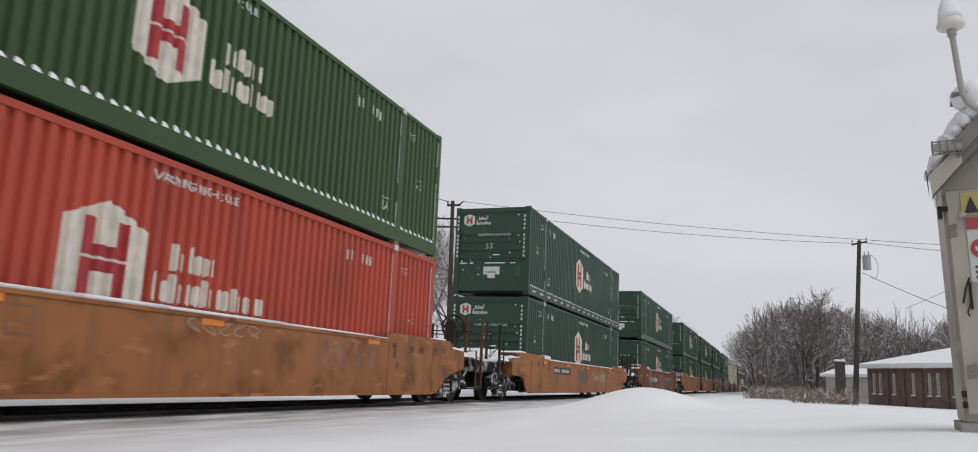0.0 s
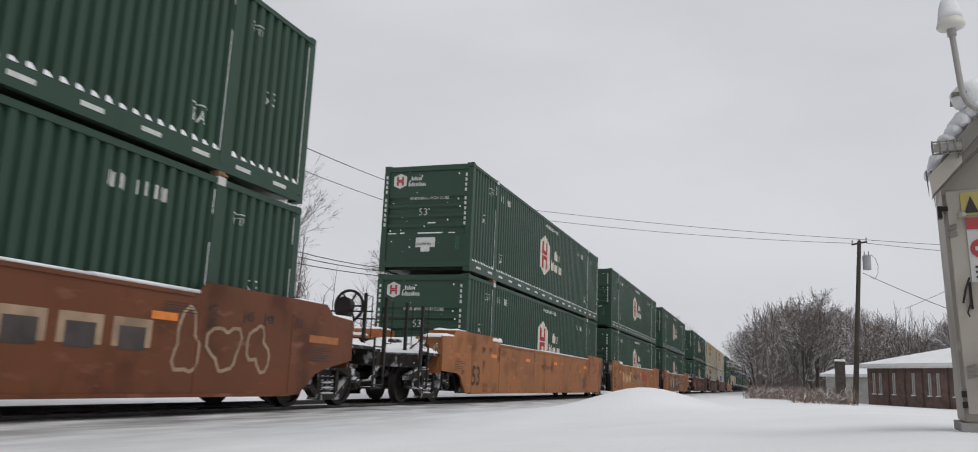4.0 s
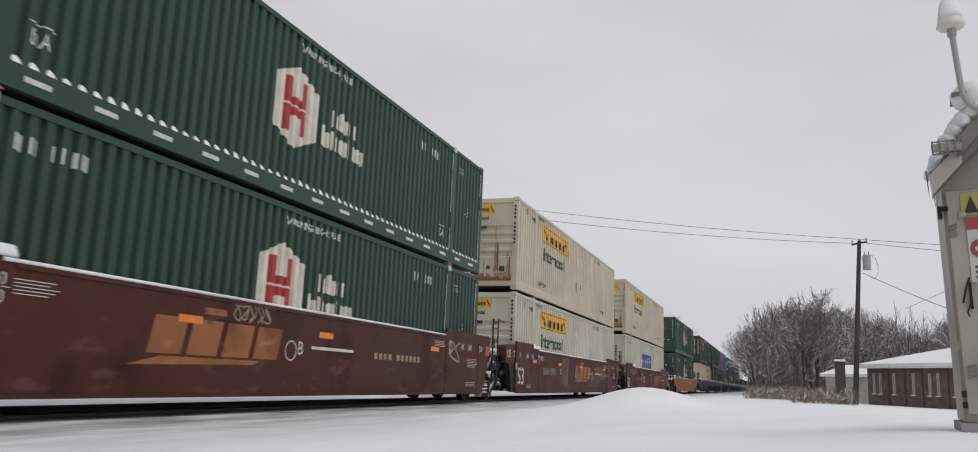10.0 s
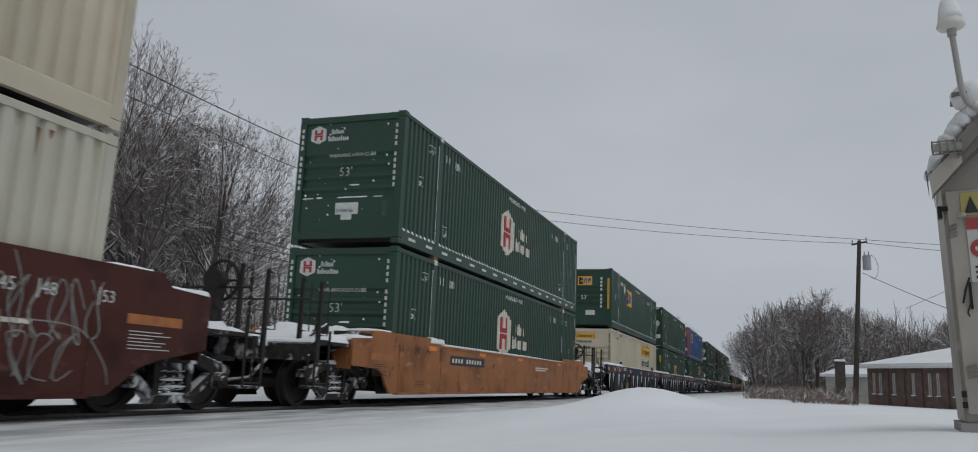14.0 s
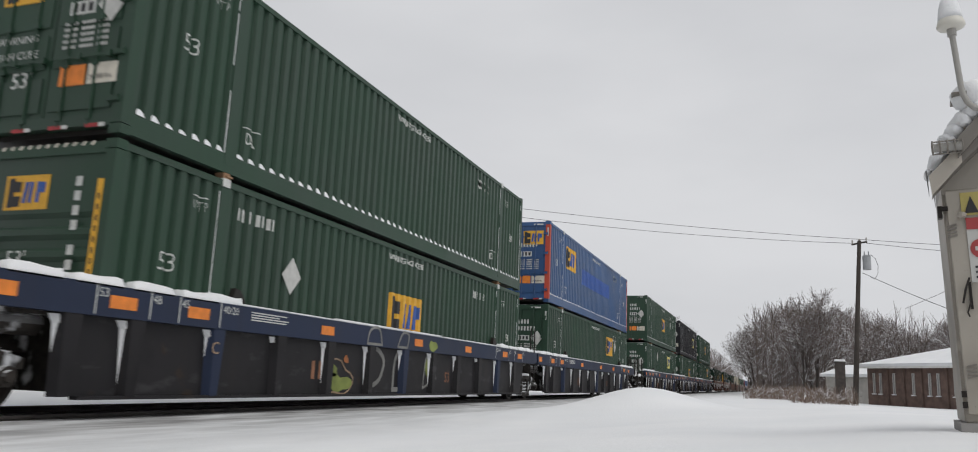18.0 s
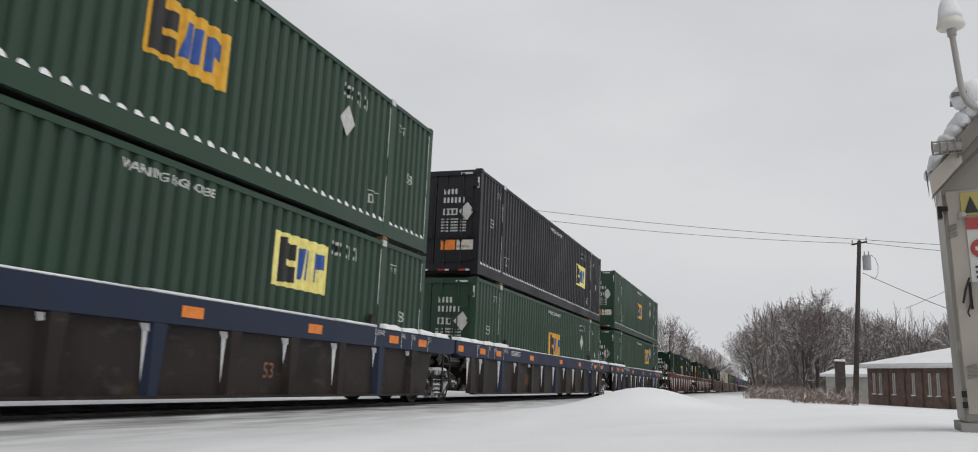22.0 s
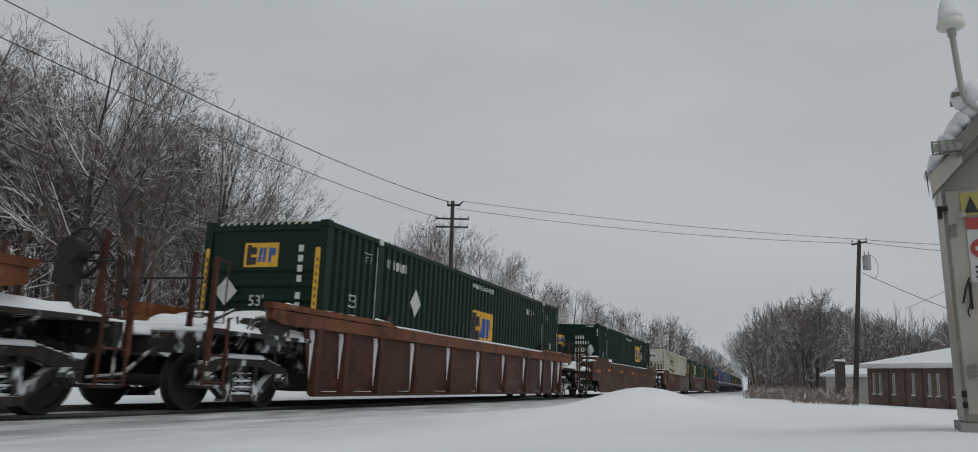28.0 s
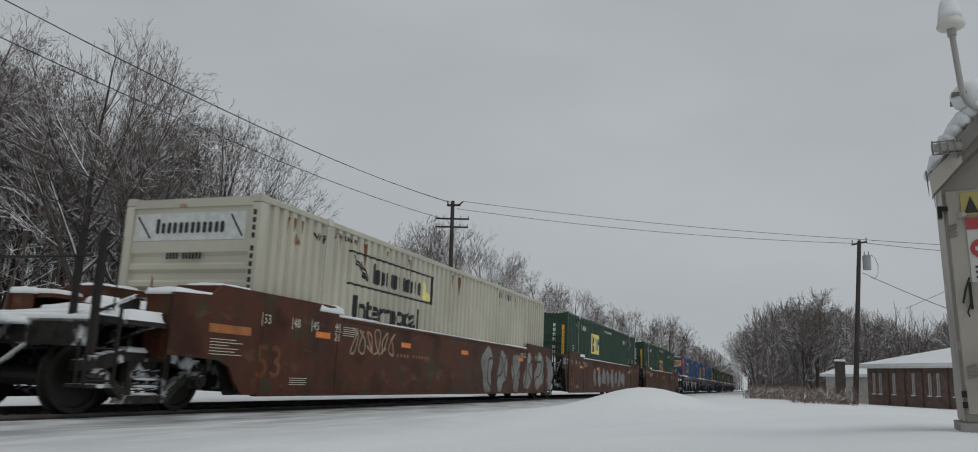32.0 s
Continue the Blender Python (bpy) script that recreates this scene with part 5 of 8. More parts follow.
def edged(outlines, w):
    return [s for o in outlines for s in shape_stroke(list(o) + [o[0]], w)]


def curved(pts, n=4):
    """A smooth line through the points."""
    p = [pts[0]] + list(pts) + [pts[-1]]
    out = []
    for a, b, c, d in zip(p, p[1:], p[2:], p[3:]):
        for k in range(n):
            f = k / n
            out.append(tuple(0.5 * (2 * b[i] + (c[i] - a[i]) * f + (2 * a[i] - 5 * b[i] + 4 * c[i] - d[i]) * f * f + (3 * b[i] - a[i] - 3 * c[i] + d[i]) * f ** 3) for i in (0, 1)))
    return out + [tuple(pts[-1])]


def scrawl(y0, y1, z0, z1, n, w, seed):
    """Looping sprayed strokes that cannot be read."""
    r = random.Random(seed)
    out = []
    step = (y1 - y0) / n
    for i in range(n):
        a = y0 + step * i
        pts = [(a + step * (0.5 + 0.45 * math.sin(k * 1.9 + i * 2.3 + seed)), z0 + (z1 - z0) * (0.5 + 0.48 * math.cos(k * 1.3 + i + r.uniform(-0.5, 0.5)))) for k in range(6)]
        out += shape_stroke(curved(pts), w)
    return out


def art(car, y, key, shapes, material, depth, name="sprayed_shape"):
    """Sprayed work on a car side; depth stacks the coats."""
    plate_mark(car, y, ("art",) + key, shapes, material, name, 0.003 + 0.0012 * depth)


def on_plate(shapes, proud=0.006):
    bm = decal_bm(shapes)
    for v in bm.verts:
        v.co.x = SIDE_X + proud
    return bm


def plate_mark(car, y, key, shapes, material, name, proud=0.006, label=""):
    ob = hang(name, decal(("plate",) + key, lambda: on_plate(shapes(), proud), material, name), car, label, pose(0, y, 0))
    if name in FINE:
        ob["kind"] = "stuff"


def lines_of(u, v, n, h, gap, lengths):
    return [s for i in range(n) for s in shape_rect(u, u + lengths[i % len(lengths)], v - i * (h + gap), v - i * (h + gap) + h)]


def smooth_unit(car, y, kind, material, front, rear, ink, rail, seed):
    for s in (1, -1):
        hang("side_sill", smooth_side_mesh(material, kind, front, rear, s), car, "", pose(0, y, 0))
        hang("top_chord", top_chord_mesh(material, kind, s), car, "", pose(0, y, 0))
        hang("bottom_flange", flange_mesh(material, s), car, "", pose(0, y, 0))
    for yy in (0.15, 2.34, CL - 2.36, CL - 0.17):
        hang("weld_seam", seam_mesh(material, 1.17 if kind == "low" else 1.42), car, "", pose(0, y + yy, 0))
    if not front:
        hang("end_casting", end_casting_mesh(material if material is BROWN_CAR else STEEL), car, "", pose(0, y, 0))
        hang("end_bracket", end_bracket_mesh(), car, "", pose(0, y, 0))
        if material is ORANGE_CAR:
            plate_mark(car, y, ("endorange",), lambda: shape_rect(-0.36, -0.14, 1.10, 1.45), FADED_ORANGE, "reflector", -0.031)
        plate_mark(car, y, ("125", ink.name), lambda: shape_words("125", 0.30, -0.97, 1.19, 0.9, 0.004) + shape_words("T", 0.27, -0.34, 1.20, 1.0, 0.003), MARK_PALE, "lettering", -0.029)
    if not rear:
        hang("end_casting", rear_casting_mesh(material if material is BROWN_CAR else STEEL), car, "", pose(0, y, 0))
        if material is BROWN_CAR:
            plate_mark(car, y, ("rearorange",), lambda: shape_poly([(CL + 0.40, 1.14), (CL + 0.69, 1.14), (CL + 0.73, 1.38), (CL + 0.44, 1.38)]), FADED_ORANGE, "reflector", -0.004)
            plate_mark(car, y, ("rearprint",), lambda: lines_of(15.3, 1.0, 6, 0.010, 0.03, (0.62, 0.5, 0.7, 0.66)) + lines_of(15.2, 0.42, 3, 0.010, 0.03, (0.7, 0.62)), MARK_PALE, "small_print")
    hang("ledge_snow", ledge_mesh(kind, front, rear, seed), car, "", pose(0, y, 0))["kind"] = "stuff"
    end_kit(car, y, False, front, CRUST, rail, seed)
    end_kit(car, y + CL, True, rear, CRUST, rail, seed + 3)
    high = 1.37 if kind == "low" else 1.67
    for on, yy, turn in ((front, 0, 0), (rear, CL, 180)):
        if on:
            m = pose(0, y + yy, 0, 0, 0, turn)
            flip = Matrix.Diagonal((-1, 1, 1, 1))
            for q in (m, m @ flip):
                hang("end_face", end_face_mesh(material, high), car, "", q)
                hang("wheel_guard", wheel_guard_mesh(), car, "", q)
                hang("hood_snow", hood_snow_mesh(high, seed % 3), car, "", q)
    for yy in (1.62, 4.9, 8.3, 13.0):
        plate_mark(car, y, ("amber", yy, kind), lambda: shape_rect(yy, yy + 0.46, 1.1, 1.20), MARK_ORANGE, "reflector")
    if material in (BROWN_CAR, OLD_CAR):
        plate_mark(car, y, ("big53", ink.name), lambda: shape_words("53", 0.70, 0.02, 0.42, 1.0, 0.006), MARK_PALE if ink is MARK else RIBBED_TOP, "lettering")
    if material is BROWN_CAR:
        plate_mark(car, y, ("yellowcard",), lambda: shape_rect(-0.11, 0.06, 0.83, 1.04) if not front else shape_rect(-0.19, -0.03, 0.83, 1.04), MARK_TAN, "inspection_plate")
    z = 1.28 if kind == "high" else 1.08
    stencils = [("53", 0.10), ("48", 0.90), ("45", 1.47), ("45", 14.82), ("48", 15.32), ("53", 16.12)]
    plate_mark(car, y, ("sizes", ink.name, kind), lambda: [r for w, a in stencils for r in shape_words(w, 0.20, a + 0.04, z - 0.06) + shape_rect(a, a + 0.018, z - 0.10, z + 0.10)]
               + [r for a in (2.22, 14.03) for r in shape_words("40", 0.19, a, z - 0.02) + shape_words("20", 0.19, a, z - 0.20) + shape_rect(a, a + 0.24, z - 0.045, z - 0.035)], ink, "lettering")
    for on, yy in ((front, -1.07), (rear, CL + 0.35)):
        if on:
            plate_mark(car, y, ("endplate", yy, kind), lambda: shape_rect(yy, yy + 0.93, z - 0.27, z - 0.15), FADED_ORANGE, "reflector")
            plate_mark(car, y, ("endprint", yy, kind, ink.name), lambda: lines_of(yy + 0.05, z - 0.36, 6, 0.011, 0.03, (0.55, 0.7, 0.4, 0.62)), ink, "small_print")
    plate_mark(car, y, ("print", ink.name), lambda: lines_of(2.5, 1.33, 5, 0.010, 0.026, (0.5, 0.42, 0.55)) + lines_of(13.2, 1.33, 4, 0.010, 0.026, (0.6, 0.5, 0.62)) + lines_of(0.95, 0.42, 4, 0.009, 0.024, (0.5, 0.46)), ink, "small_print")


@functools.lru_cache(None)
def guide_mesh():
    """Black folded bracket that centres a container."""
    bm = bmesh.new()
    slab(bm, [(-0.16, 0.0), (0.14, 0.0), (0.14, 0.10), (0.02, 0.24), (-0.10, 0.26), (-0.16, 0.08)], SIDE_X - 0.11, SIDE_X - 0.03)
    return finish("container_guide", bm, STEEL)


def rib_unit(car, y, rust, front, rear, seed, dusty=False):
    chord, web = (RIBBED_TOP, RIBBED_CAR) if rust else (NAVY_CAR, DUSTY_CAR if dusty else DARK_CAR)
    rail = RIBBED_CAR if rust else STEEL
    for s in (1, -1):
        hang("top_chord", rib_chord_mesh(chord, rust, s), car, "", pose(0, y, 0))
        hang("side_web", rib_web_mesh(web, rust, s), car, "", pose(0, y, 0))
        for i, yy in enumerate((-0.2, 0.76, 2.09, 3.77, 5.80, 7.85, 9.95, 12.0, 13.96, 15.4, 16.3) if rust else [-0.4] + [0.55 + 1.505 * k for k in range(11)]):
            hang("rib", rib_mesh(chord if not rust and i in (2, 6, 10) else web, rust, s), car, "", pose(0, y + yy, 0))
            if s > 0:
                hang("blown_snow", rib_snow_mesh(rust, (seed + i) % 6), car, "", pose(0, y + yy, 0))
    hang("ledge_snow", ledge_mesh("rust" if rust else "rib", front, rear, seed), car, "", pose(0, y, 0))["kind"] = "stuff"
    end_kit(car, y, False, front, CRUST, rail, seed)
    end_kit(car, y + CL, True, rear, CRUST, rail, seed + 3)
    z0, z1 = (1.28, 1.42) if rust else (1.16, 1.31)
    for yy in () if rust else (-1.5, 0.05, 1.36, 4.64, 8.4, 11.4, 14.35, 15.75):
        plate_mark(car, y, ("ramber", yy, rust), lambda: shape_rect(yy, yy + (0.42 if yy > 0 else 0.35), z0, z1), MARK_ORANGE, "reflector", 0.026)
    for yy in (2.45, CL - 2.45):
        hang("container_guide", guide_mesh(), car, "", pose(0, y + yy, 1.40 if not rust else 1.45))
    if not rust:
        plate_mark(car, y, ("rsizes",), lambda: [s for a, w in ((-0.16, "53"), (0.68, "48"), (1.19, "45"), (14.9, "45"), (15.4, "48"), (16.24, "53")) for s in shape_words(w, 0.15, a + 0.04, 1.28) + shape_rect(a, a + 0.02, 1.08, 1.41)]
                   + shape_words("40/20", 0.15, 2.06, 1.28) + shape_rect(2.0, 2.02, 1.08, 1.41) + shape_words("20/40", 0.15, 13.8, 1.28) + shape_rect(13.75, 13.77, 1.08, 1.41) + lines_of(2.7, 1.34, 4, 0.018, 0.018, (0.9, 0.7, 0.95)), MARK, "lettering", 0.026)


def well_car(ys, builder, label, seed):
    """A car of one or three units; ys are where the loads begin."""
    car = empty("well_car", pose(TX, ys[0], 0), label, "railcar", "cars of the train")
    for i, y in enumerate(ys):
        off = y - ys[0]
        builder(car, off, i == 0, i == len(ys) - 1, seed + i)
        truck(car, off - 1.68 if i == 0 else off - 1.75, seed + i)
    truck(car, ys[-1] - ys[0] + CL + 1.68, seed + 2)
    return car


# ---------------------------------------------------------------- the train: where each load begins along the track, as the middle of the film sees it
LOAD = {"A": -208.71, "B": -184.93, "C": -161.14, "D": -137.08, "F": -117.52, "G": -97.87, "H": -73.95, "I": -54.43, "J": -34.82, "K": -11.00,
        "L": 12.82, "M": 32.50, "N": 52.12, "O": 75.90, "P": 95.48, "Q": 115.27, "R": 139.08, "S": 162.81, "T": 186.40, "V": 210.18, "W": 229.80,
        "X": 249.45, "Y": 273.3, "Z": 292.95, "ZA": 312.6, "ZB": 336.4, "ZC": 356.0}
Z_LOW, Z_HIGH = 0.288, 3.254
TRAIN = []


def ochre(kind, ink=FADED_DARK, material=None, rail=STEEL):
    def build(car, y, front, rear, seed):
        smooth_unit(car, y, kind, material or ORANGE_CAR, front, rear, ink, rail, seed)
    return build


def ribbed(rust, dusty=False):
    def build(car, y, front, rear, seed):
        rib_unit(car, y, rust, front, rear, seed, dusty)
    return build


CARS = [("A", ochre("low", FADED_DARK, None, DARK_RAIL), "faded orange-brown smooth-sided well car with sprayed lines"),
        ("B", ochre("low"), "rusty orange smooth-sided well car with a low sill"),
        ("C", ochre("high", MARK_DARK, TAN_CAR), "orange-brown well car covered in sprayed lettering"),
        ("DFG", ochre("high"), "three-unit articulated orange well car with dark sprayed shapes"),
        ("HIJ", ochre("high", MARK, BROWN_CAR), "three-unit articulated red-brown well car with white numbers"),
        ("K", ochre("low"), "orange smooth-sided well car with little paint wear"),
        ("LMN", ribbed(False), "three-unit articulated well car, navy chord over black ribbed sides"),
        ("OPQ", ribbed(False, True), "three-unit articulated well car, navy chord over dirty black ribs"),
        ("R", ribbed(True), "rust-brown ribbed well car with snow in its panels"),
        ("S", ribbed(True), "rust-brown ribbed well car with blown snow and chalk lines"),
        ("T", ochre("high", MARK_DARK, OLD_CAR), "faded brown smooth-sided well car with orange spray"),
        ("VWX", ochre("high", MARK_PALE, OLD_CAR), "three-unit articulated dark red-brown well car with grey graffiti"),
        (("Y", "Z", "ZA"), ribbed(False), "distant three-unit navy and black well car"),
        (("ZB", "ZC"), ribbed(False), "most distant navy and black well car")]
CAR = {}
for k, (units, builder, label) in enumerate(CARS):
    CAR[units[0]] = well_car([LOAD[u] for u in units], builder, label, k * 5)
    TRAIN.append(CAR[units[0]])


def number_plate(car, y, key, a, b, z0, z1, groups, ground=MARK_DARK, ink=MARK_PALE):
    if ground:
        plate_mark(car, y, ("plateback",) + key, lambda: shape_rect(a, b, z0, z1), ground, "number_panel", 0.004)
    n = sum(groups)
    w = (b - a - 0.3) / (n + 0.9 * (len(groups) - 1)) * 0.62
    plate_mark(car, y, ("plateno",) + key, lambda: number_bars(a + 0.12, z0 + 0.06, z1 - z0 - 0.12, groups, w * 0.6, w, w * 1.4), ink, "running_number", 0.007)


def unit(u):
    """Offset of a load from the start of its own car."""
    for units, _, _ in CARS:
        if u in units:
            return CAR[units[0]], LOAD[u] - LOAD[units[0]]


car, y = unit("A")
number_plate(car, y, ("A",), 9.6, 11.2, 0.90, 1.02, (4, 6), None, MARK_DARK)
art(car, y, ("A1",), lambda: scrawl(8.0, 9.6, 0.98, 1.18, 5, 0.02, 3), GHOST_PALE, 1)
art(car, y, ("A2",), lambda: filled(blobs(11.2, 13.4, 0.5, 1.1, 4, 5)), GHOST_BROWN, 0)
art(car, y, ("A3",), lambda: [r for q in ((5.42, 5.45, 0.78, 1.10), (5.75, 5.78, 0.78, 1.10), (5.45, 5.75, 0.78, 0.81), (5.45, 5.75, 1.07, 1.10)) for r in shape_rect(*q)], GHOST_BROWN, 0, "plate_outline")
car, y = unit("B")
number_plate(car, y, ("B",), 2.92, 5.46, 0.80, 1.04, (4, 6))
art(car, y, ("B1",), lambda: filled(blobs(6.6, 8.5, 0.42, 1.16, 4, 8)), GHOST_TEAL, 0)
art(car, y, ("B2",), lambda: filled(blobs(9.4, 10.8, 0.6, 1.0, 3, 9)), GHOST_PALE, 0)
art(car, y, ("B3",), lambda: scrawl(6.6, 8.5, 0.45, 1.1, 5, 0.05, 9), GHOST_BROWN, 1)
art(car, y, ("B4",), lambda: filled(blobs(11.0, 12.2, 0.4, 1.1, 2, 19)), GHOST_PALE, 0)
art(car, y, ("B5",), lambda: scrawl(13.2, 14.4, 0.85, 1.1, 4, 0.035, 21), GHOST_PALE, 1)
car, y = unit("C")
number_plate(car, y, ("C",), 3.56, 6.5, 0.70, 1.10, (3, 6))
art(car, y, ("C1",), lambda: filled([blob(2.62, 0.92, 0.50, 0.42, 2, 18, 0.05), blob(3.34, 0.98, 0.42, 0.38, 3, 18, 0.05), blob(2.92, 1.24, 0.50, 0.42, 4, 18, 0.06)]) + shape_poly([(2.72, 0.76), (3.34, 0.78), (3.16, 0.30), (2.98, 0.30)]), GHOST_PALE, 0)
art(car, y, ("C2",), lambda: edged([blob(2.62, 0.92, 0.50, 0.42, 2, 18, 0.05), blob(3.34, 0.98, 0.42, 0.38, 3, 18, 0.05), blob(2.92, 1.24, 0.50, 0.42, 4, 18, 0.06)], 0.02) + [r for k in range(4) for r in shape_stroke([(2.76 + k * 0.14, 0.77), (3.0 + k * 0.05, 0.30)], 0.018)] + [r for k in range(4) for r in shape_stroke([(3.30 - k * 0.14, 0.77), (3.14 - k * 0.05, 0.32)], 0.018)], GHOST_DARK, 1)
art(car, y, ("C3",), lambda: filled(blobs(5.1, 6.7, 0.28, 0.72, 4, 12)), GHOST_BROWN, 0)
art(car, y, ("C4",), lambda: edged(blobs(6.85, 10.0, 0.3, 1.42, 4, 14, 0.45), 0.05) + scrawl(7.0, 10.0, 0.35, 1.3, 4, 0.03, 2), GHOST_PALE, 1)
art(car, y, ("C5",), lambda: scrawl(1.85, 2.65, 0.21, 0.48, 5, 0.022, 4) + scrawl(3.55, 4.75, 0.27, 0.54, 8, 0.02, 5), GHOST_PALE, 1)
art(car, y, ("C6",), lambda: shape_bars(10.9, 0.74, (0.62, 0.62, 0.62), 0.34, 0.14), GHOST_PALE, 0, "trade_name")
art(car, y, ("C7",), lambda: [r for k in range(3) for r in shape_rect(11.0 + k * 0.76, 11.42 + k * 0.76, 0.70, 0.98)], GHOST_DARK, 1, "trade_name")
art(car, y, ("C8",), lambda: edged(blobs(13.3, 15.6, 0.35, 1.3, 3, 16, 0.4), 0.05), GHOST_PALE, 1)
car, y = unit("D")
art(car, y, ("D1",), lambda: edged([blob(14.1, 0.86, 0.16, 0.16, 1, 16, 0.0)], 0.02) + shape_stroke([(13.45, 0.62), (13.95, 0.48), (14.0, 0.60)], 0.014) + shape_stroke([(14.3, 0.58), (15.05, 0.68), (14.75, 0.55)], 0.014), GHOST_BROWN, 0, "lettering")
art(car, y, ("D2",), lambda: lines_of(15.06, 1.16, 8, 0.012, 0.038, (0.5, 0.55, 0.3, 0.52)) + lines_of(14.6, 0.41, 3, 0.010, 0.028, (0.65, 0.6)), GHOST_BROWN, 0, "small_print")
number_plate(car, y, ("D",), 6.0, 7.6, 1.28, 1.40, (6, 1), None, GHOST_DARK)
art(car, y, ("D3",), lambda: scrawl(12.8, 13.6, 0.3, 0.7, 3, 0.03, 4), GHOST_DARK, 0)
art(car, y, ("D4",), lambda: shape_words("MT. 117,900 PER UNIT", 0.2, 6.7, 0.92, 0.8), GHOST_DARK, 0, "lettering")
car, y = unit("F")
art(car, y, ("F1",), lambda: shape_bars(9.2, 0.76, (0.5, 0.5, 0.5), 0.36, 0.13), MARK_RED, 0, "trade_name")
art(car, y, ("F2",), lambda: filled(blobs(2.6, 5.2, 0.55, 1.2, 6, 23)), MARK_TAN, 0)
art(car, y, ("F3",), lambda: scrawl(5.4, 9.0, 0.6, 1.15, 6, 0.05, 7), GHOST_PALE, 0)
art(car, y, ("F4",), lambda: filled(blobs(6.0, 8.2, 0.8, 1.2, 5, 27)), GHOST_DARK, 1)
car, y = unit("G")
# one broad dark piece: leaning letter-like masses with pale edges and tan hearts
dark = [curved([(2.69, 0.22), (2.80, 0.62), (2.96, 1.10), (3.25, 1.36), (3.72, 1.47), (4.2, 1.45), (4.62, 1.36), (4.75, 1.15), (4.62, 0.95), (4.92, 0.90), (4.78, 0.62), (4.42, 0.24), (3.9, 0.40), (3.3, 0.26)]),
        curved([(4.70, 0.30), (4.92, 0.70), (5.10, 1.05), (5.55, 1.30), (6.05, 1.42), (6.45, 1.30), (6.50, 1.05), (6.35, 0.55), (6.10, 0.22), (5.54, 0.21), (5.2, 0.32)]),
        curved([(6.30, 0.24), (6.48, 0.75), (6.70, 1.25), (7.20, 1.44), (7.75, 1.40), (7.95, 1.02), (7.80, 0.55), (7.60, 0.27), (6.95, 0.30)]),
        curved([(7.70, 0.28), (7.86, 0.70), (8.00, 1.30), (8.45, 1.44), (8.70, 1.10), (8.62, 0.62), (8.50, 0.30)]),
        curved([(8.62, 0.30), (8.72, 0.80), (8.95, 1.40), (9.60, 1.42), (10.05, 1.22), (9.85, 0.78), (9.37, 0.33)])]
inner = [curved(q) for q in ([(3.72, 0.53), (3.62, 0.85), (3.74, 1.22), (4.10, 1.30), (4.28, 1.10), (4.30, 0.70), (4.15, 0.42), (3.72, 0.53)], [(5.26, 0.72), (5.45, 1.05), (5.95, 1.16), (6.10, 0.85), (5.98, 0.49), (5.51, 0.41), (5.26, 0.72)],
                             [(7.20, 0.78), (7.36, 1.12), (7.66, 1.16), (7.66, 0.72), (7.45, 0.56), (7.20, 0.78)], [(8.18, 0.70), (8.28, 1.05), (8.42, 0.98), (8.38, 0.62), (8.18, 0.70)], [(9.15, 0.85), (9.35, 1.15), (9.62, 1.05), (9.40, 0.70), (9.15, 0.85)])]
art(car, y, ("G0",), lambda: filled([blob(3.1, 0.95, 1.5, 1.0, 5, 20, 0.3), blob(9.2, 0.75, 2.6, 0.9, 6, 20, 0.25), blob(6.4, 1.2, 2.0, 0.4, 8, 20, 0.3)]), GHOST_BROWN, 0)
art(car, y, ("G1",), lambda: filled(dark), GHOST_DARK, 1)
art(car, y, ("G3",), lambda: filled(inner), MARK_TAN, 2)
art(car, y, ("G2",), lambda: edged(dark, 0.018) + edged(inner, 0.014) + shape_stroke(curved([(4.1, 0.86), (4.6, 0.95), (4.95, 0.88)]), 0.02), GHOST_PALE, 3)
art(car, y, ("G3b",), lambda: scrawl(1.47, 2.0, 0.72, 0.93, 4, 0.018, 61) + scrawl(1.94, 2.5, 0.96, 1.12, 6, 0.022, 62) + scrawl(2.2, 2.6, 1.3, 1.46, 4, 0.02, 63) + scrawl(1.9, 2.4, 0.25, 0.38, 5, 0.016, 64) + scrawl(-0.1, 0.6, 1.05, 1.6, 4, 0.04, 65), FADED_DARK, 0, "sprayed_line")
number_plate(car, y, ("G",), 10.57, 13.64, 0.74, 1.12, (4, 6), GHOST_DARK, GHOST_PALE)
art(car, y, ("G4",), lambda: filled([blob(14.7, 0.75, 0.4, 1.1, 41), blob(15.4, 0.7, 0.35, 1.1, 42)]), GHOST_DARK, 0)
art(car, y, ("G5",), lambda: scrawl(10.6, 12.8, 1.15, 1.36, 8, 0.022, 6), GHOST_DARK, 0)
art(car, y, ("G6",), lambda: scrawl(15.9, 16.7, 0.95, 1.25, 3, 0.03, 13), GHOST_PALE, 3)
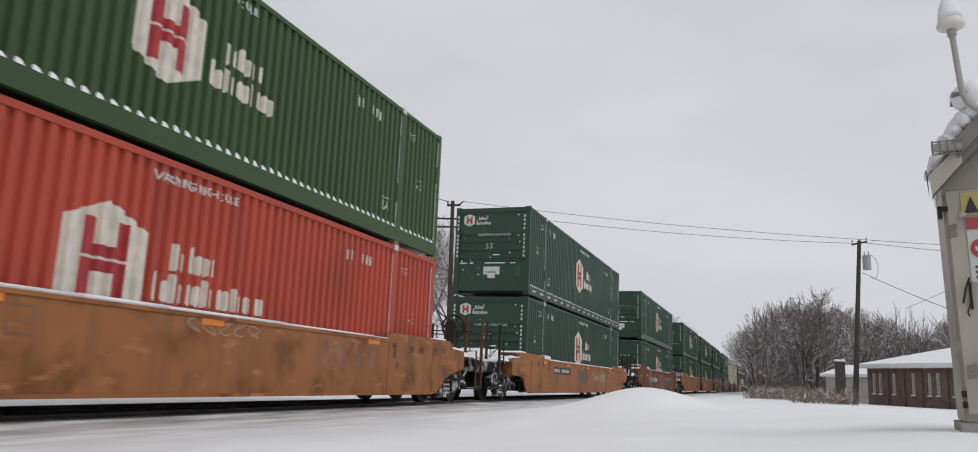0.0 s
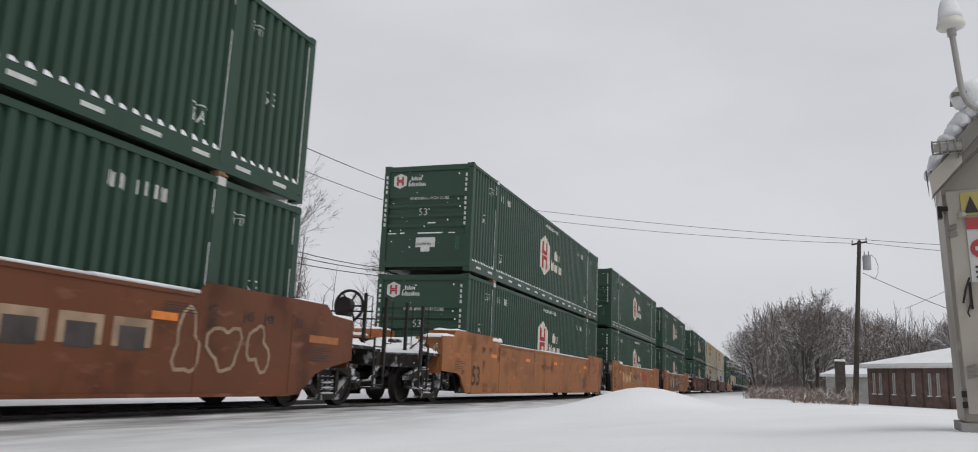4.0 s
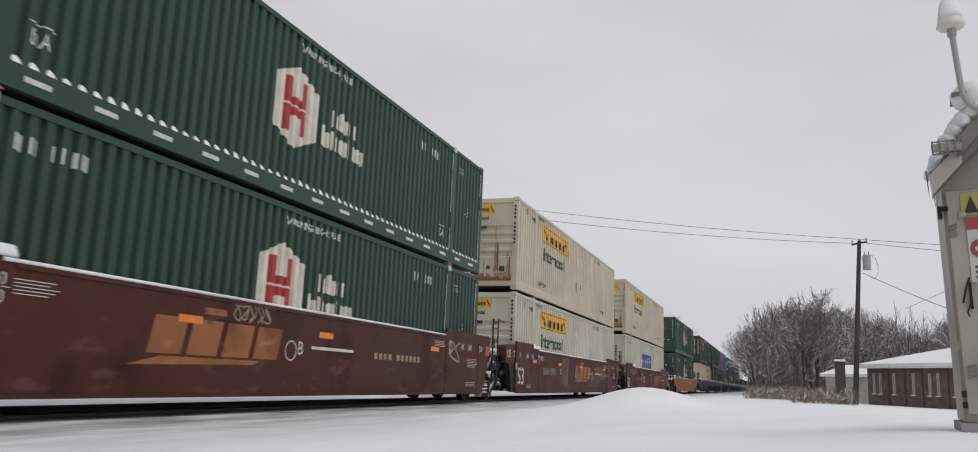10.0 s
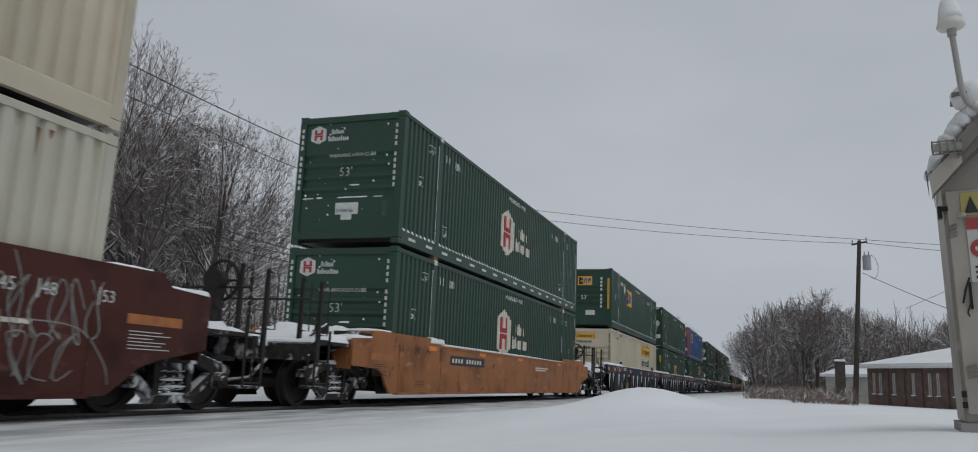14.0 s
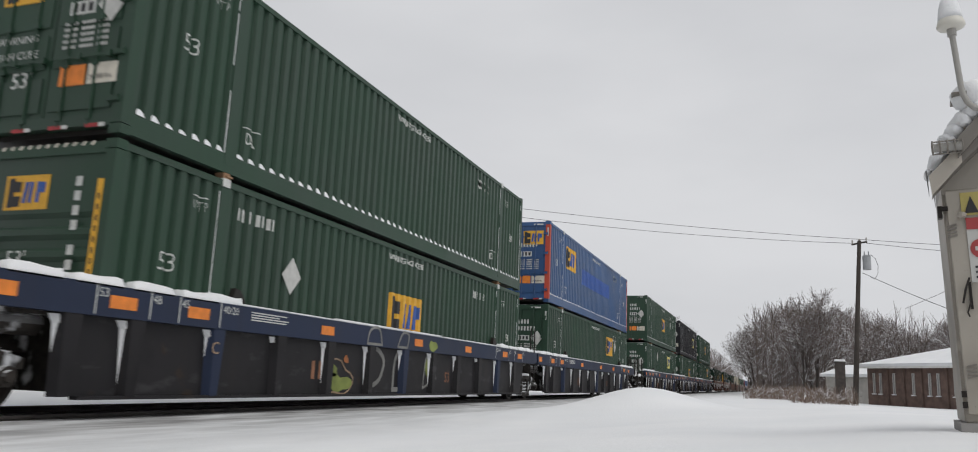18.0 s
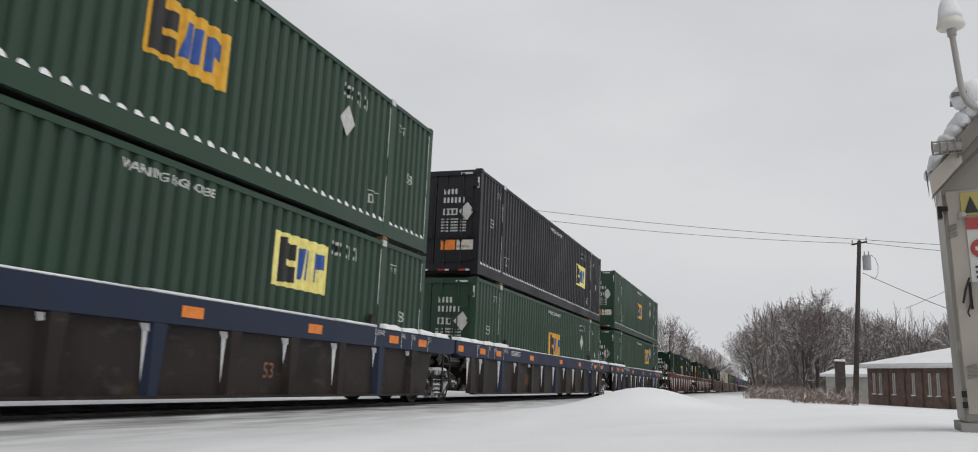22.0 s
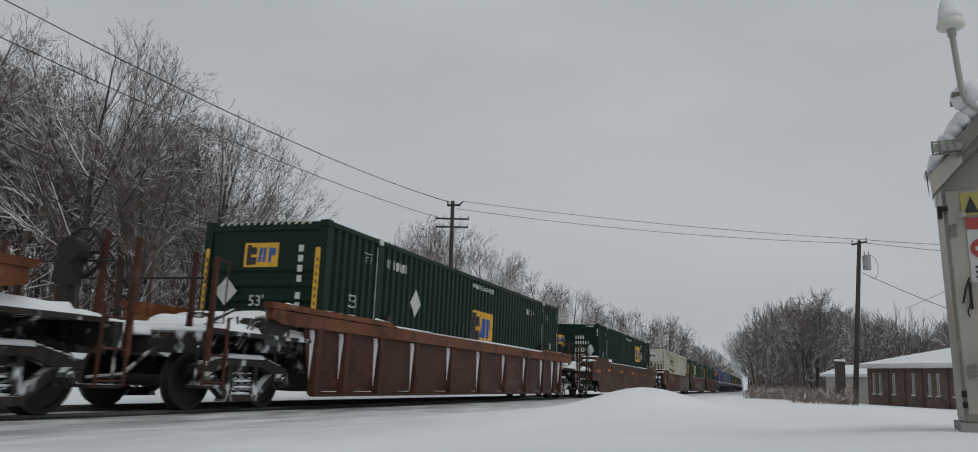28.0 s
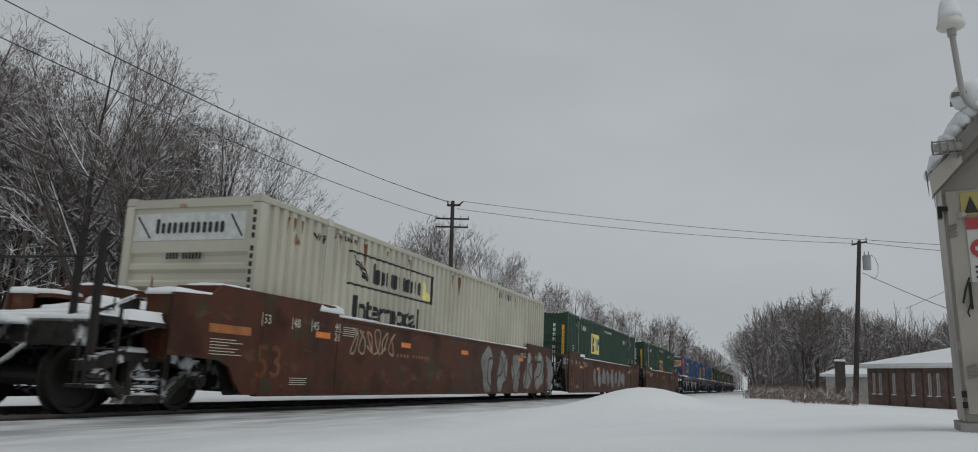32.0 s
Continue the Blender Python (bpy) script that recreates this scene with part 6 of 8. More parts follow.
for u, logo, num in (("H", 4.1, 10.2), ("I", 7.2, 12.2), ("J", 9.9, 2.8)):
    car, y = unit(u)
    art(car, y, ("bn1", logo), lambda: shape_poly([(logo, 0.54), (logo + 2.45, 0.60), (logo + 2.6, 0.66), (logo + 0.55, 0.66)]) + shape_rect(logo + 1.3, logo + 1.75, 1.24, 1.33), ORANGE_CAR, 0, "emblem")
    art(car, y, ("bn2", logo), lambda: [r for k in range(4) for r in shape_poly([(logo + 0.30 + k * 0.71, 0.69), (logo + 0.90 + k * 0.71, 0.69), (logo + 1.0 + k * 0.71, 1.16), (logo + 0.40 + k * 0.71, 1.16)])], ORANGE_CAR, 0, "trade_name")
    number_plate(car, y, ("bn", u), num, num + 2.5, 0.76, 1.0, (4, 6), None, GHOST_PALE)
    art(car, y, ("bn3", logo), lambda: lines_of(logo + 4.0, 0.9, 1, 0.05, 0.03, (1.4,)) + edged([blob(logo + 3.4, 0.85, 0.3, 0.3, 1, 16, 0.0)], 0.02), MARK_PALE, 0, "small_print")
for u in "CDFG":
    car, y = unit(u)
    plate_mark(car, y, ("dark53",), lambda: shape_words("53", 0.68, 0.16, 0.37, 0.95, 0.012), FADED_DARK, "lettering")
car, y = unit("I")
art(car, y, ("I0",), lambda: shape_words("LD LMT 118,500 PER UNIT", 0.11, 9.75, 0.86, 0.72), MARK_PALE, 0, "lettering")
art(car, y, ("I4",), lambda: scrawl(8.6, 10.2, 1.0, 1.2, 9, 0.010, 31) + scrawl(9.0, 12.6, 0.38, 0.72, 14, 0.012, 33) + scrawl(11.4, 13.4, 0.95, 1.3, 10, 0.011, 35), GHOST_PALE, 1, "sprayed_line")
art(car, y, ("I1",), lambda: shape_words("DASK MEME", 0.36, 2.85, 0.74, 0.88, -0.008), MARK, 1, "lettering")
art(car, y, ("I1b",), lambda: shape_words("C", 0.30, 5.15, 0.80), MARK_PALE, 1, "lettering")
art(car, y, ("I2",), lambda: scrawl(5.4, 6.5, 0.25, 1.42, 4, 0.03, 8), GHOST_PALE, 1)
art(car, y, ("I3",), lambda: scrawl(11.0, 13.5, 0.7, 1.2, 6, 0.03, 18), GHOST_PALE, 1)
car, y = unit("J")
art(car, y, ("J1",), lambda: shape_words("DASK", 0.26, 5.55, 0.90, 0.95) + shape_words("MEME", 0.26, 5.60, 0.66, 0.95), MARK, 1, "lettering")
art(car, y, ("J1b",), lambda: shape_words("A", 0.30, 9.0, 0.80), MARK_PALE, 1, "lettering")
art(car, y, ("J2",), lambda: scrawl(9.4, 10.5, 1.2, 1.46, 5, 0.03, 6) + scrawl(14.5, 16.2, 0.75, 1.45, 7, 0.020, 9) + scrawl(14.4, 15.9, 0.32, 0.85, 5, 0.016, 14) + shape_stroke(curved([(15.0, 1.62), (15.15, 1.2), (15.1, 0.6), (15.3, 0.3)]), 0.018) + shape_stroke(curved([(15.2, 0.95), (15.9, 0.9), (16.3, 0.55), (16.4, 0.3)]), 0.016), GHOST_GREY, 1)
car, y = unit("H")
art(car, y, ("H0",), lambda: shape_words("B", 0.30, 7.68, 0.80), MARK_PALE, 1, "lettering")
art(car, y, ("H1",), lambda: scrawl(6.0, 6.9, 1.2, 1.45, 5, 0.025, 5), GHOST_PALE, 1)
art(car, y, ("H2",), lambda: scrawl(14.0, 14.8, 0.9, 1.4, 1, 0.05, 2), GHOST_PALE, 1)
car, y = unit("K")
number_plate(car, y, ("K",), 2.9, 5.3, 0.82, 1.04, (4, 6))
art(car, y, ("K1",), lambda: lines_of(10.2, 0.92, 2, 0.04, 0.03, (1.5, 1.2)), MARK_PALE, 0, "small_print")
car, y = unit("T")
number_plate(car, y, ("T",), 3.4, 6.0, 0.80, 1.10, (4, 6), None, FADED_DARK)
art(car, y, ("T1",), lambda: filled([blob(9.8, 0.80, 2.1, 0.85, 52, 22, 0.18)]), TAN_CAR, 0, "sprayed_field")
art(car, y, ("T2",), lambda: shape_bars(9.15, 0.66, (0.36, 0.36, 0.36), 0.40, 0.14), OLD_CAR, 1, "trade_name")
art(car, y, ("T3",), lambda: filled(blobs(8.8, 11.0, 0.2, 0.66, 5, 51)), GHOST_PLUM, 1)
art(car, y, ("T4",), lambda: filled(blobs(10.9, 15.9, 0.18, 0.9, 9, 53, 0.4) + blobs(12.2, 15.9, 0.7, 1.4, 7, 54, 0.4)), GHOST_OLIVE, 0)
art(car, y, ("T5",), lambda: filled(blobs(10.7, 14.6, 0.25, 1.45, 5, 57, 0.5)), GHOST_PLUM, 1)
art(car, y, ("T6",), lambda: filled(blobs(11.0, 15.6, 0.2, 0.75, 13, 58, 0.45) + blobs(11.4, 15.8, 0.85, 1.4, 12, 59, 0.4)), OLD_CAR, 2)
art(car, y, ("T6b",), lambda: filled(blobs(11.8, 15.2, 0.35, 0.6, 16, 60, 0.4) + blobs(12.0, 14.4, 1.0, 1.2, 9, 62, 0.4)), GHOST_OLIVE, 3)
art(car, y, ("T7",), lambda: edged(blobs(10.7, 14.6, 0.25, 1.45, 5, 57, 0.5), 0.014) + shape_rect(12.5, 12.9, 0.62, 0.76) + shape_stroke([(12.0, 1.35), (12.9, 1.28), (12.9, 0.8)], 0.015), GHOST_BROWN, 4)
art(car, y, ("T8",), lambda: scrawl(14.3, 15.2, 1.1, 1.4, 5, 0.02, 4) + shape_poly([(12.55, 0.75), (13.0, 0.72), (13.0, 0.64), (12.6, 0.62)]), MARK_DARK, 5, "sprayed_line")
car, y = unit("V")
art(car, y, ("V1",), lambda: filled(blobs(9.6, 17.3, 0.1, 1.5, 6, 61, 0.3)), GHOST_GREY, 0)
art(car, y, ("V2",), lambda: edged(blobs(10.2, 16.8, 0.25, 1.35, 5, 62, 0.35), 0.06), GHOST_DARK, 1)
art(car, y, ("V3",), lambda: scrawl(2.8, 4.6, 0.9, 1.35, 6, 0.04, 7), GHOST_PALE, 0)
number_plate(car, y, ("V",), 4.6, 6.6, 0.84, 1.02, (4, 6), None, GHOST_BROWN)
car, y = unit("W")
art(car, y, ("W1",), lambda: filled(blobs(4.0, 12.0, 0.3, 1.3, 8, 66, 0.3)), GHOST_GREY, 0)
car, y = unit("L")
plate_mark(car, y, ("L1",), lambda: number_bars(2.29, 0.34, 0.28, (4,), 0.08, 0.14) + number_bars(3.61, 0.34, 0.28, (6,), 0.08, 0.13) + shape_words("A", 0.24, 1.92, 0.72), GHOST_PALE, "running_number", -0.094)
for u in "LMNOPQ":
    car, y = unit(u)
    plate_mark(car, y, ("web53",), lambda: shape_words("53", 0.33, 10.42, 0.42, 0.9, 0.004), GHOST_BROWN, "lettering", -0.094)
    plate_mark(car, y, ("webno",), lambda: number_bars(4.62, 0.42, 0.30, (2,), 0.12, 0.10), GHOST_BROWN, "running_number", -0.094)
car, y = unit("M")
# looping pale and green letters across the ribs
loops = [curved([(6.6, 0.30), (6.55, 0.80), (6.9, 1.02), (7.25, 0.80), (7.1, 0.45), (6.75, 0.30)]), curved([(7.7, 0.25), (7.75, 0.85), (8.1, 1.04), (8.35, 0.70), (8.0, 0.55), (8.3, 0.25)])]
plate_mark(car, y, ("M1",), lambda: edged(loops, 0.09), GHOST_GREY, "sprayed_shape", -0.094)
plate_mark(car, y, ("M2",), lambda: edged([curved([(9.2, 0.28), (9.3, 0.92), (9.7, 0.98), (9.9, 0.5)])], 0.05), GHOST_GREY, "sprayed_shape", -0.093)
plate_mark(car, y, ("M3",), lambda: filled([blob(5.55, 0.36, 0.75, 0.34, 7, 18, 0.35), blob(5.3, 0.58, 0.35, 0.2, 17), blob(9.55, 0.72, 0.5, 0.5, 8)]), GHOST_LIME, "sprayed_shape", -0.0945)
plate_mark(car, y, ("M4",), lambda: edged([blob(5.5, 0.45, 0.95, 0.6, 9)], 0.03), GHOST_PALE, "sprayed_shape", -0.092)
plate_mark(car, y, ("M5",), lambda: filled([blob(5.75, 0.78, 0.16, 0.14, 11)]), FADED_ORANGE, "sprayed_shape", -0.091)
plate_mark(car, y, ("M6",), lambda: edged([curved([(6.3, 1.10), (6.4, 1.36), (6.75, 1.40), (6.9, 1.10)]), curved([(7.6, 1.10), (7.8, 1.38), (8.1, 1.36), (8.05, 1.10)])], 0.05), GHOST_GREY, "sprayed_shape", 0.025)
plate_mark(car, y, ("M7",), lambda: filled([blob(9.4, 1.2, 0.42, 0.26, 4)]), GHOST_LIME, "sprayed_shape", 0.0252)
plate_mark(car, y, ("M8",), lambda: shape_words("C", 0.24, 1.90, 0.72), GHOST_PALE, "lettering", 0.016)
car, y = unit("S")
plate_mark(car, y, ("S1",), lambda: edged([blob(10.95, 0.72, 1.35, 0.62, 3, 30, 0.28), blob(10.75, 0.72, 0.26, 0.22, 8), blob(11.3, 0.78, 0.24, 0.30, 9)], 0.009) + scrawl(10.5, 11.6, 0.38, 0.55, 3, 0.008, 5), GHOST_GREY, "sprayed_line", -0.094)
plate_mark(car, y, ("S2",), lambda: number_bars(11.4, 1.30, 0.10, (4, 6), 0.03, 0.045), FADED_DARK, "running_number", 0.026)


def emp(doors, at=7.38, field=None, high=1.15, dia=(12.5, 1.85), second=False):
    return lambda c: emp_marks(c, doors, at, field, high, dia, MARK, second)


hub = "dark green high-cube container with a pale hexagon emblem, snow-dusted"
red = "orange-red high-cube container with a pale hexagon emblem"
leaf = "leaf-green high-cube container with a pale hexagon emblem"
hunt = "cream corrugated container with a yellow sign and rust stains"
green = "weathered green container with a yellow square sign, doors leading"
green_end = "weathered green container with a yellow sign on its closed end"


def load(unit, top, material, marks, label, doors=False, post=None, pitch=WIDE):
    y = LOAD[unit]
    TRAIN.append(container(y, Z_HIGH if top else Z_LOW, material, marks, label, doors, post, pitch))


load("A", False, RED, lambda c: hub_marks(c, True), red, pitch=CLOSE)
load("A", True, GREEN2, hub_marks, leaf, pitch=CLOSE)
for u in "BCDFGHK":
    load(u, False, GREEN, hub_marks, hub, pitch=CLOSE)
    load(u, True, GREEN, hub_marks, hub, pitch=CLOSE)
    hang("reflector_tape", slots_mesh(), TRAIN[-1])["kind"] = "stuff"
HIGHER = 1.56
load("I", False, WHITE, hunt_marks, hunt)
load("I", True, CREAM, hunt_marks, hunt)
load("J", False, WHITE, swift_marks, "off-white corrugated container with a worn blue trade name")
load("J", True, CREAM, lambda c: hunt_marks(c, False, False, True), hunt)
load("L", False, CREAM, lambda c: hunt_marks(c, False, True), hunt)
load("L", True, GREEN, emp(False, 4.36, None, 1.5, (3.74, 2.28)), green_end)
load("M", False, GREEN3, emp(False, 7.42, None, 1.05, (3.87, 1.75)), green_end)
load("M", True, GREEN3, emp(True, None, None, 1, None), "weathered green container without a sign on its side, doors leading", True)
load("N", False, GREEN3, emp(True, 10.55, None, HIGHER, (12.79, 2.03)), green, True)
load("N", True, BLUE, emp(True, 2.47, None, HIGHER, None, True), "blue container with red corner posts and a yellow sign, doors leading", True, RED)
for k in range(13):
    mark(TRAIN[-1], ("painted_out", k), lambda: on_side(shape_rect(5.3 + k * 0.46, 5.3 + k * 0.46 + 0.455, 1.28, 1.92)), MARK_BLUE, "painted_out_patch")
load("O", False, GREEN3, emp(True, 10.5, MARK_LEMON, HIGHER, (4.99, 2.2)), green, True)
load("O", True, GREEN3, emp(True, 7.35, None, 1.15, (12.4, 1.87)), green, True)
load("P", False, GREEN3, emp(True, 7.5, None, 1.08, (12.57, 1.87)), green, True)
load("P", True, BLACK, emp(True, 11.4, MARK_LEMON, 1.15, None), "black container with a lemon-yellow sign, doors leading", True)
load("Q", False, GREEN3, emp(True, 10.41, None, HIGHER, (12.55, 2.2)), green, True)
load("Q", True, GREEN3, emp(True, 7.36, None, 1.15, (12.48, 1.84)), green, True)
load("R", False, GREEN4, emp(True, 7.36, None, 1.15, (12.57, 1.82)), green, True)
load("S", False, GREEN4, emp(False, 7.36, None, 1.15, (3.82, 1.8)), green_end)
load("T", False, GREEN4, emp(True, 10.41, None, HIGHER, (12.56, 1.87)), green, True)
load("V", False, WHITE, lambda c: hunt_marks(c, True), "old off-white container with a black-edged sign and rust streaks")
load("W", False, GREEN3, emp(False, 4.45, MARK_LEMON, 1.5, None), green_end)
load("X", False, GREEN3, emp(False, 7.4, None, 1.15, None), green_end)
load("Y", False, BLUE, emp(True, 2.47, None, HIGHER, None, True), "blue container with red corner posts, far off", True, RED)
load("Z", False, BLUE, emp(False, 2.4, None, HIGHER, None), "blue container with a yellow sign, far off")
load("ZA", False, GREEN3, emp(False), green_end)
load("ZB", False, GREEN3, emp(False), green_end)
load("ZC", False, BLACK, emp(False), "black container, the last one in sight")


# ---------------------------------------------------------------- ground and track
def smoothstep(a, b, v):
    k = min(1.0, max(0.0, (v - a) / (b - a)))
    return k * k * (3 - 2 * k)


def ground_height(x, y):
    z = -0.15
    z += 0.19 * smoothstep(-7.2, -3.0, x) + 0.24 * smoothstep(-3.0, 0.2, x) * (1 - smoothstep(9.0, 34.0, y)) - 0.10 * smoothstep(20, 50, y) * smoothstep(-6, -2, x)
    z += 0.10 * smoothstep(-0.2, 1.0, x) * (1 - smoothstep(5, 22, y)) * smoothstep(-4.0, 1.5, y)
    z += 0.36 * math.exp(-(((x + 1.75) / 0.92) ** 2) - ((y - 11.6) / 1.6) ** 2)
    z += 0.10 * math.exp(-(((x + 2.9) / 1.3) ** 2) - ((y - 10.4) / 1.7) ** 2)
    z += 0.05 * smoothstep(12.0, 15.0, -x) + 0.055 * smoothstep(-7.78, -7.50, x) * (1 - smoothstep(-6.2, -3.8, x))
    far = smoothstep(12.6, 17, -x)
    z += far * 0.25 + 2.2 * smoothstep(19, 34, -x)
    n = noise.noise(Vector((x * 0.35, y * 0.35, 0))) * 0.022 + noise.noise(Vector((x * 1.1, y * 1.1, 4))) * 0.007
    clear = 1 - smoothstep(-11.2, -10.4, x) * (1 - smoothstep(-7.1, -6.4, x)) if -11.2 < x < -6.4 else 1
    return z + n * clear


def graded(lo, hi, fine_lo, fine_hi, step, grow=1.22):
    out = list(np.arange(fine_lo, fine_hi + step / 2, step))
    s = step
    while out[-1] < hi:
        s *= grow
        out.append(out[-1] + s)
    s = step
    while out[0] > lo:
        s *= grow
        out.insert(0, out[0] - s)
    return out


gx = graded(-900, 900, -12.0, 6.0, 0.16)
gy = graded(-60, 1600, 1.0, 22.0, 0.16)
gverts = [(x, y, ground_height(x, y)) for x in gx for y in gy]
ny = len(gy)
gfaces = [(i * ny + j, (i + 1) * ny + j, (i + 1) * ny + j + 1, i * ny + j + 1) for i in range(len(gx) - 1) for j in range(ny - 1)]
gme = bpy.data.meshes.new("ground")
gme.from_pydata(gverts, [], gfaces)
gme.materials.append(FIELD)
gme.polygons.foreach_set("use_smooth", [True] * len(gme.polygons))
tagged(new("ground", gme), "deep fresh snow with a rounded drift beside the track", "snow", "", "structure")


def ballast_material():
    m, t, b = shader("snowy_ballast")
    n = noisy(t, 14, 6)
    col = mixer(t, ramp(t, n, 0.34, 0.46), (0.17, 0.16, 0.15), (0.78, 0.79, 0.80))
    t.links.new(col, b.inputs["Base Color"])
    b.inputs["Roughness"].default_value = 0.9
    bumped(t, b, n, 0.6, 0.04)
    return m


BALLAST = ballast_material()
bm = bmesh.new()
slab(bm, [(TX - 1.5, -0.3), (TX + 1.1, -0.3), (TX + 0.95, -0.165), (TX + 0.6, -0.20), (TX, -0.19), (TX - 0.6, -0.20), (TX - 1.2, -0.165)], -60, 420, "y")
solid("trackbed", bm, BALLAST, "stony ballast dusted with blown snow between the rails", "ballast", "", "structure")
for s in (-1, 1):
    bm = bmesh.new()
    x = TX + s * 0.7525
    w = [(-0.07, -0.17), (0.07, -0.17), (0.07, -0.155), (0.012, -0.13), (0.012, -0.045), (0.036, -0.035), (0.036, -0.004), (0.028, 0.0), (-0.028, 0.0), (-0.036, -0.004), (-0.036, -0.035), (-0.012, -0.045), (-0.012, -0.13), (-0.07, -0.155)]
    slab(bm, [(x + a, RAIL_Z + b + 0.002) for a, b in w], -60, 420, "y")
    solid("rail", bm, RAILSTEEL, "dark steel running rail half sunk in snow", "rail", "rails of the track", "structure")

# ---------------------------------------------------------------- trees
BARK = capped("snowy_bark", (0.055, 0.045, 0.040), 0.15, 0.55, 0.35, 3.0, 0.9)
TWIG = capped("snowy_twigs", (0.135, 0.103, 0.092), 0.2, 0.65, 0.3, 6.0, 0.75)
BARE = capped("bare_twigs", (0.148, 0.120, 0.110), 0.3, 0.8, 0.3, 1.5, 0.6)
BRUSH = capped("dry_brush", (0.15, 0.105, 0.080), 0.35, 0.85, 0.35, 3.0, 0.5)


def grow_tree(seed, height, levels, split, lean=0.25, first=0.25, up=0.35, fan=1.0):
    """Segments (a, b, ra, rb, level) of one bare tree; a small fan gives a narrow, steep crown."""
    rng = random.Random(seed)
    out = []

    def limb(p, d, length, r, level):
        n = 6 if level == 0 else 5 if level == 1 else 3 if level < 4 else 2
        pts = [p]
        q = p
        for i in range(n):
            d = (d + Vector((rng.gauss(0, 1), rng.gauss(0, 1), rng.gauss(0, 1))) * (0.035 + 0.028 * level) + Vector((0, 0, up * (0.20 if level == 1 else 0.10 if level else 0.3)))).normalized()
            q = q + d * (length / n)
            pts.append(q)
        for i in range(n):
            ra, rb = r * (1 - 0.62 * i / n), r * (1 - 0.62 * (i + 1) / n)
            out.append((pts[i], pts[i + 1], ra, rb, level))
        if level >= levels:
            return
        kids = split[min(level, len(split) - 1)]
        for k in range(kids):
            f = (first + (1 - first) * (k + rng.random()) / kids if level == 0 else rng.uniform(0.2, 1.0)) * n
            i = min(int(f), n - 1)
            at = pts[i].lerp(pts[i + 1], f - i)
            ax = (pts[i + 1] - pts[i]).normalized()
            side = ax.cross(Vector((rng.gauss(0, 1), rng.gauss(0, 1), rng.gauss(0, 1)))).normalized()
            angle = (rng.uniform(0.55, 1.0) if level == 0 else rng.uniform(0.35, 0.80)) * fan
            nd = (ax * math.cos(angle) + side * math.sin(angle)).normalized()
            limb(at, nd, length * (rng.uniform(0.55, 0.8) if level == 0 else rng.uniform(0.40, 0.64)) * (1.2 - 0.45 * f / n), r * (1 - 0.6 * f / n) * rng.uniform(0.45, 0.62), level + 1)
        limb(pts[-1], d, length * 0.5, r * 0.38, level + 1)

    limb(Vector((0, 0, -0.3)), Vector((rng.gauss(0, lean * 0.3), rng.gauss(0, lean * 0.3), 1)).normalized(), height * 0.55, height * 0.015, 0)
    return out


def limb_mesh(name, segs, material, thin=0.006):
    """Limbs as tapered prisms, twigs as narrow blades."""
    verts, faces = [], []
    for k, (a, b, ra, rb, level) in enumerate(segs):
        n = 7 if level == 0 else 5 if level == 1 else 3 if level == 2 else 2
        ra, rb = max(ra, thin), max(rb, thin)
        d = (b - a).normalized()
        u = d.cross(Vector((0, 0, 1)) if abs(d.z) < 0.9 else Vector((1, 0, 0))).normalized()
        v = d.cross(u)
        base = len(verts)
        tw = k * 2.4 if n == 2 else 0
        for p, r in ((a, ra), (b, rb)):
            for i in range(n):
                g = tw + i * math.tau / n
                q = p + u * (math.cos(g) * r) + v * (math.sin(g) * r)
                verts.append((q.x, q.y, q.z))
        for i in range(n if n > 2 else 1):
            j = (i + 1) % n
            faces.append((base + i, base + j, base + n + j, base + n + i))
    me = bpy.data.meshes.new(name)
    me.from_pydata(verts, [], faces)
    me.materials.append(material)
    return me


def limb_snow_mesh(segs, seed, share=0.40, top=3):
    """Ridges of snow lying along the limbs that are not too steep."""
    rng = random.Random(seed)
    verts, faces = [], []
    for a, b, ra, rb, level in segs:
        d = (b - a).normalized()
        if level == 0 or level > top or abs(d.z) > 0.8 or (b - a).length > 2.2 or rng.random() > share:
            continue
        h = (0.034 if level < 3 else 0.020) * rng.uniform(0.6, 1.3) * (1.1 - 0.6 * abs(d.z))
        u = d.cross(Vector((0, 0, 1))).normalized() * max(ra, 0.012) * 0.9
        base = len(verts)
        for p, r in ((a, ra), (b, rb)):
            z = Vector((0, 0, r * 0.2))
            for q in (p + u + z, p + Vector((0, 0, r + h)), p - u + z):
                verts.append((q.x, q.y, q.z))
        faces += [(base, base + 1, base + 4, base + 3), (base + 1, base + 2, base + 5, base + 4)]
    me = bpy.data.meshes.new("limb_snow")
    me.from_pydata(verts, [], faces)
    me.materials.append(CLINGING)
    return me


def rounded(segs, seed):
    """Drops the twigs that stray outside a rounded, uneven crown."""
    h = sorted(s[1].z for s in segs)[int(len(segs) * 0.985)]
    out = []
    for s in segs:
        q = s[1]
        n = noise.noise(q * 0.55 + Vector((seed * 9.1, 0, 0)))
        f = math.sqrt((math.hypot(q.x, q.y) / (0.43 * h)) ** 2 + ((q.z - 0.56 * h) / (0.44 * h)) ** 2)
        if s[4] < 2 or f < 1.0 + 0.26 * n:
            out.append(s)
    return out


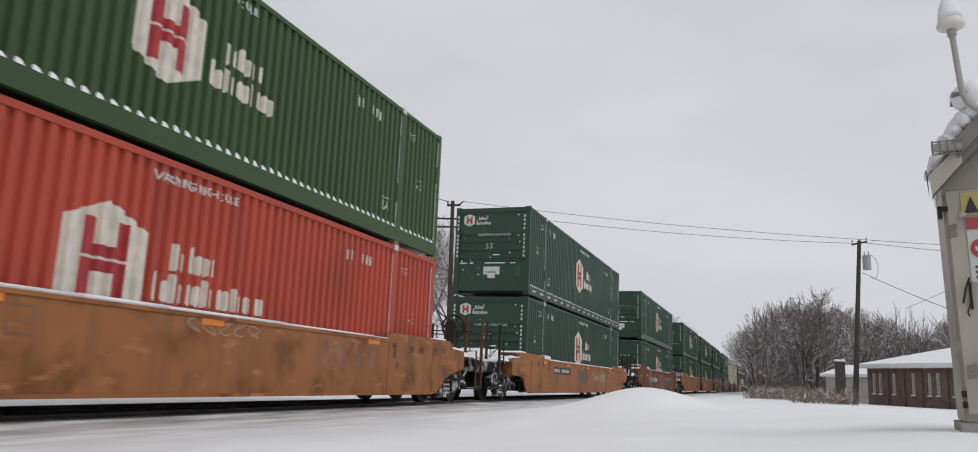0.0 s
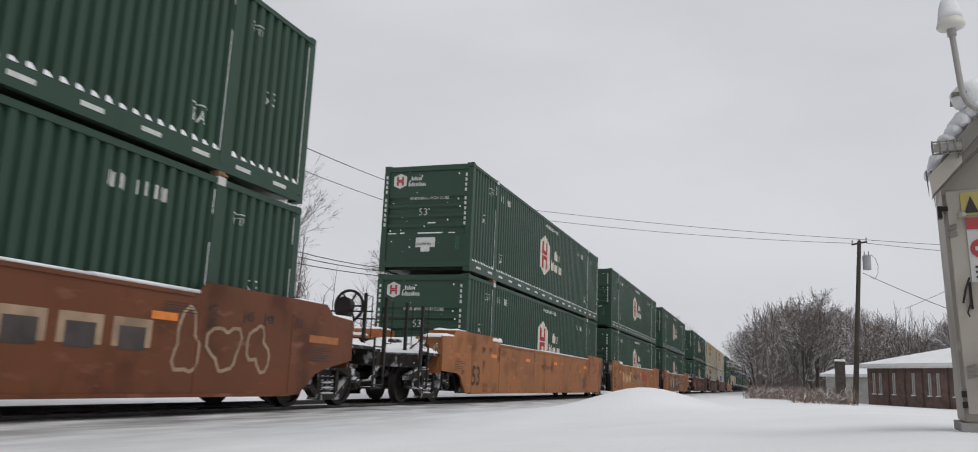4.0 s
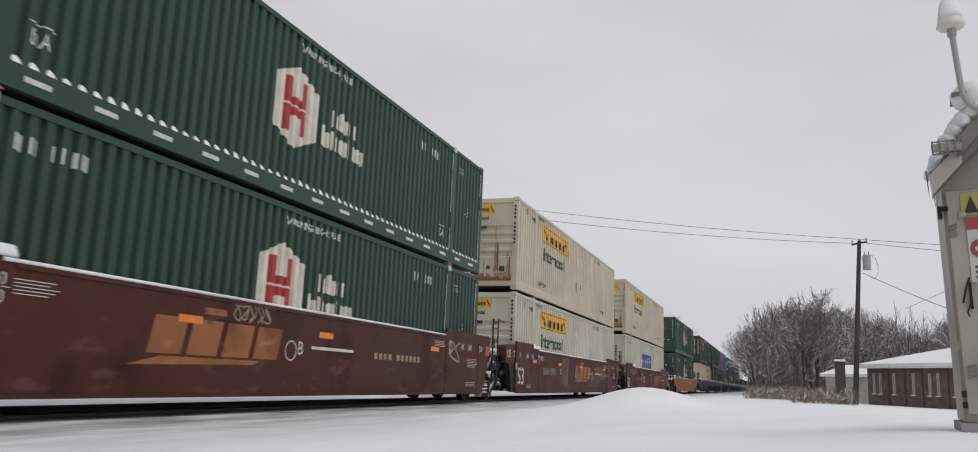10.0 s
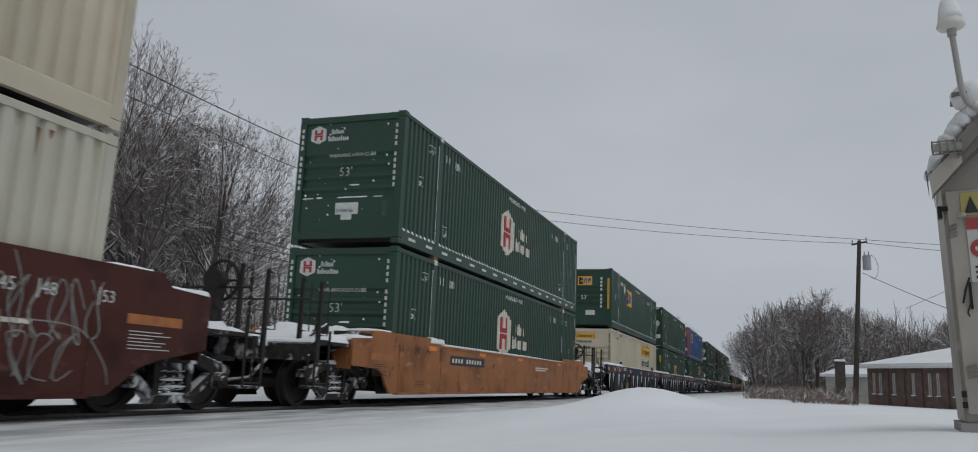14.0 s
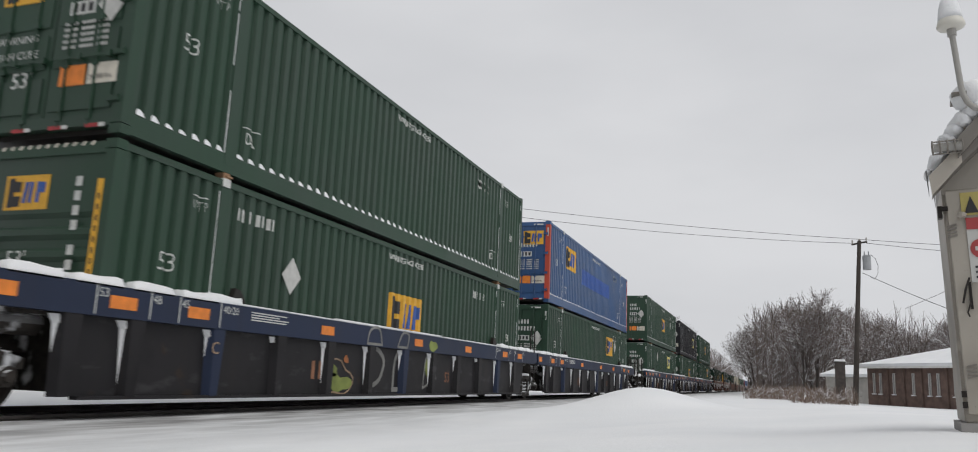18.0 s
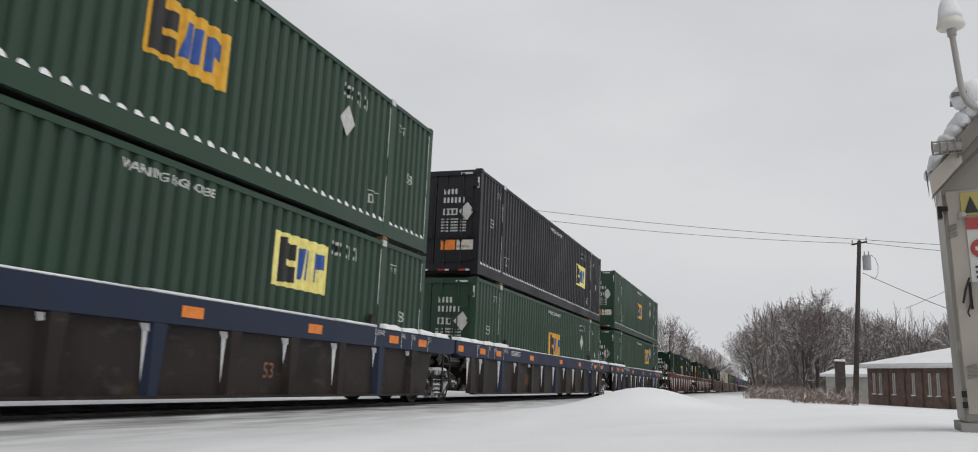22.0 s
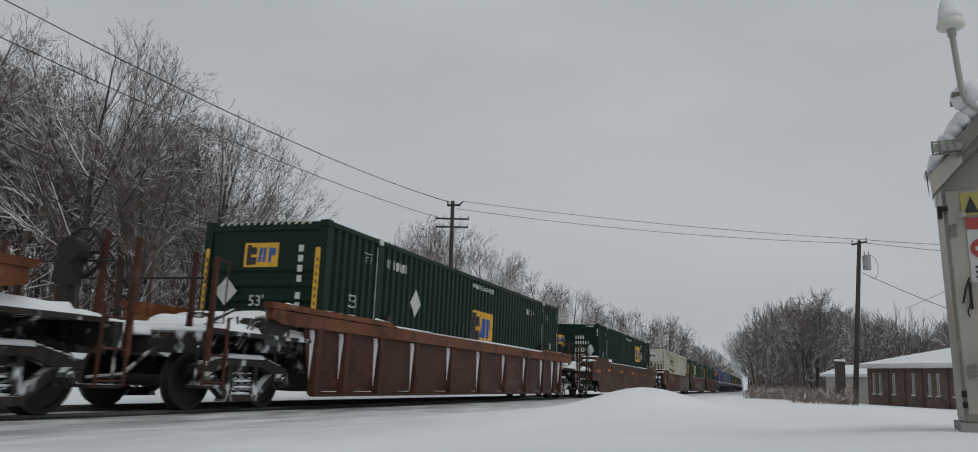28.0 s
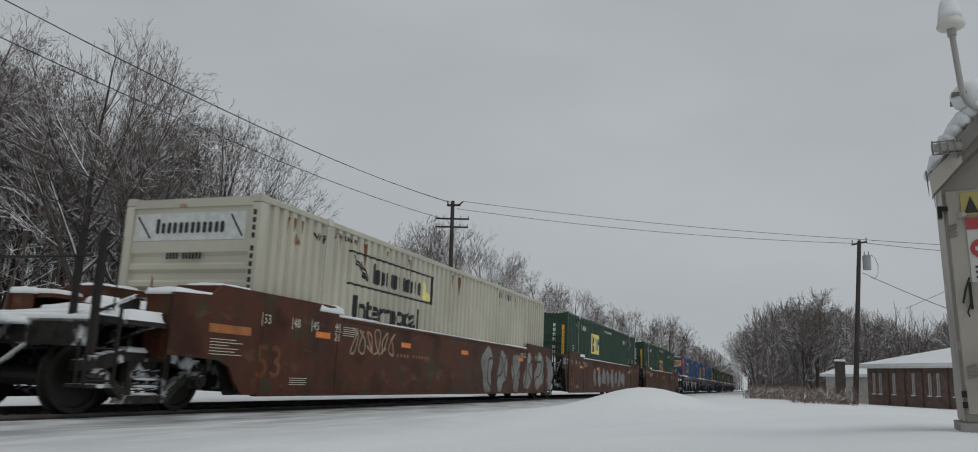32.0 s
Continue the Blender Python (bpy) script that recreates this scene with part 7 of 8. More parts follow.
TREE_KINDS = []
for k, (h, split, fan, twig) in enumerate(((13.5, (9, 7, 4, 3, 3), 1.0, TWIG), (12.5, (9, 7, 4, 3, 3), 0.9, TWIG), (14.5, (10, 6, 4, 3, 3), 0.85, TWIG), (10.0, (10, 7, 4, 3, 2), 0.72, BARE), (9.0, (11, 7, 4, 3, 2), 0.85, BARE), (8.0, (10, 7, 4, 3, 2), 0.66, BARE))):
    segs = rounded(grow_tree(11 + k, h, 5, split, 0.25, 0.25, 0.35, fan), k)
    far = twig is BARE
    TREE_KINDS.append((limb_mesh("trunk", [s for s in segs if s[4] <= 1], BARK, 0.02), limb_mesh("crown", [s for s in segs if s[4] > 1], twig, 0.0075 if far else 0.0065), max(s[1].z for s in segs), limb_snow_mesh(segs, k, 0.42 if far else 0.52, 4)))


def tree(kind, x, y, height, turn, label, laden=True):
    trunk, crown, h, snow = TREE_KINDS[kind]
    s = height / h
    m = pose(x, y, ground_height(x, y), 0, 0, turn) @ Matrix.Diagonal((s, s, s, 1))
    t = empty("bare_tree", m, label, "tree", "bare trees by the line")
    hang("trunk", trunk, t)
    hang("crown", crown, t)
    if laden:
        hang("limb_snow", snow, t, "snow along the limbs")["kind"] = "stuff"
    return t


rng = random.Random(21)
snowy = "tall leafless broad-crowned tree with snow along its limbs"
for x, y, h, k in ((-28.0, 21.5, 13.4, 0), (-25.8, 24.2, 14.2, 2), (-22.5, 27.8, 12.6, 1), (-30.5, 25.5, 13.6, 1), (-27.5, 28.5, 13.8, 0), (-24.5, 31.0, 12.6, 2), (-31.0, 19.0, 11.6, 2), (-33.0, 30.0, 14.4, 0), (-29.5, 34.5, 13.8, 1),
                   (-36.0, 26.0, 14.0, 2), (-35.0, 37.0, 15.0, 1), (-22.6, 29.2, 9.6, 4), (-24.0, 25.5, 11.0, 5), (-38.0, 22.0, 13.0, 0)):
    tree(k, x - 0.5, y, h * 0.94, rng.uniform(0, 360), snowy)
for px, d, h, k in ((690, 74, 13.9, 1), (735, 76, 14.2, 0), (780, 78, 12.8, 2), (800, 86, 13.6, 1), (655, 66, 10.5, 4), (860, 118, 15.5, 0), (890, 122, 14.6, 1), (925, 128, 14.3, 2), (955, 130, 12.8, 3), (985, 140, 14.2, 0), (1018, 142, 14.6, 1),
                    (1045, 150, 13.6, 4), (1078, 152, 14.8, 2), (1090, 158, 13.8, 3), (1110, 190, 11.5, 4), (1130, 200, 11.5, 5), (1148, 230, 12.0, 3), (840, 108, 12.2, 3)):
    a = math.atan2(px - 784, 1264.6) - YAW
    tree(k, d * math.sin(a), d * math.cos(a), h * (0.95 if d > 100 else 1.0), rng.uniform(0, 360), "leafless tree standing beyond the train, dusted with snow", False)
for i in range(96):
    y = 70 + 120 * rng.random() ** 1.3
    x = rng.uniform(-2.5 + (y - 70) * 0.004, 6 + y * 0.16)
    h = rng.uniform(8.8, 11.8) * (0.85 + 0.30 * smoothstep(70, 120, y)) * (1 - 0.25 * smoothstep(120, 190, y))
    h *= 0.96 * (0.76 + 0.27 * smoothstep(-3.0, 1.5, x)) * (1 - 0.16 * smoothstep(4.0, 10.0, x * 85 / y))
    if x > 8 and y < 84:
        y += 20
    tree(rng.choice((3, 4, 5, 3, 4)), x, y, h, rng.uniform(0, 360), "small leafless tree in the snowy wood edge", y < 100 or i % 2 == 0)

for i in range(26):
    y = rng.uniform(16, 56)
    x = -rng.uniform(33, 48) + (y - 30) * 0.25
    if math.atan2(x, y) > -0.64:
        x = -y * 0.75 - rng.uniform(2, 10)
    tree(rng.choice((3, 4, 5)), x, y, rng.uniform(9.5, 14.0), rng.uniform(0, 360), "leafless tree in the dense grey thicket behind the line")

# tangled dry brush along the wood's edge
verts_segs = []
rng = random.Random(5)
for i in range(3000):
    y = rng.uniform(44, 74)
    x = rng.uniform(-1.7, 4.5) + (y - 60) * 0.02
    if y < 56 and x < 1.0:
        continue
    z = ground_height(x, y)
    p = Vector((x, y, z))
    h = rng.uniform(0.25, 1.05)
    q = p + Vector((rng.gauss(0, 0.13), rng.gauss(0, 0.13), h * 0.6))
    r = q + Vector((rng.gauss(0, 0.16), rng.gauss(0, 0.16), h * 0.4))
    verts_segs += [(p, q, 0.009, 0.007, 3), (q, r, 0.007, 0.005, 3), (q, q + Vector((rng.gauss(0, 0.22), rng.gauss(0, 0.22), rng.uniform(0.1, 0.4))), 0.006, 0.005, 3)]
tagged(new("dry_brush", limb_mesh("dry_brush", verts_segs, BRUSH, 0.005)), "tangle of dry brown brush poking through the snow", "brush", "", "stuff")
tagged(new("brush_snow", limb_snow_mesh(verts_segs, 5, 0.09, 4)), "snow lying along the dry brush", "snow", "", "stuff")


def thicket(name, spots, label, seed, twigs=16, wide=1.0, thin=0.010, share=0.40, twig=TWIG):
    """A dense stand of thin stems, too many to count."""
    rng = random.Random(seed)
    segs = []
    for x, y, h in spots:
        p = Vector((x, y, ground_height(x, y) - 0.1))
        top = p + Vector((rng.gauss(0, 0.08 * h), rng.gauss(0, 0.08 * h), h))
        segs.append((p, top, 0.05 + 0.004 * h, 0.015, 3))
        for k in range(twigs):
            f = rng.uniform(0.12, 1) ** 0.8
            a = p.lerp(top, f)
            out = wide * (1.25 - 0.7 * f)
            b = a + Vector((rng.gauss(0, out * 0.7), rng.gauss(0, out * 0.7), rng.uniform(0.08 * h, 0.20 * h)))
            segs.append((a, b, 0.022, thin, 3))
            c = a.lerp(b, rng.uniform(0.3, 0.7))
            segs.append((c, c + Vector((rng.gauss(0, 0.5 * out), rng.gauss(0, 0.5 * out), rng.uniform(0.1, 0.9))), 0.014, thin, 4))
    tagged(new(name, limb_mesh(name, segs, twig, thin)), label, "thicket", "", "stuff")
    tagged(new("thicket_snow", limb_snow_mesh(segs, seed, share, 4)), "snow lying along the twigs of a thicket", "snow", "", "stuff")


rng = random.Random(31)
spots = []
for i in range(950):
    y = rng.uniform(8, 66)
    x = -rng.uniform(27.5, 50) + (y - 30) * 0.22
    if math.atan2(x, y) > -0.58:
        x = -y * 0.66 - rng.uniform(1, 14)
    spots.append((x, y, rng.uniform(2.5, 8.5)))
thicket("thicket", spots, "dense grey-brown thicket behind the snowy bank", 1)
spots = []
for i in range(800):
    y = 74 + 110 * rng.random() ** 1.4
    x = rng.uniform(-1.5, 6 + y * 0.17)
    if x > 8 and y < 86:
        y += 20
    spots.append((x, y, rng.uniform(4.5, 9.6) * (0.8 + 0.30 * smoothstep(70, 120, y)) * (1 - 0.25 * smoothstep(120, 190, y))))
thicket("thicket", spots, "dense grey-brown wood edge beyond the snowy field", 2, 16, 0.9, 0.009, 0.14, BARE)

# dense far woods behind both sides
segs = []
rng = random.Random(9)
for i in range(3400):
    y = rng.uniform(60, 420)
    kind = i % 5
    if kind < 2:
        y = rng.uniform(110, 420)
        x = rng.uniform(2, 12 + y * 0.55)
    elif kind == 2:
        y = rng.uniform(190, 430)
        x = rng.uniform(-40, -13)
    elif kind == 3:
        y = rng.uniform(170, 430)
        x = rng.uniform(-4.5, 6)
    else:
        x = -rng.uniform(42, 70 + y * 0.5)
    z = ground_height(x, y)
    h = rng.uniform(6, 11)
    p = Vector((x, y, z))
    top = p + Vector((rng.gauss(0, 0.6), rng.gauss(0, 0.6), h))
    segs.append((p, top, 0.11, 0.03, 2))
    for k in range(12):
        f = rng.uniform(0.3, 1)
        a = p.lerp(top, f)
        b = a + Vector((rng.gauss(0, 1.2), rng.gauss(0, 1.2), rng.uniform(0.4, 2.2)))
        segs.append((a, b, 0.04, 0.02, 3))
tagged(new("far_woods", limb_mesh("far_woods", segs, BARE, 0.014)), "grey leafless woods in the distance", "woods", "", "stuff")

# ---------------------------------------------------------------- poles and wires
WOOD = plain("weathered_pole_wood", (0.050, 0.041, 0.035), 0.85, 0.3, 3.0, 0, 0.5)
WIRE = plain("wire_black", (0.03, 0.03, 0.032), 0.6, 0.1)
TRAFO = plain("transformer_grey", (0.30, 0.31, 0.32), 0.5, 0.1)
CERAMIC = plain("insulator_grey", (0.35, 0.33, 0.30), 0.3, 0.1)


def pole(base, top, r, label):
    p = empty("utility_pole", pose(*base), label, "utility pole", "poles along the line")
    d = Vector(top) - Vector(base)
    bm = bmesh.new()
    tube(bm, (0, 0, -0.4), d, r, r * 0.68, 12)
    part("shaft", bm, WOOD, p)
    return p, d


poleL, dL = pole((-18.15, 44.3, 0.1), (-18.39, 44.34, 11.3), 0.17, "dark wooden utility pole with two crossarms behind the train")
for zz, half in ((10.2, 1.05), (9.68, 1.0)):
    bm = bmesh.new()
    k = (zz - 0.1) / 11.2
    c = dL * k
    ax = Vector((1.0, 0.42, 0.03)).normalized()
    n = ax.cross(Vector((0, 0, 1))).normalized()
    tube(bm, c - ax * half - n * 0.16, c + ax * half - n * 0.16, 0.06, 0.06, 6)
    part("crossarm", bm, WOOD, poleL)
    for f in (-0.95, -0.5, 0.5, 0.95):
        bm = bmesh.new()
        q = c + ax * half * f - n * 0.16
        tube(bm, q + Vector((0, 0, 0.05)), q + Vector((0, 0, 0.2)), 0.04, 0.03, 8)
        part("insulator", bm, CERAMIC, poleL)
bm = bmesh.new()
box(bm, dL.x - 0.35, dL.x + 0.5, dL.y - 0.1, dL.y + 0.1, dL.z - 0.32, dL.z - 0.22)
tube(bm, dL + Vector((0.45, 0, -0.25)), dL + Vector((0.7, 0, -0.05)), 0.05, 0.04, 8)
tube(bm, dL + Vector((-0.3, 0, -0.22)), dL + Vector((-0.35, 0, 0.02)), 0.05, 0.04, 8)
part("top_bracket", bm, WOOD, poleL)

poleR, dR = pole((4.80, 53.8, -0.2), (5.47, 53.72, 10.0), 0.17, "dark wooden utility pole carrying a grey transformer")
bm = bmesh.new()
tube(bm, dR + Vector((-0.45, 0.0, -0.24)), dR + Vector((0.45, 0.0, -0.06)), 0.06, 0.06, 6)
part("crossarm", bm, WOOD, poleR)
for f in (-0.4, 0.0, 0.4):
    bm = bmesh.new()
    tube(bm, dR + Vector((f, 0, -0.12 + f * 0.2)), dR + Vector((f, 0, 0.12 + f * 0.2)), 0.04, 0.05, 8)
    part("insulator", bm, CERAMIC, poleR)
bm = bmesh.new()
tube(bm, dR + Vector((0.36, -0.1, -1.85)), dR + Vector((0.36, -0.1, -1.0)), 0.24, 0.24, 16)
tube(bm, dR + Vector((0.36, -0.1, -1.0)), dR + Vector((0.36, -0.1, -0.93)), 0.26, 0.18, 16)
for a in (-0.12, 0.12):
    tube(bm, dR + Vector((0.36 + a, -0.1, -0.93)), dR + Vector((0.36 + a, -0.1, -0.70)), 0.04, 0.03, 8)
part("transformer", bm, TRAFO, poleR, "grey cylindrical transformer can")
bm = bmesh.new()
pipe(bm, [dR + Vector(p) for p in ((0.6, -0.1, -0.9), (0.85, -0.1, -1.15), (0.98, -0.1, -1.6), (0.95, -0.1, -2.1), (0.75, -0.1, -2.45), (0.5, -0.1, -2.3))], 0.014, 5)
part("drop_loop", bm, WIRE, poleR)


def wire(a, b, sag, r, label):
    a, b = Vector(a), Vector(b)
    bm = bmesh.new()
    pts = []
    for i in range(21):
        f = i / 20
        pts.append(a.lerp(b, f) - Vector((0, 0, 4 * sag * f * (1 - f))))
    pipe(bm, pts, r, 5)
    solid("overhead_wire", bm, WIRE, label, "wire", "overhead wires")


TL = Vector((-18.39, 44.34, 11.25))
TR = Vector((5.47, 53.72, 9.95))
thin = "thin black overhead wire strung between poles"
wire(TL + Vector((0.7, 0, 0.0)), TR + Vector((0.0, 0, 0.15)), 0.22, 0.014, thin)
wire(TL + Vector((0.3, 0, -0.45)), TR + Vector((-0.4, 0, -0.1)), 0.35, 0.014, thin)
for dx, dz, sag in ((-0.3, 0.0, 1.55), (0.1, -0.1, 1.65), (-0.8, -1.0, 1.35)):
    wire(TL + Vector((dx, 0, dz)), (TL.x + dx, -12.0, TL.z + dz + 0.1), sag, 0.016, thin)
wire(TR + Vector((0.0, 0, 0.15)), (24.0, 36.0, 6.3), 0.4, 0.014, thin)
wire(TR + Vector((0.4, 0, -0.1)), (24.0, 36.0, 5.4), 0.4, 0.014, thin)
wire(TR + Vector((0.10, -0.1, -2.0)), (13.0, 47.5, 3.6), 0.2, 0.018, "black service cable dropping to the brick building")
wire((7.6, 52, 5.6), (14.5, 44, 9.0), 0.1, 0.012, "thin guy wire climbing beside the brick building")

# low service wires and a bare post among the trees
post2, dP = pole((-23.7, 32.2, 0.6), (-23.73, 32.2, 7.45), 0.09, "slim dark post standing among the bare trees")
bm = bmesh.new()
lump(bm, -0.14, 0.14, -0.14, 0.14, 6.84, 0.1, 3, 4, 4)
part("snow_cap", bm, CLINGING, post2)
for k, (za, zb, sag) in enumerate(((7.0, 7.3, 1.75), (6.7, 6.3, 1.35), (6.4, 5.5, 1.1))):
    wire((TL.x + 0.1, 44.2, za), (TL.x - 0.3, 7.0, zb), sag, 0.020, "snow-crusted service wire in front of the trees")


# ---------------------------------------------------------------- brick building
BRICK = plain("red_brown_brick", (0.135, 0.090, 0.074), 0.85, 0.30, 2.2, 0, 0.3)
DARK_BRICK = plain("sooty_brick", (0.060, 0.050, 0.045), 0.85, 0.25, 5.0, 0, 0.3)
PALE_WALL = plain("pale_render", (0.46, 0.44, 0.41), 0.85, 0.12, 3.0, 0, 0.2)
GLASS = plain("dull_window", (0.22, 0.22, 0.22), 0.3, 0.15, 4.0)
SASH = plain("greyed_sash", (0.42, 0.41, 0.39), 0.7, 0.1)
TRIM = plain("white_trim", (0.70, 0.69, 0.66), 0.7, 0.1)


def building():
    """A low hall with a hipped snow roof; its long wall faces the line."""
    a, b = Vector((5.76, 55.7, 0)), Vector((10.2, 48.1, 0))
    along = (b - a).normalized()
    back = Vector((-along.y, along.x, 0))
    length, deep = 17.0, 8.0
    ang = math.degrees(math.atan2(along.y, along.x))
    hall = empty("brick_building", pose(a.x, a.y, -0.3, 0, 0, ang), "low red-brown brick building with pale window strips under a snowy roof", "building")
    h = 2.52
    bm = bmesh.new()
    box(bm, 0, length, 0.0, 0.25, 0, h)
    box(bm, 0, length, deep - 0.25, deep, 0, h)
    box(bm, 0, 0.25, 0.25, deep - 0.25, 0, h)
    box(bm, length - 0.25, length, 0.25, deep - 0.25, 0, h)
    part("wall", bm, BRICK, hall)
    bm = bmesh.new()
    o = 0.4
    e = [(-o, -o, h + 0.03), (length + o, -o, h + 0.03), (length + o, deep + o, h + 0.03), (-o, deep + o, h + 0.03)]
    r = [(4.2, deep / 2, h + 1.52), (length - 4.2, deep / 2, h + 1.52)]
    lo = [bm.verts.new(p) for p in e]
    up = [bm.verts.new((p[0], p[1], p[2] + 0.17)) for p in e]
    rr = [bm.verts.new(p) for p in r]
    bm.faces.new(lo)
    for i in range(4):
        bm.faces.new((lo[i], lo[(i + 1) % 4], up[(i + 1) % 4], up[i]))
    bm.faces.new((up[0], up[1], rr[1], rr[0]))
    bm.faces.new((up[1], up[2], rr[1]))
    bm.faces.new((up[2], up[3], rr[0], rr[1]))
    bm.faces.new((up[3], up[0], rr[0]))
    part("roof", bm, SNOW, hall, "thick smooth snow on the roof")
    bm = bmesh.new()
    box(bm, -o + 0.02, length + o - 0.02, -o + 0.02, -o + 0.14, h - 0.08, h + 0.03)
    part("gutter", bm, TRIM, hall)
    for i, x in enumerate((0.55, 1.15, 2.35, 4.0, 5.3, 5.95, 7.2, 8.4, 9.6)):
        w = 0.20
        bm = bmesh.new()
        for a in (x, x + w - 0.05):
            box(bm, a, a + 0.05, -0.05, -0.004, 0.92, 2.15)
        for z in (0.92, 2.10):
            box(bm, x + 0.05, x + w - 0.05, -0.048, -0.004, z, z + 0.05)
        f = part("window", bm, SASH, hall)
        bm = bmesh.new()
        box(bm, x + 0.05, x + w - 0.05, -0.03, -0.004, 0.97, 2.10)
        part("pane", bm, GLASS, f)
        bm = bmesh.new()
        box(bm, x - 0.05, x + w + 0.05, -0.12, -0.004, 0.86, 0.92)
        part("sill", bm, CLINGING, f)
    for x in (1.9, 3.3, 4.75, 6.7):
        bm = bmesh.new()
        box(bm, x, x + 0.10, -0.10, -0.003, 0.0, h - 0.1)
        part("pilaster", bm, BRICK, hall)


building()


def annex():
    shed = empty("pale_annex", pose(3.7, 61.5, -0.2, 0, 0, -52), "pale low annex with a snow-covered roof beside the brick building", "building")
    bm = bmesh.new()
    box(bm, 0, 4.2, 0, 4.0, 0, 1.85)
    part("wall", bm, PALE_WALL, shed)
    bm = bmesh.new()
    slab(bm, [(-0.3, 1.86), (4.3, 1.86), (4.3, 2.9), (2.0, 2.75), (-0.3, 2.05)], -0.3, 4.5, "x")
    part("roof", bm, SNOW, shed, "thick snow on the roof")


annex()

pillar = empty("brick_pillar", pose(3.9, 51.9, -0.15), "dark square brick pillar capped with snow", "pillar")
bm = bmesh.new()
box(bm, -0.27, 0.27, -0.27, 0.27, 0, 2.45)
box(bm, -0.31, 0.31, -0.31, 0.31, 2.45, 2.55)
part("shaft", bm, DARK_BRICK, pillar)
bm = bmesh.new()
lump(bm, -0.31, 0.31, -0.31, 0.31, 2.55, 0.14, 2, 5, 5)
part("snow_cap", bm, CLINGING, pillar, "", True)


def small_house():
    h = empty("small_house", pose(-19.0, 58.0, 0.2, 0, 0, 15), "small white gabled house seen between the cars", "house")
    bm = bmesh.new()
    box(bm, 0, 5, 0, 6, 0, 3.0)
    slab(bm, [(0, 3.0), (5, 3.0), (2.5, 5.0)], 0.002, 5.998, "y")
    part("wall", bm, TRIM, h)
    bm = bmesh.new()
    slab(bm, [(-0.3, 2.8), (2.5, 5.05), (5.3, 2.8), (5.3, 3.1), (2.5, 5.4), (-0.3, 3.1)], -0.3, 6.3, "y")
    part("roof", bm, SNOW, h)
    bm = bmesh.new()
    box(bm, 1.9, 3.1, -0.06, -0.004, 1.0, 2.3)
    w = part("window", bm, TRIM, h)
    bm = bmesh.new()
    box(bm, 2.0, 3.0, -0.09, -0.062, 1.1, 2.2)
    part("pane", bm, plain("blue_pane", (0.10, 0.16, 0.24), 0.2), w)


small_house()

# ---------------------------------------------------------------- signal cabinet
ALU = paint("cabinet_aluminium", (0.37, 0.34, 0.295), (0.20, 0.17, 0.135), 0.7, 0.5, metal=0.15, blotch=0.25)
# Darker copy of ALU, shade put into its colour, for hood and louvres.
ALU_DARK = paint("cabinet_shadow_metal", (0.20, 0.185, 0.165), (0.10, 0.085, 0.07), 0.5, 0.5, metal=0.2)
CONCRETE = plain("cabinet_plinth", (0.28, 0.27, 0.26), 0.9, 0.15, 8)
SIGN_WHITE = plain("sign_white", (0.50, 0.50, 0.48), 0.4, 0.05)
SIGN_RED = plain("sign_red", (0.33, 0.045, 0.045), 0.4, 0.08)
SIGN_YELLOW = plain("sign_yellow", (0.42, 0.35, 0.11), 0.4, 0.15)
DOME = plain("dome_cream", (0.62, 0.60, 0.54), 0.4, 0.06)
AMBER = plain("amber_lens", (0.55, 0.20, 0.05), 0.25, 0.1)


def turned(bm, profile, centre, n=20):
    """A lathe shape from (radius, height) pairs about an upright axis."""
    cx, cy, cz = centre
    rings = [[bm.verts.new((cx + r * math.cos(i * math.tau / n), cy + r * math.sin(i * math.tau / n), cz + z)) for i in range(n)] if r else [bm.verts.new((cx, cy, cz + z))] for r, z in profile]
    for a, b in zip(rings, rings[1:]):
        for i in range(n):
            bm.faces.new((a[i], a[(i + 1) % n], b[(i + 1) % n], b[i]) if len(b) > 1 else (a[i], a[(i + 1) % n], b[0]))
    if len(rings[0]) > 1:
        bm.faces.new(rings[0])
    if len(rings[-1]) > 1:
        bm.faces.new(rings[-1])


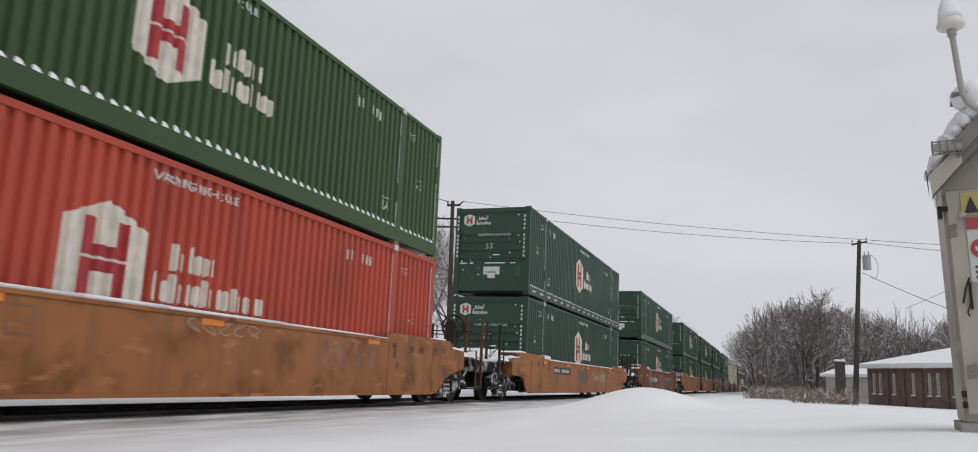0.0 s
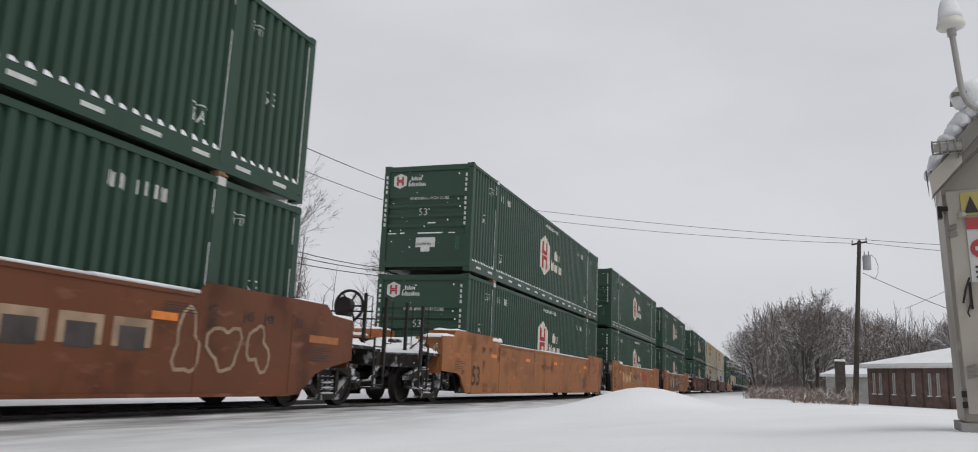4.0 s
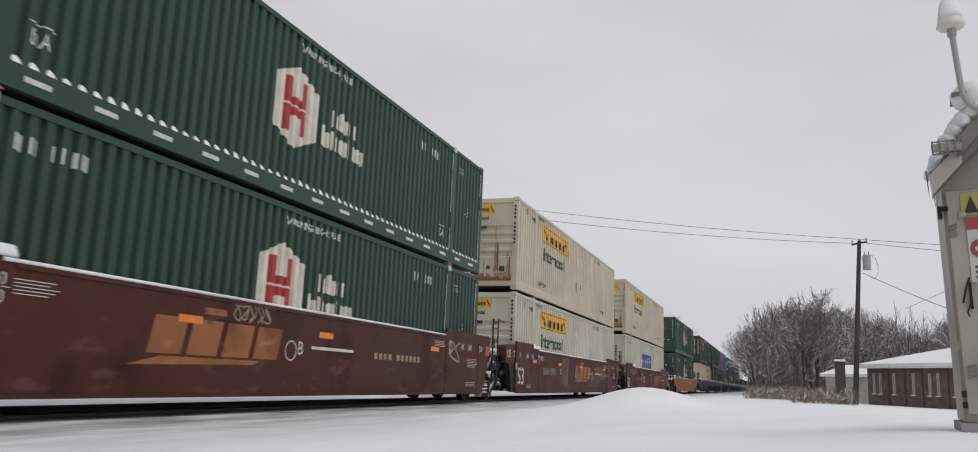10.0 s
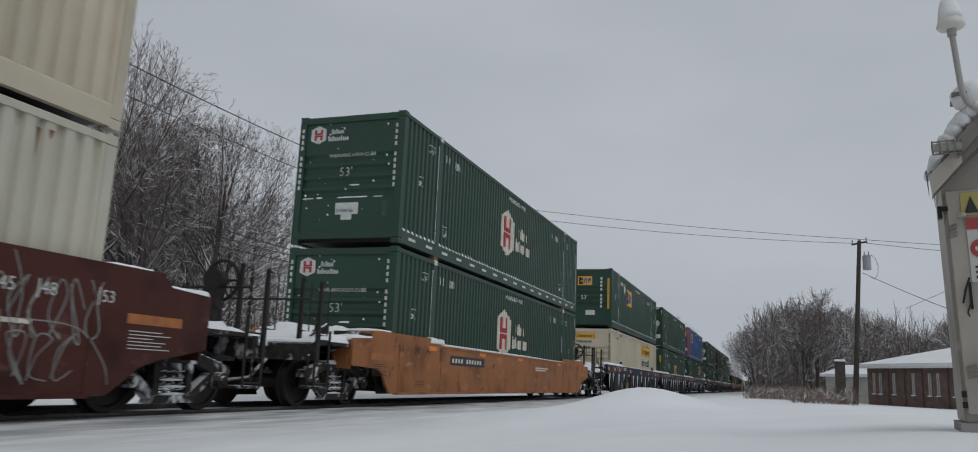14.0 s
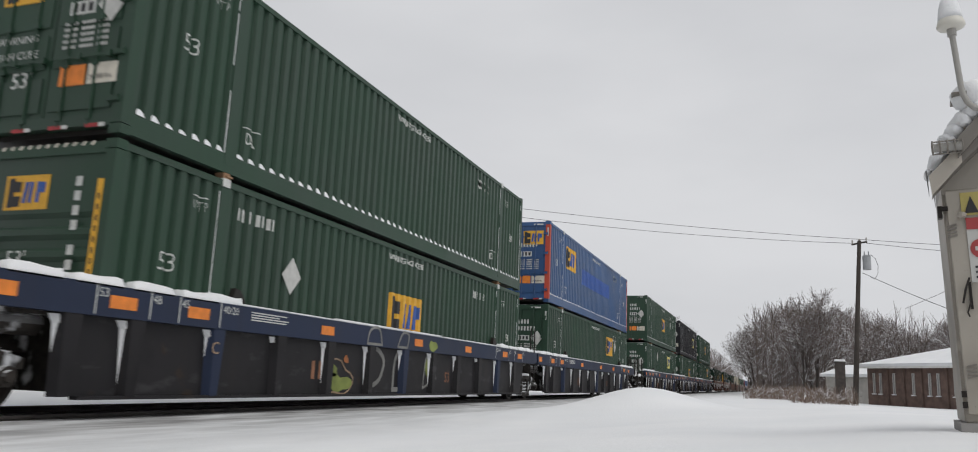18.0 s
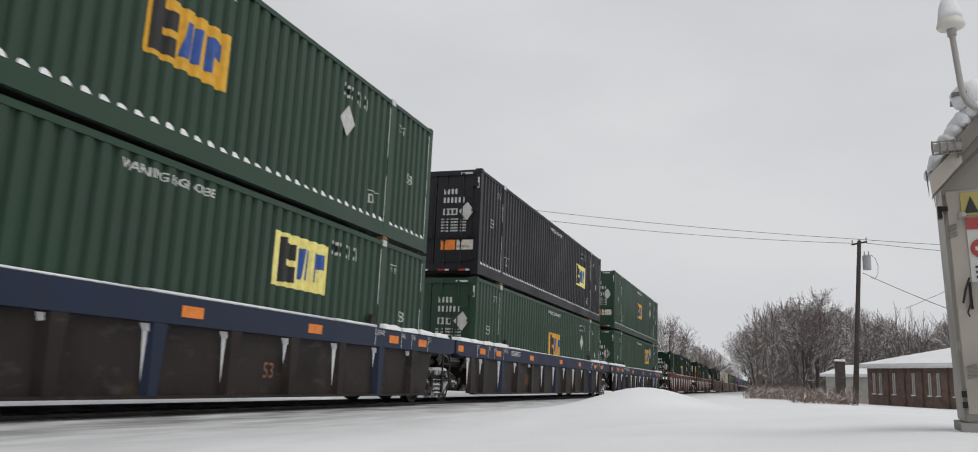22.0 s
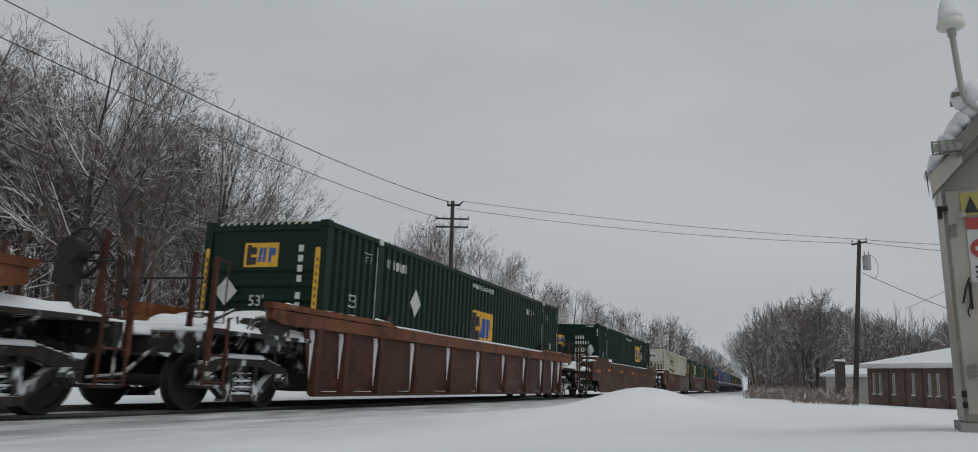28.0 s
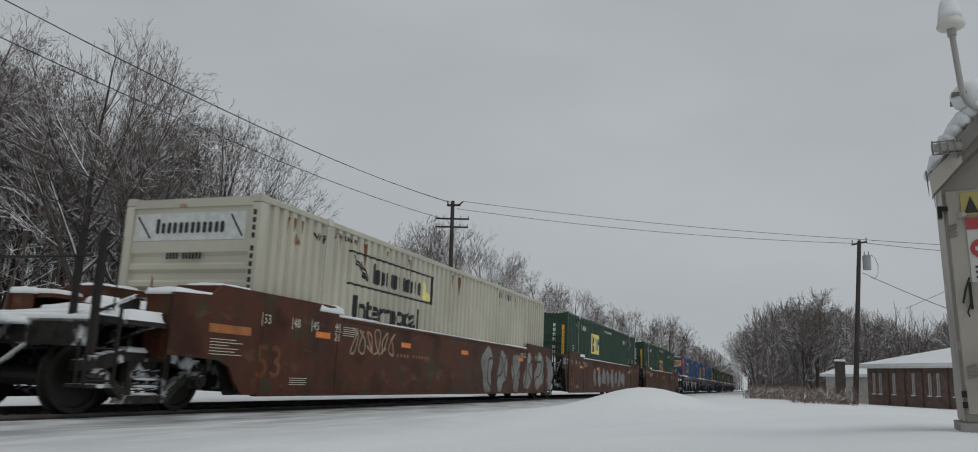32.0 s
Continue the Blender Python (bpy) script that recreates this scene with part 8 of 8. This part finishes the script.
def cabinet():
    """Tall metal case with a gabled hood, door to the front."""
    c = empty("signal_cabinet", pose(0.874, 4.42, 0.40, 0, -1.7, -8), "grey metal trackside signal cabinet with snow on its hood", "cabinet")
    W, D, H = 0.95, 0.62, 1.2
    bm = bmesh.new()
    box(bm, -0.02, W + 0.03, -0.03, D + 0.02, -0.25, 0.03)
    part("plinth", bm, CONCRETE, c)
    bm = bmesh.new()
    box(bm, 0.0, W, 0.0, D, 0.03, H)
    bmesh.ops.bevel(bm, geom=bm.edges[:], offset=0.008, segments=2, affect="EDGES")
    part("case", bm, ALU, c)
    bm = bmesh.new()
    box(bm, 0.014, W - 0.02, -0.018, -0.002, 0.07, H - 0.03)
    bmesh.ops.bevel(bm, geom=bm.edges[:], offset=0.005, segments=1, affect="EDGES")
    door = part("door", bm, ALU, c)
    for z, x in ((0.925, 0.008), (0.238, 0.03)):
        for k in range(4):
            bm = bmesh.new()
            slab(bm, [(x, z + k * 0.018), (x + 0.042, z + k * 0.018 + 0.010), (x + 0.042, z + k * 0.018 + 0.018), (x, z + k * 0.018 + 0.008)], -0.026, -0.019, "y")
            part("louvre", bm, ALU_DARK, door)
    bm = bmesh.new()
    box(bm, 0.072, 0.083, -0.045, -0.02, 0.57, 0.70)
    pipe(bm, [(0.078, -0.05, 0.72), (0.055, -0.07, 0.66), (0.040, -0.075, 0.595)], 0.005, 6)
    pipe(bm, [(0.074, -0.05, 0.60), (0.055, -0.07, 0.55), (0.062, -0.07, 0.53)], 0.004, 6)
    part("handle", bm, STEEL, door, "black lever handle with a padlock")
    for z in (0.10, 0.15):
        bm = bmesh.new()
        box(bm, -0.004, 0.018, -0.026, -0.002, z, z + 0.03)
        part("hinge", bm, STEEL, c)
    bm = bmesh.new()
    box(bm, -0.026, -0.006, -0.03, 0.02, 1.03, 1.09)
    tube(bm, (-0.01, -0.03, 1.075), (0.02, -0.03, 1.075), 0.012, n=8)
    part("latch", bm, STEEL, c)
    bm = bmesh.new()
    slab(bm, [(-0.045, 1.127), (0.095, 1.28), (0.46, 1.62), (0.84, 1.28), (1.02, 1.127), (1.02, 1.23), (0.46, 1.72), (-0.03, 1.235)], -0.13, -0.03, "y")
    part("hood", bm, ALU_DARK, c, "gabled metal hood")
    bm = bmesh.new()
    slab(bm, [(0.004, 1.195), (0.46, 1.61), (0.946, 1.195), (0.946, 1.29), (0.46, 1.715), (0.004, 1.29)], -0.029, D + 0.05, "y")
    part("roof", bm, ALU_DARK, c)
    bm = bmesh.new()
    slab(bm, [(-0.047, 1.125), (0.095, 1.278), (0.095, 1.375), (-0.053, 1.225)], -0.138, -0.131, "y")
    part("hood_lip", bm, ALU, c)
    bm = bmesh.new()
    slab(bm, [(0.0, 1.15), (0.0, 1.21), (0.075, 1.285), (0.46, 1.625), (0.84, 1.285), (0.95, 1.21), (0.95, 1.15)], -0.010, 0.02, "y")
    part("gable", bm, ALU, c)
    for i, (c0, c1) in enumerate((((0.022, 0.02, 1.415), (0.050, 0.15, 0.058)), ((0.095, 0.05, 1.50), (0.065, 0.2, 0.085)), ((0.19, 0.08, 1.56), (0.11, 0.25, 0.10)), ((0.32, 0.1, 1.66), (0.18, 0.3, 0.14)), ((-0.082, 0.0, 1.262), (0.018, 0.1, 0.024)), ((-0.03, 0.05, 1.325), (0.05, 0.2, 0.045)), ((0.055, 0.03, 1.45), (0.06, 0.16, 0.07)), ((0.14, 0.06, 1.535), (0.07, 0.2, 0.08)))):
        bm = bmesh.new()
        dollop(bm, (c0[0] + 0.03, c0[1], c0[2]), (c1[0], c1[1], c1[2] * 0.85), i, 3)
        part("snow_cap", bm, CLINGING, c, "thick rounded snow on the hood", True)
    for i, x in enumerate((-0.062, -0.040)):
        bm = bmesh.new()
        tube(bm, (x, -0.10, 1.26), (x + 0.004, -0.10, 1.26 - 0.13 - 0.06 * i), 0.005, 0.0012, 5)
        part("icicle", bm, GLASS, c)
    bm = bmesh.new()
    tube(bm, (-0.02, -0.17, 1.355), (0.10, -0.17, 1.352), 0.022, 0.022, 14)
    part("lamp_body", bm, GALV, c)
    for k in range(5):
        bm = bmesh.new()
        n = 12
        ring = [(-0.027 + k * 0.032, -0.17 + 0.034 * math.cos(i * math.tau / n), 1.355 + 0.034 * math.sin(i * math.tau / n)) for i in range(n + 1)]
        pipe(bm, ring, 0.004, 5)
        part("lamp_guard", bm, ALU_DARK, c)
    for a in (0.8, 2.4, 4.6):
        bm = bmesh.new()
        q = (-0.17 + 0.034 * math.cos(a), 1.355 + 0.034 * math.sin(a))
        tube(bm, (-0.03, q[0], q[1]), (0.105, q[0], q[1]), 0.004, n=5)
        part("lamp_guard", bm, ALU_DARK, c)
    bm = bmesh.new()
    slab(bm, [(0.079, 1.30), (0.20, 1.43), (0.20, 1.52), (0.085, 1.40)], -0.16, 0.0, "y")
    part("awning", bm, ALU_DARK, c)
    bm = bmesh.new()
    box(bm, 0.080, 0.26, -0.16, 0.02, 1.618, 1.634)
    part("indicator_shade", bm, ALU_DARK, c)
    bm = bmesh.new()
    tube(bm, (0.185, -0.08, 1.53), (0.185, -0.08, 1.618), 0.022, 0.022, 14)
    part("indicator", bm, AMBER, c, "amber indicator lens")
    bm = bmesh.new()
    dollop(bm, (0.185, -0.07, 1.632), (0.105, 0.10, 0.085), 8, 3)
    part("snow_cap", bm, CLINGING, c, "", True)
    bm = bmesh.new()
    pts = [(0.40, -0.19, 1.53), (0.26, -0.19, 1.508), (0.205, -0.19, 1.512), (0.165, -0.19, 1.532), (0.140, -0.19, 1.565), (0.125, -0.19, 1.61), (0.120, -0.19, 1.66), (0.108, -0.18, 1.945)]
    pipe(bm, pts, 0.014, 12)
    part("conduit", bm, GALV, c, "bent galvanised conduit")
    bm = bmesh.new()
    tube(bm, (0.1085, -0.18, 1.922), (0.1075, -0.18, 1.967), 0.021, 0.021, 12)
    part("collar", bm, GALV, c)
    bm = bmesh.new()
    turned(bm, [(0.035, -0.004), (0.058, 0.002), (0.064, 0.010), (0.064, 0.022), (0.057, 0.040), (0.052, 0.07)], (0.1075, -0.18, 1.962))
    part("antenna_dome", bm, DOME, c, "cream plastic antenna dome", True)
    bm = bmesh.new()
    turned(bm, [(0.057, 0.045), (0.052, 0.08), (0.047, 0.115), (0.038, 0.145), (0.022, 0.168), (0.0, 0.175)], (0.1075, -0.18, 1.962))
    part("snow_cap", bm, CLINGING, c, "", True)
    bm = bmesh.new()
    box(bm, 0.090, 0.36, -0.026, -0.020, 0.70, 1.02)
    s = part("notice", bm, SIGN_WHITE, door, "white notice with a red header and a red round symbol")
    bm = bmesh.new()
    box(bm, 0.090, 0.36, -0.030, -0.027, 0.962, 1.02)
    part("header", bm, SIGN_RED, s)
    bm = bmesh.new()
    tube(bm, (0.145, -0.027, 0.865), (0.145, -0.030, 0.865), 0.048, n=20)
    part("symbol", bm, SIGN_RED, s)
    bm = bmesh.new()
    box(bm, 0.118, 0.172, -0.034, -0.031, 0.855, 0.875)
    part("bar", bm, SIGN_WHITE, s)
    for k in range(3):
        bm = bmesh.new()
        box(bm, 0.11, 0.34, -0.030, -0.027, 0.72 + k * 0.025, 0.73 + k * 0.025)
        part("small_print", bm, MARK_DARK, s)
    bm = bmesh.new()
    box(bm, 0.077, 0.34, -0.026, -0.020, 1.035, 1.15)
    s = part("notice", bm, SIGN_YELLOW, door, "yellow warning notice")
    bm = bmesh.new()
    slab(bm, [(0.09, 1.045), (0.15, 1.045), (0.12, 1.13)], -0.030, -0.027, "y")
    part("symbol", bm, MARK_DARK, s)
    bm = bmesh.new()
    turned(bm, [(0.012, 0.0), (0.02, 0.004), (0.022, 0.02), (0.012, 0.028)], (0.075, -0.045, 1.02), 12)
    part("door_knob", bm, ALU, door)


cabinet()


# ---------------------------------------------------------------- movement
def run(t):
    """How far the train has rolled since the middle of the film."""
    k = t - 16.0
    return 12.77482 * k - 0.01724 * k * k + 0.00007 * k ** 3


def motions():
    for thing in TRAIN:
        x, y, z = thing.location
        walk(thing, [(t, pose(x, y - run(t), z)) for t in range(0, 33, 4)])
    # the wheels roll: 0.42 m radius, forward is towards -y
    turns = [(f / FPS, math.degrees((run(f / FPS) - run(0)) / 0.42)) for f in range(0, 32 * FPS + 1)]
    for w in WHEELSETS:
        x, y, z = w.location
        walk(w, [(t, pose(x, y, z, a % 360)) for t, a in turns])


motions()
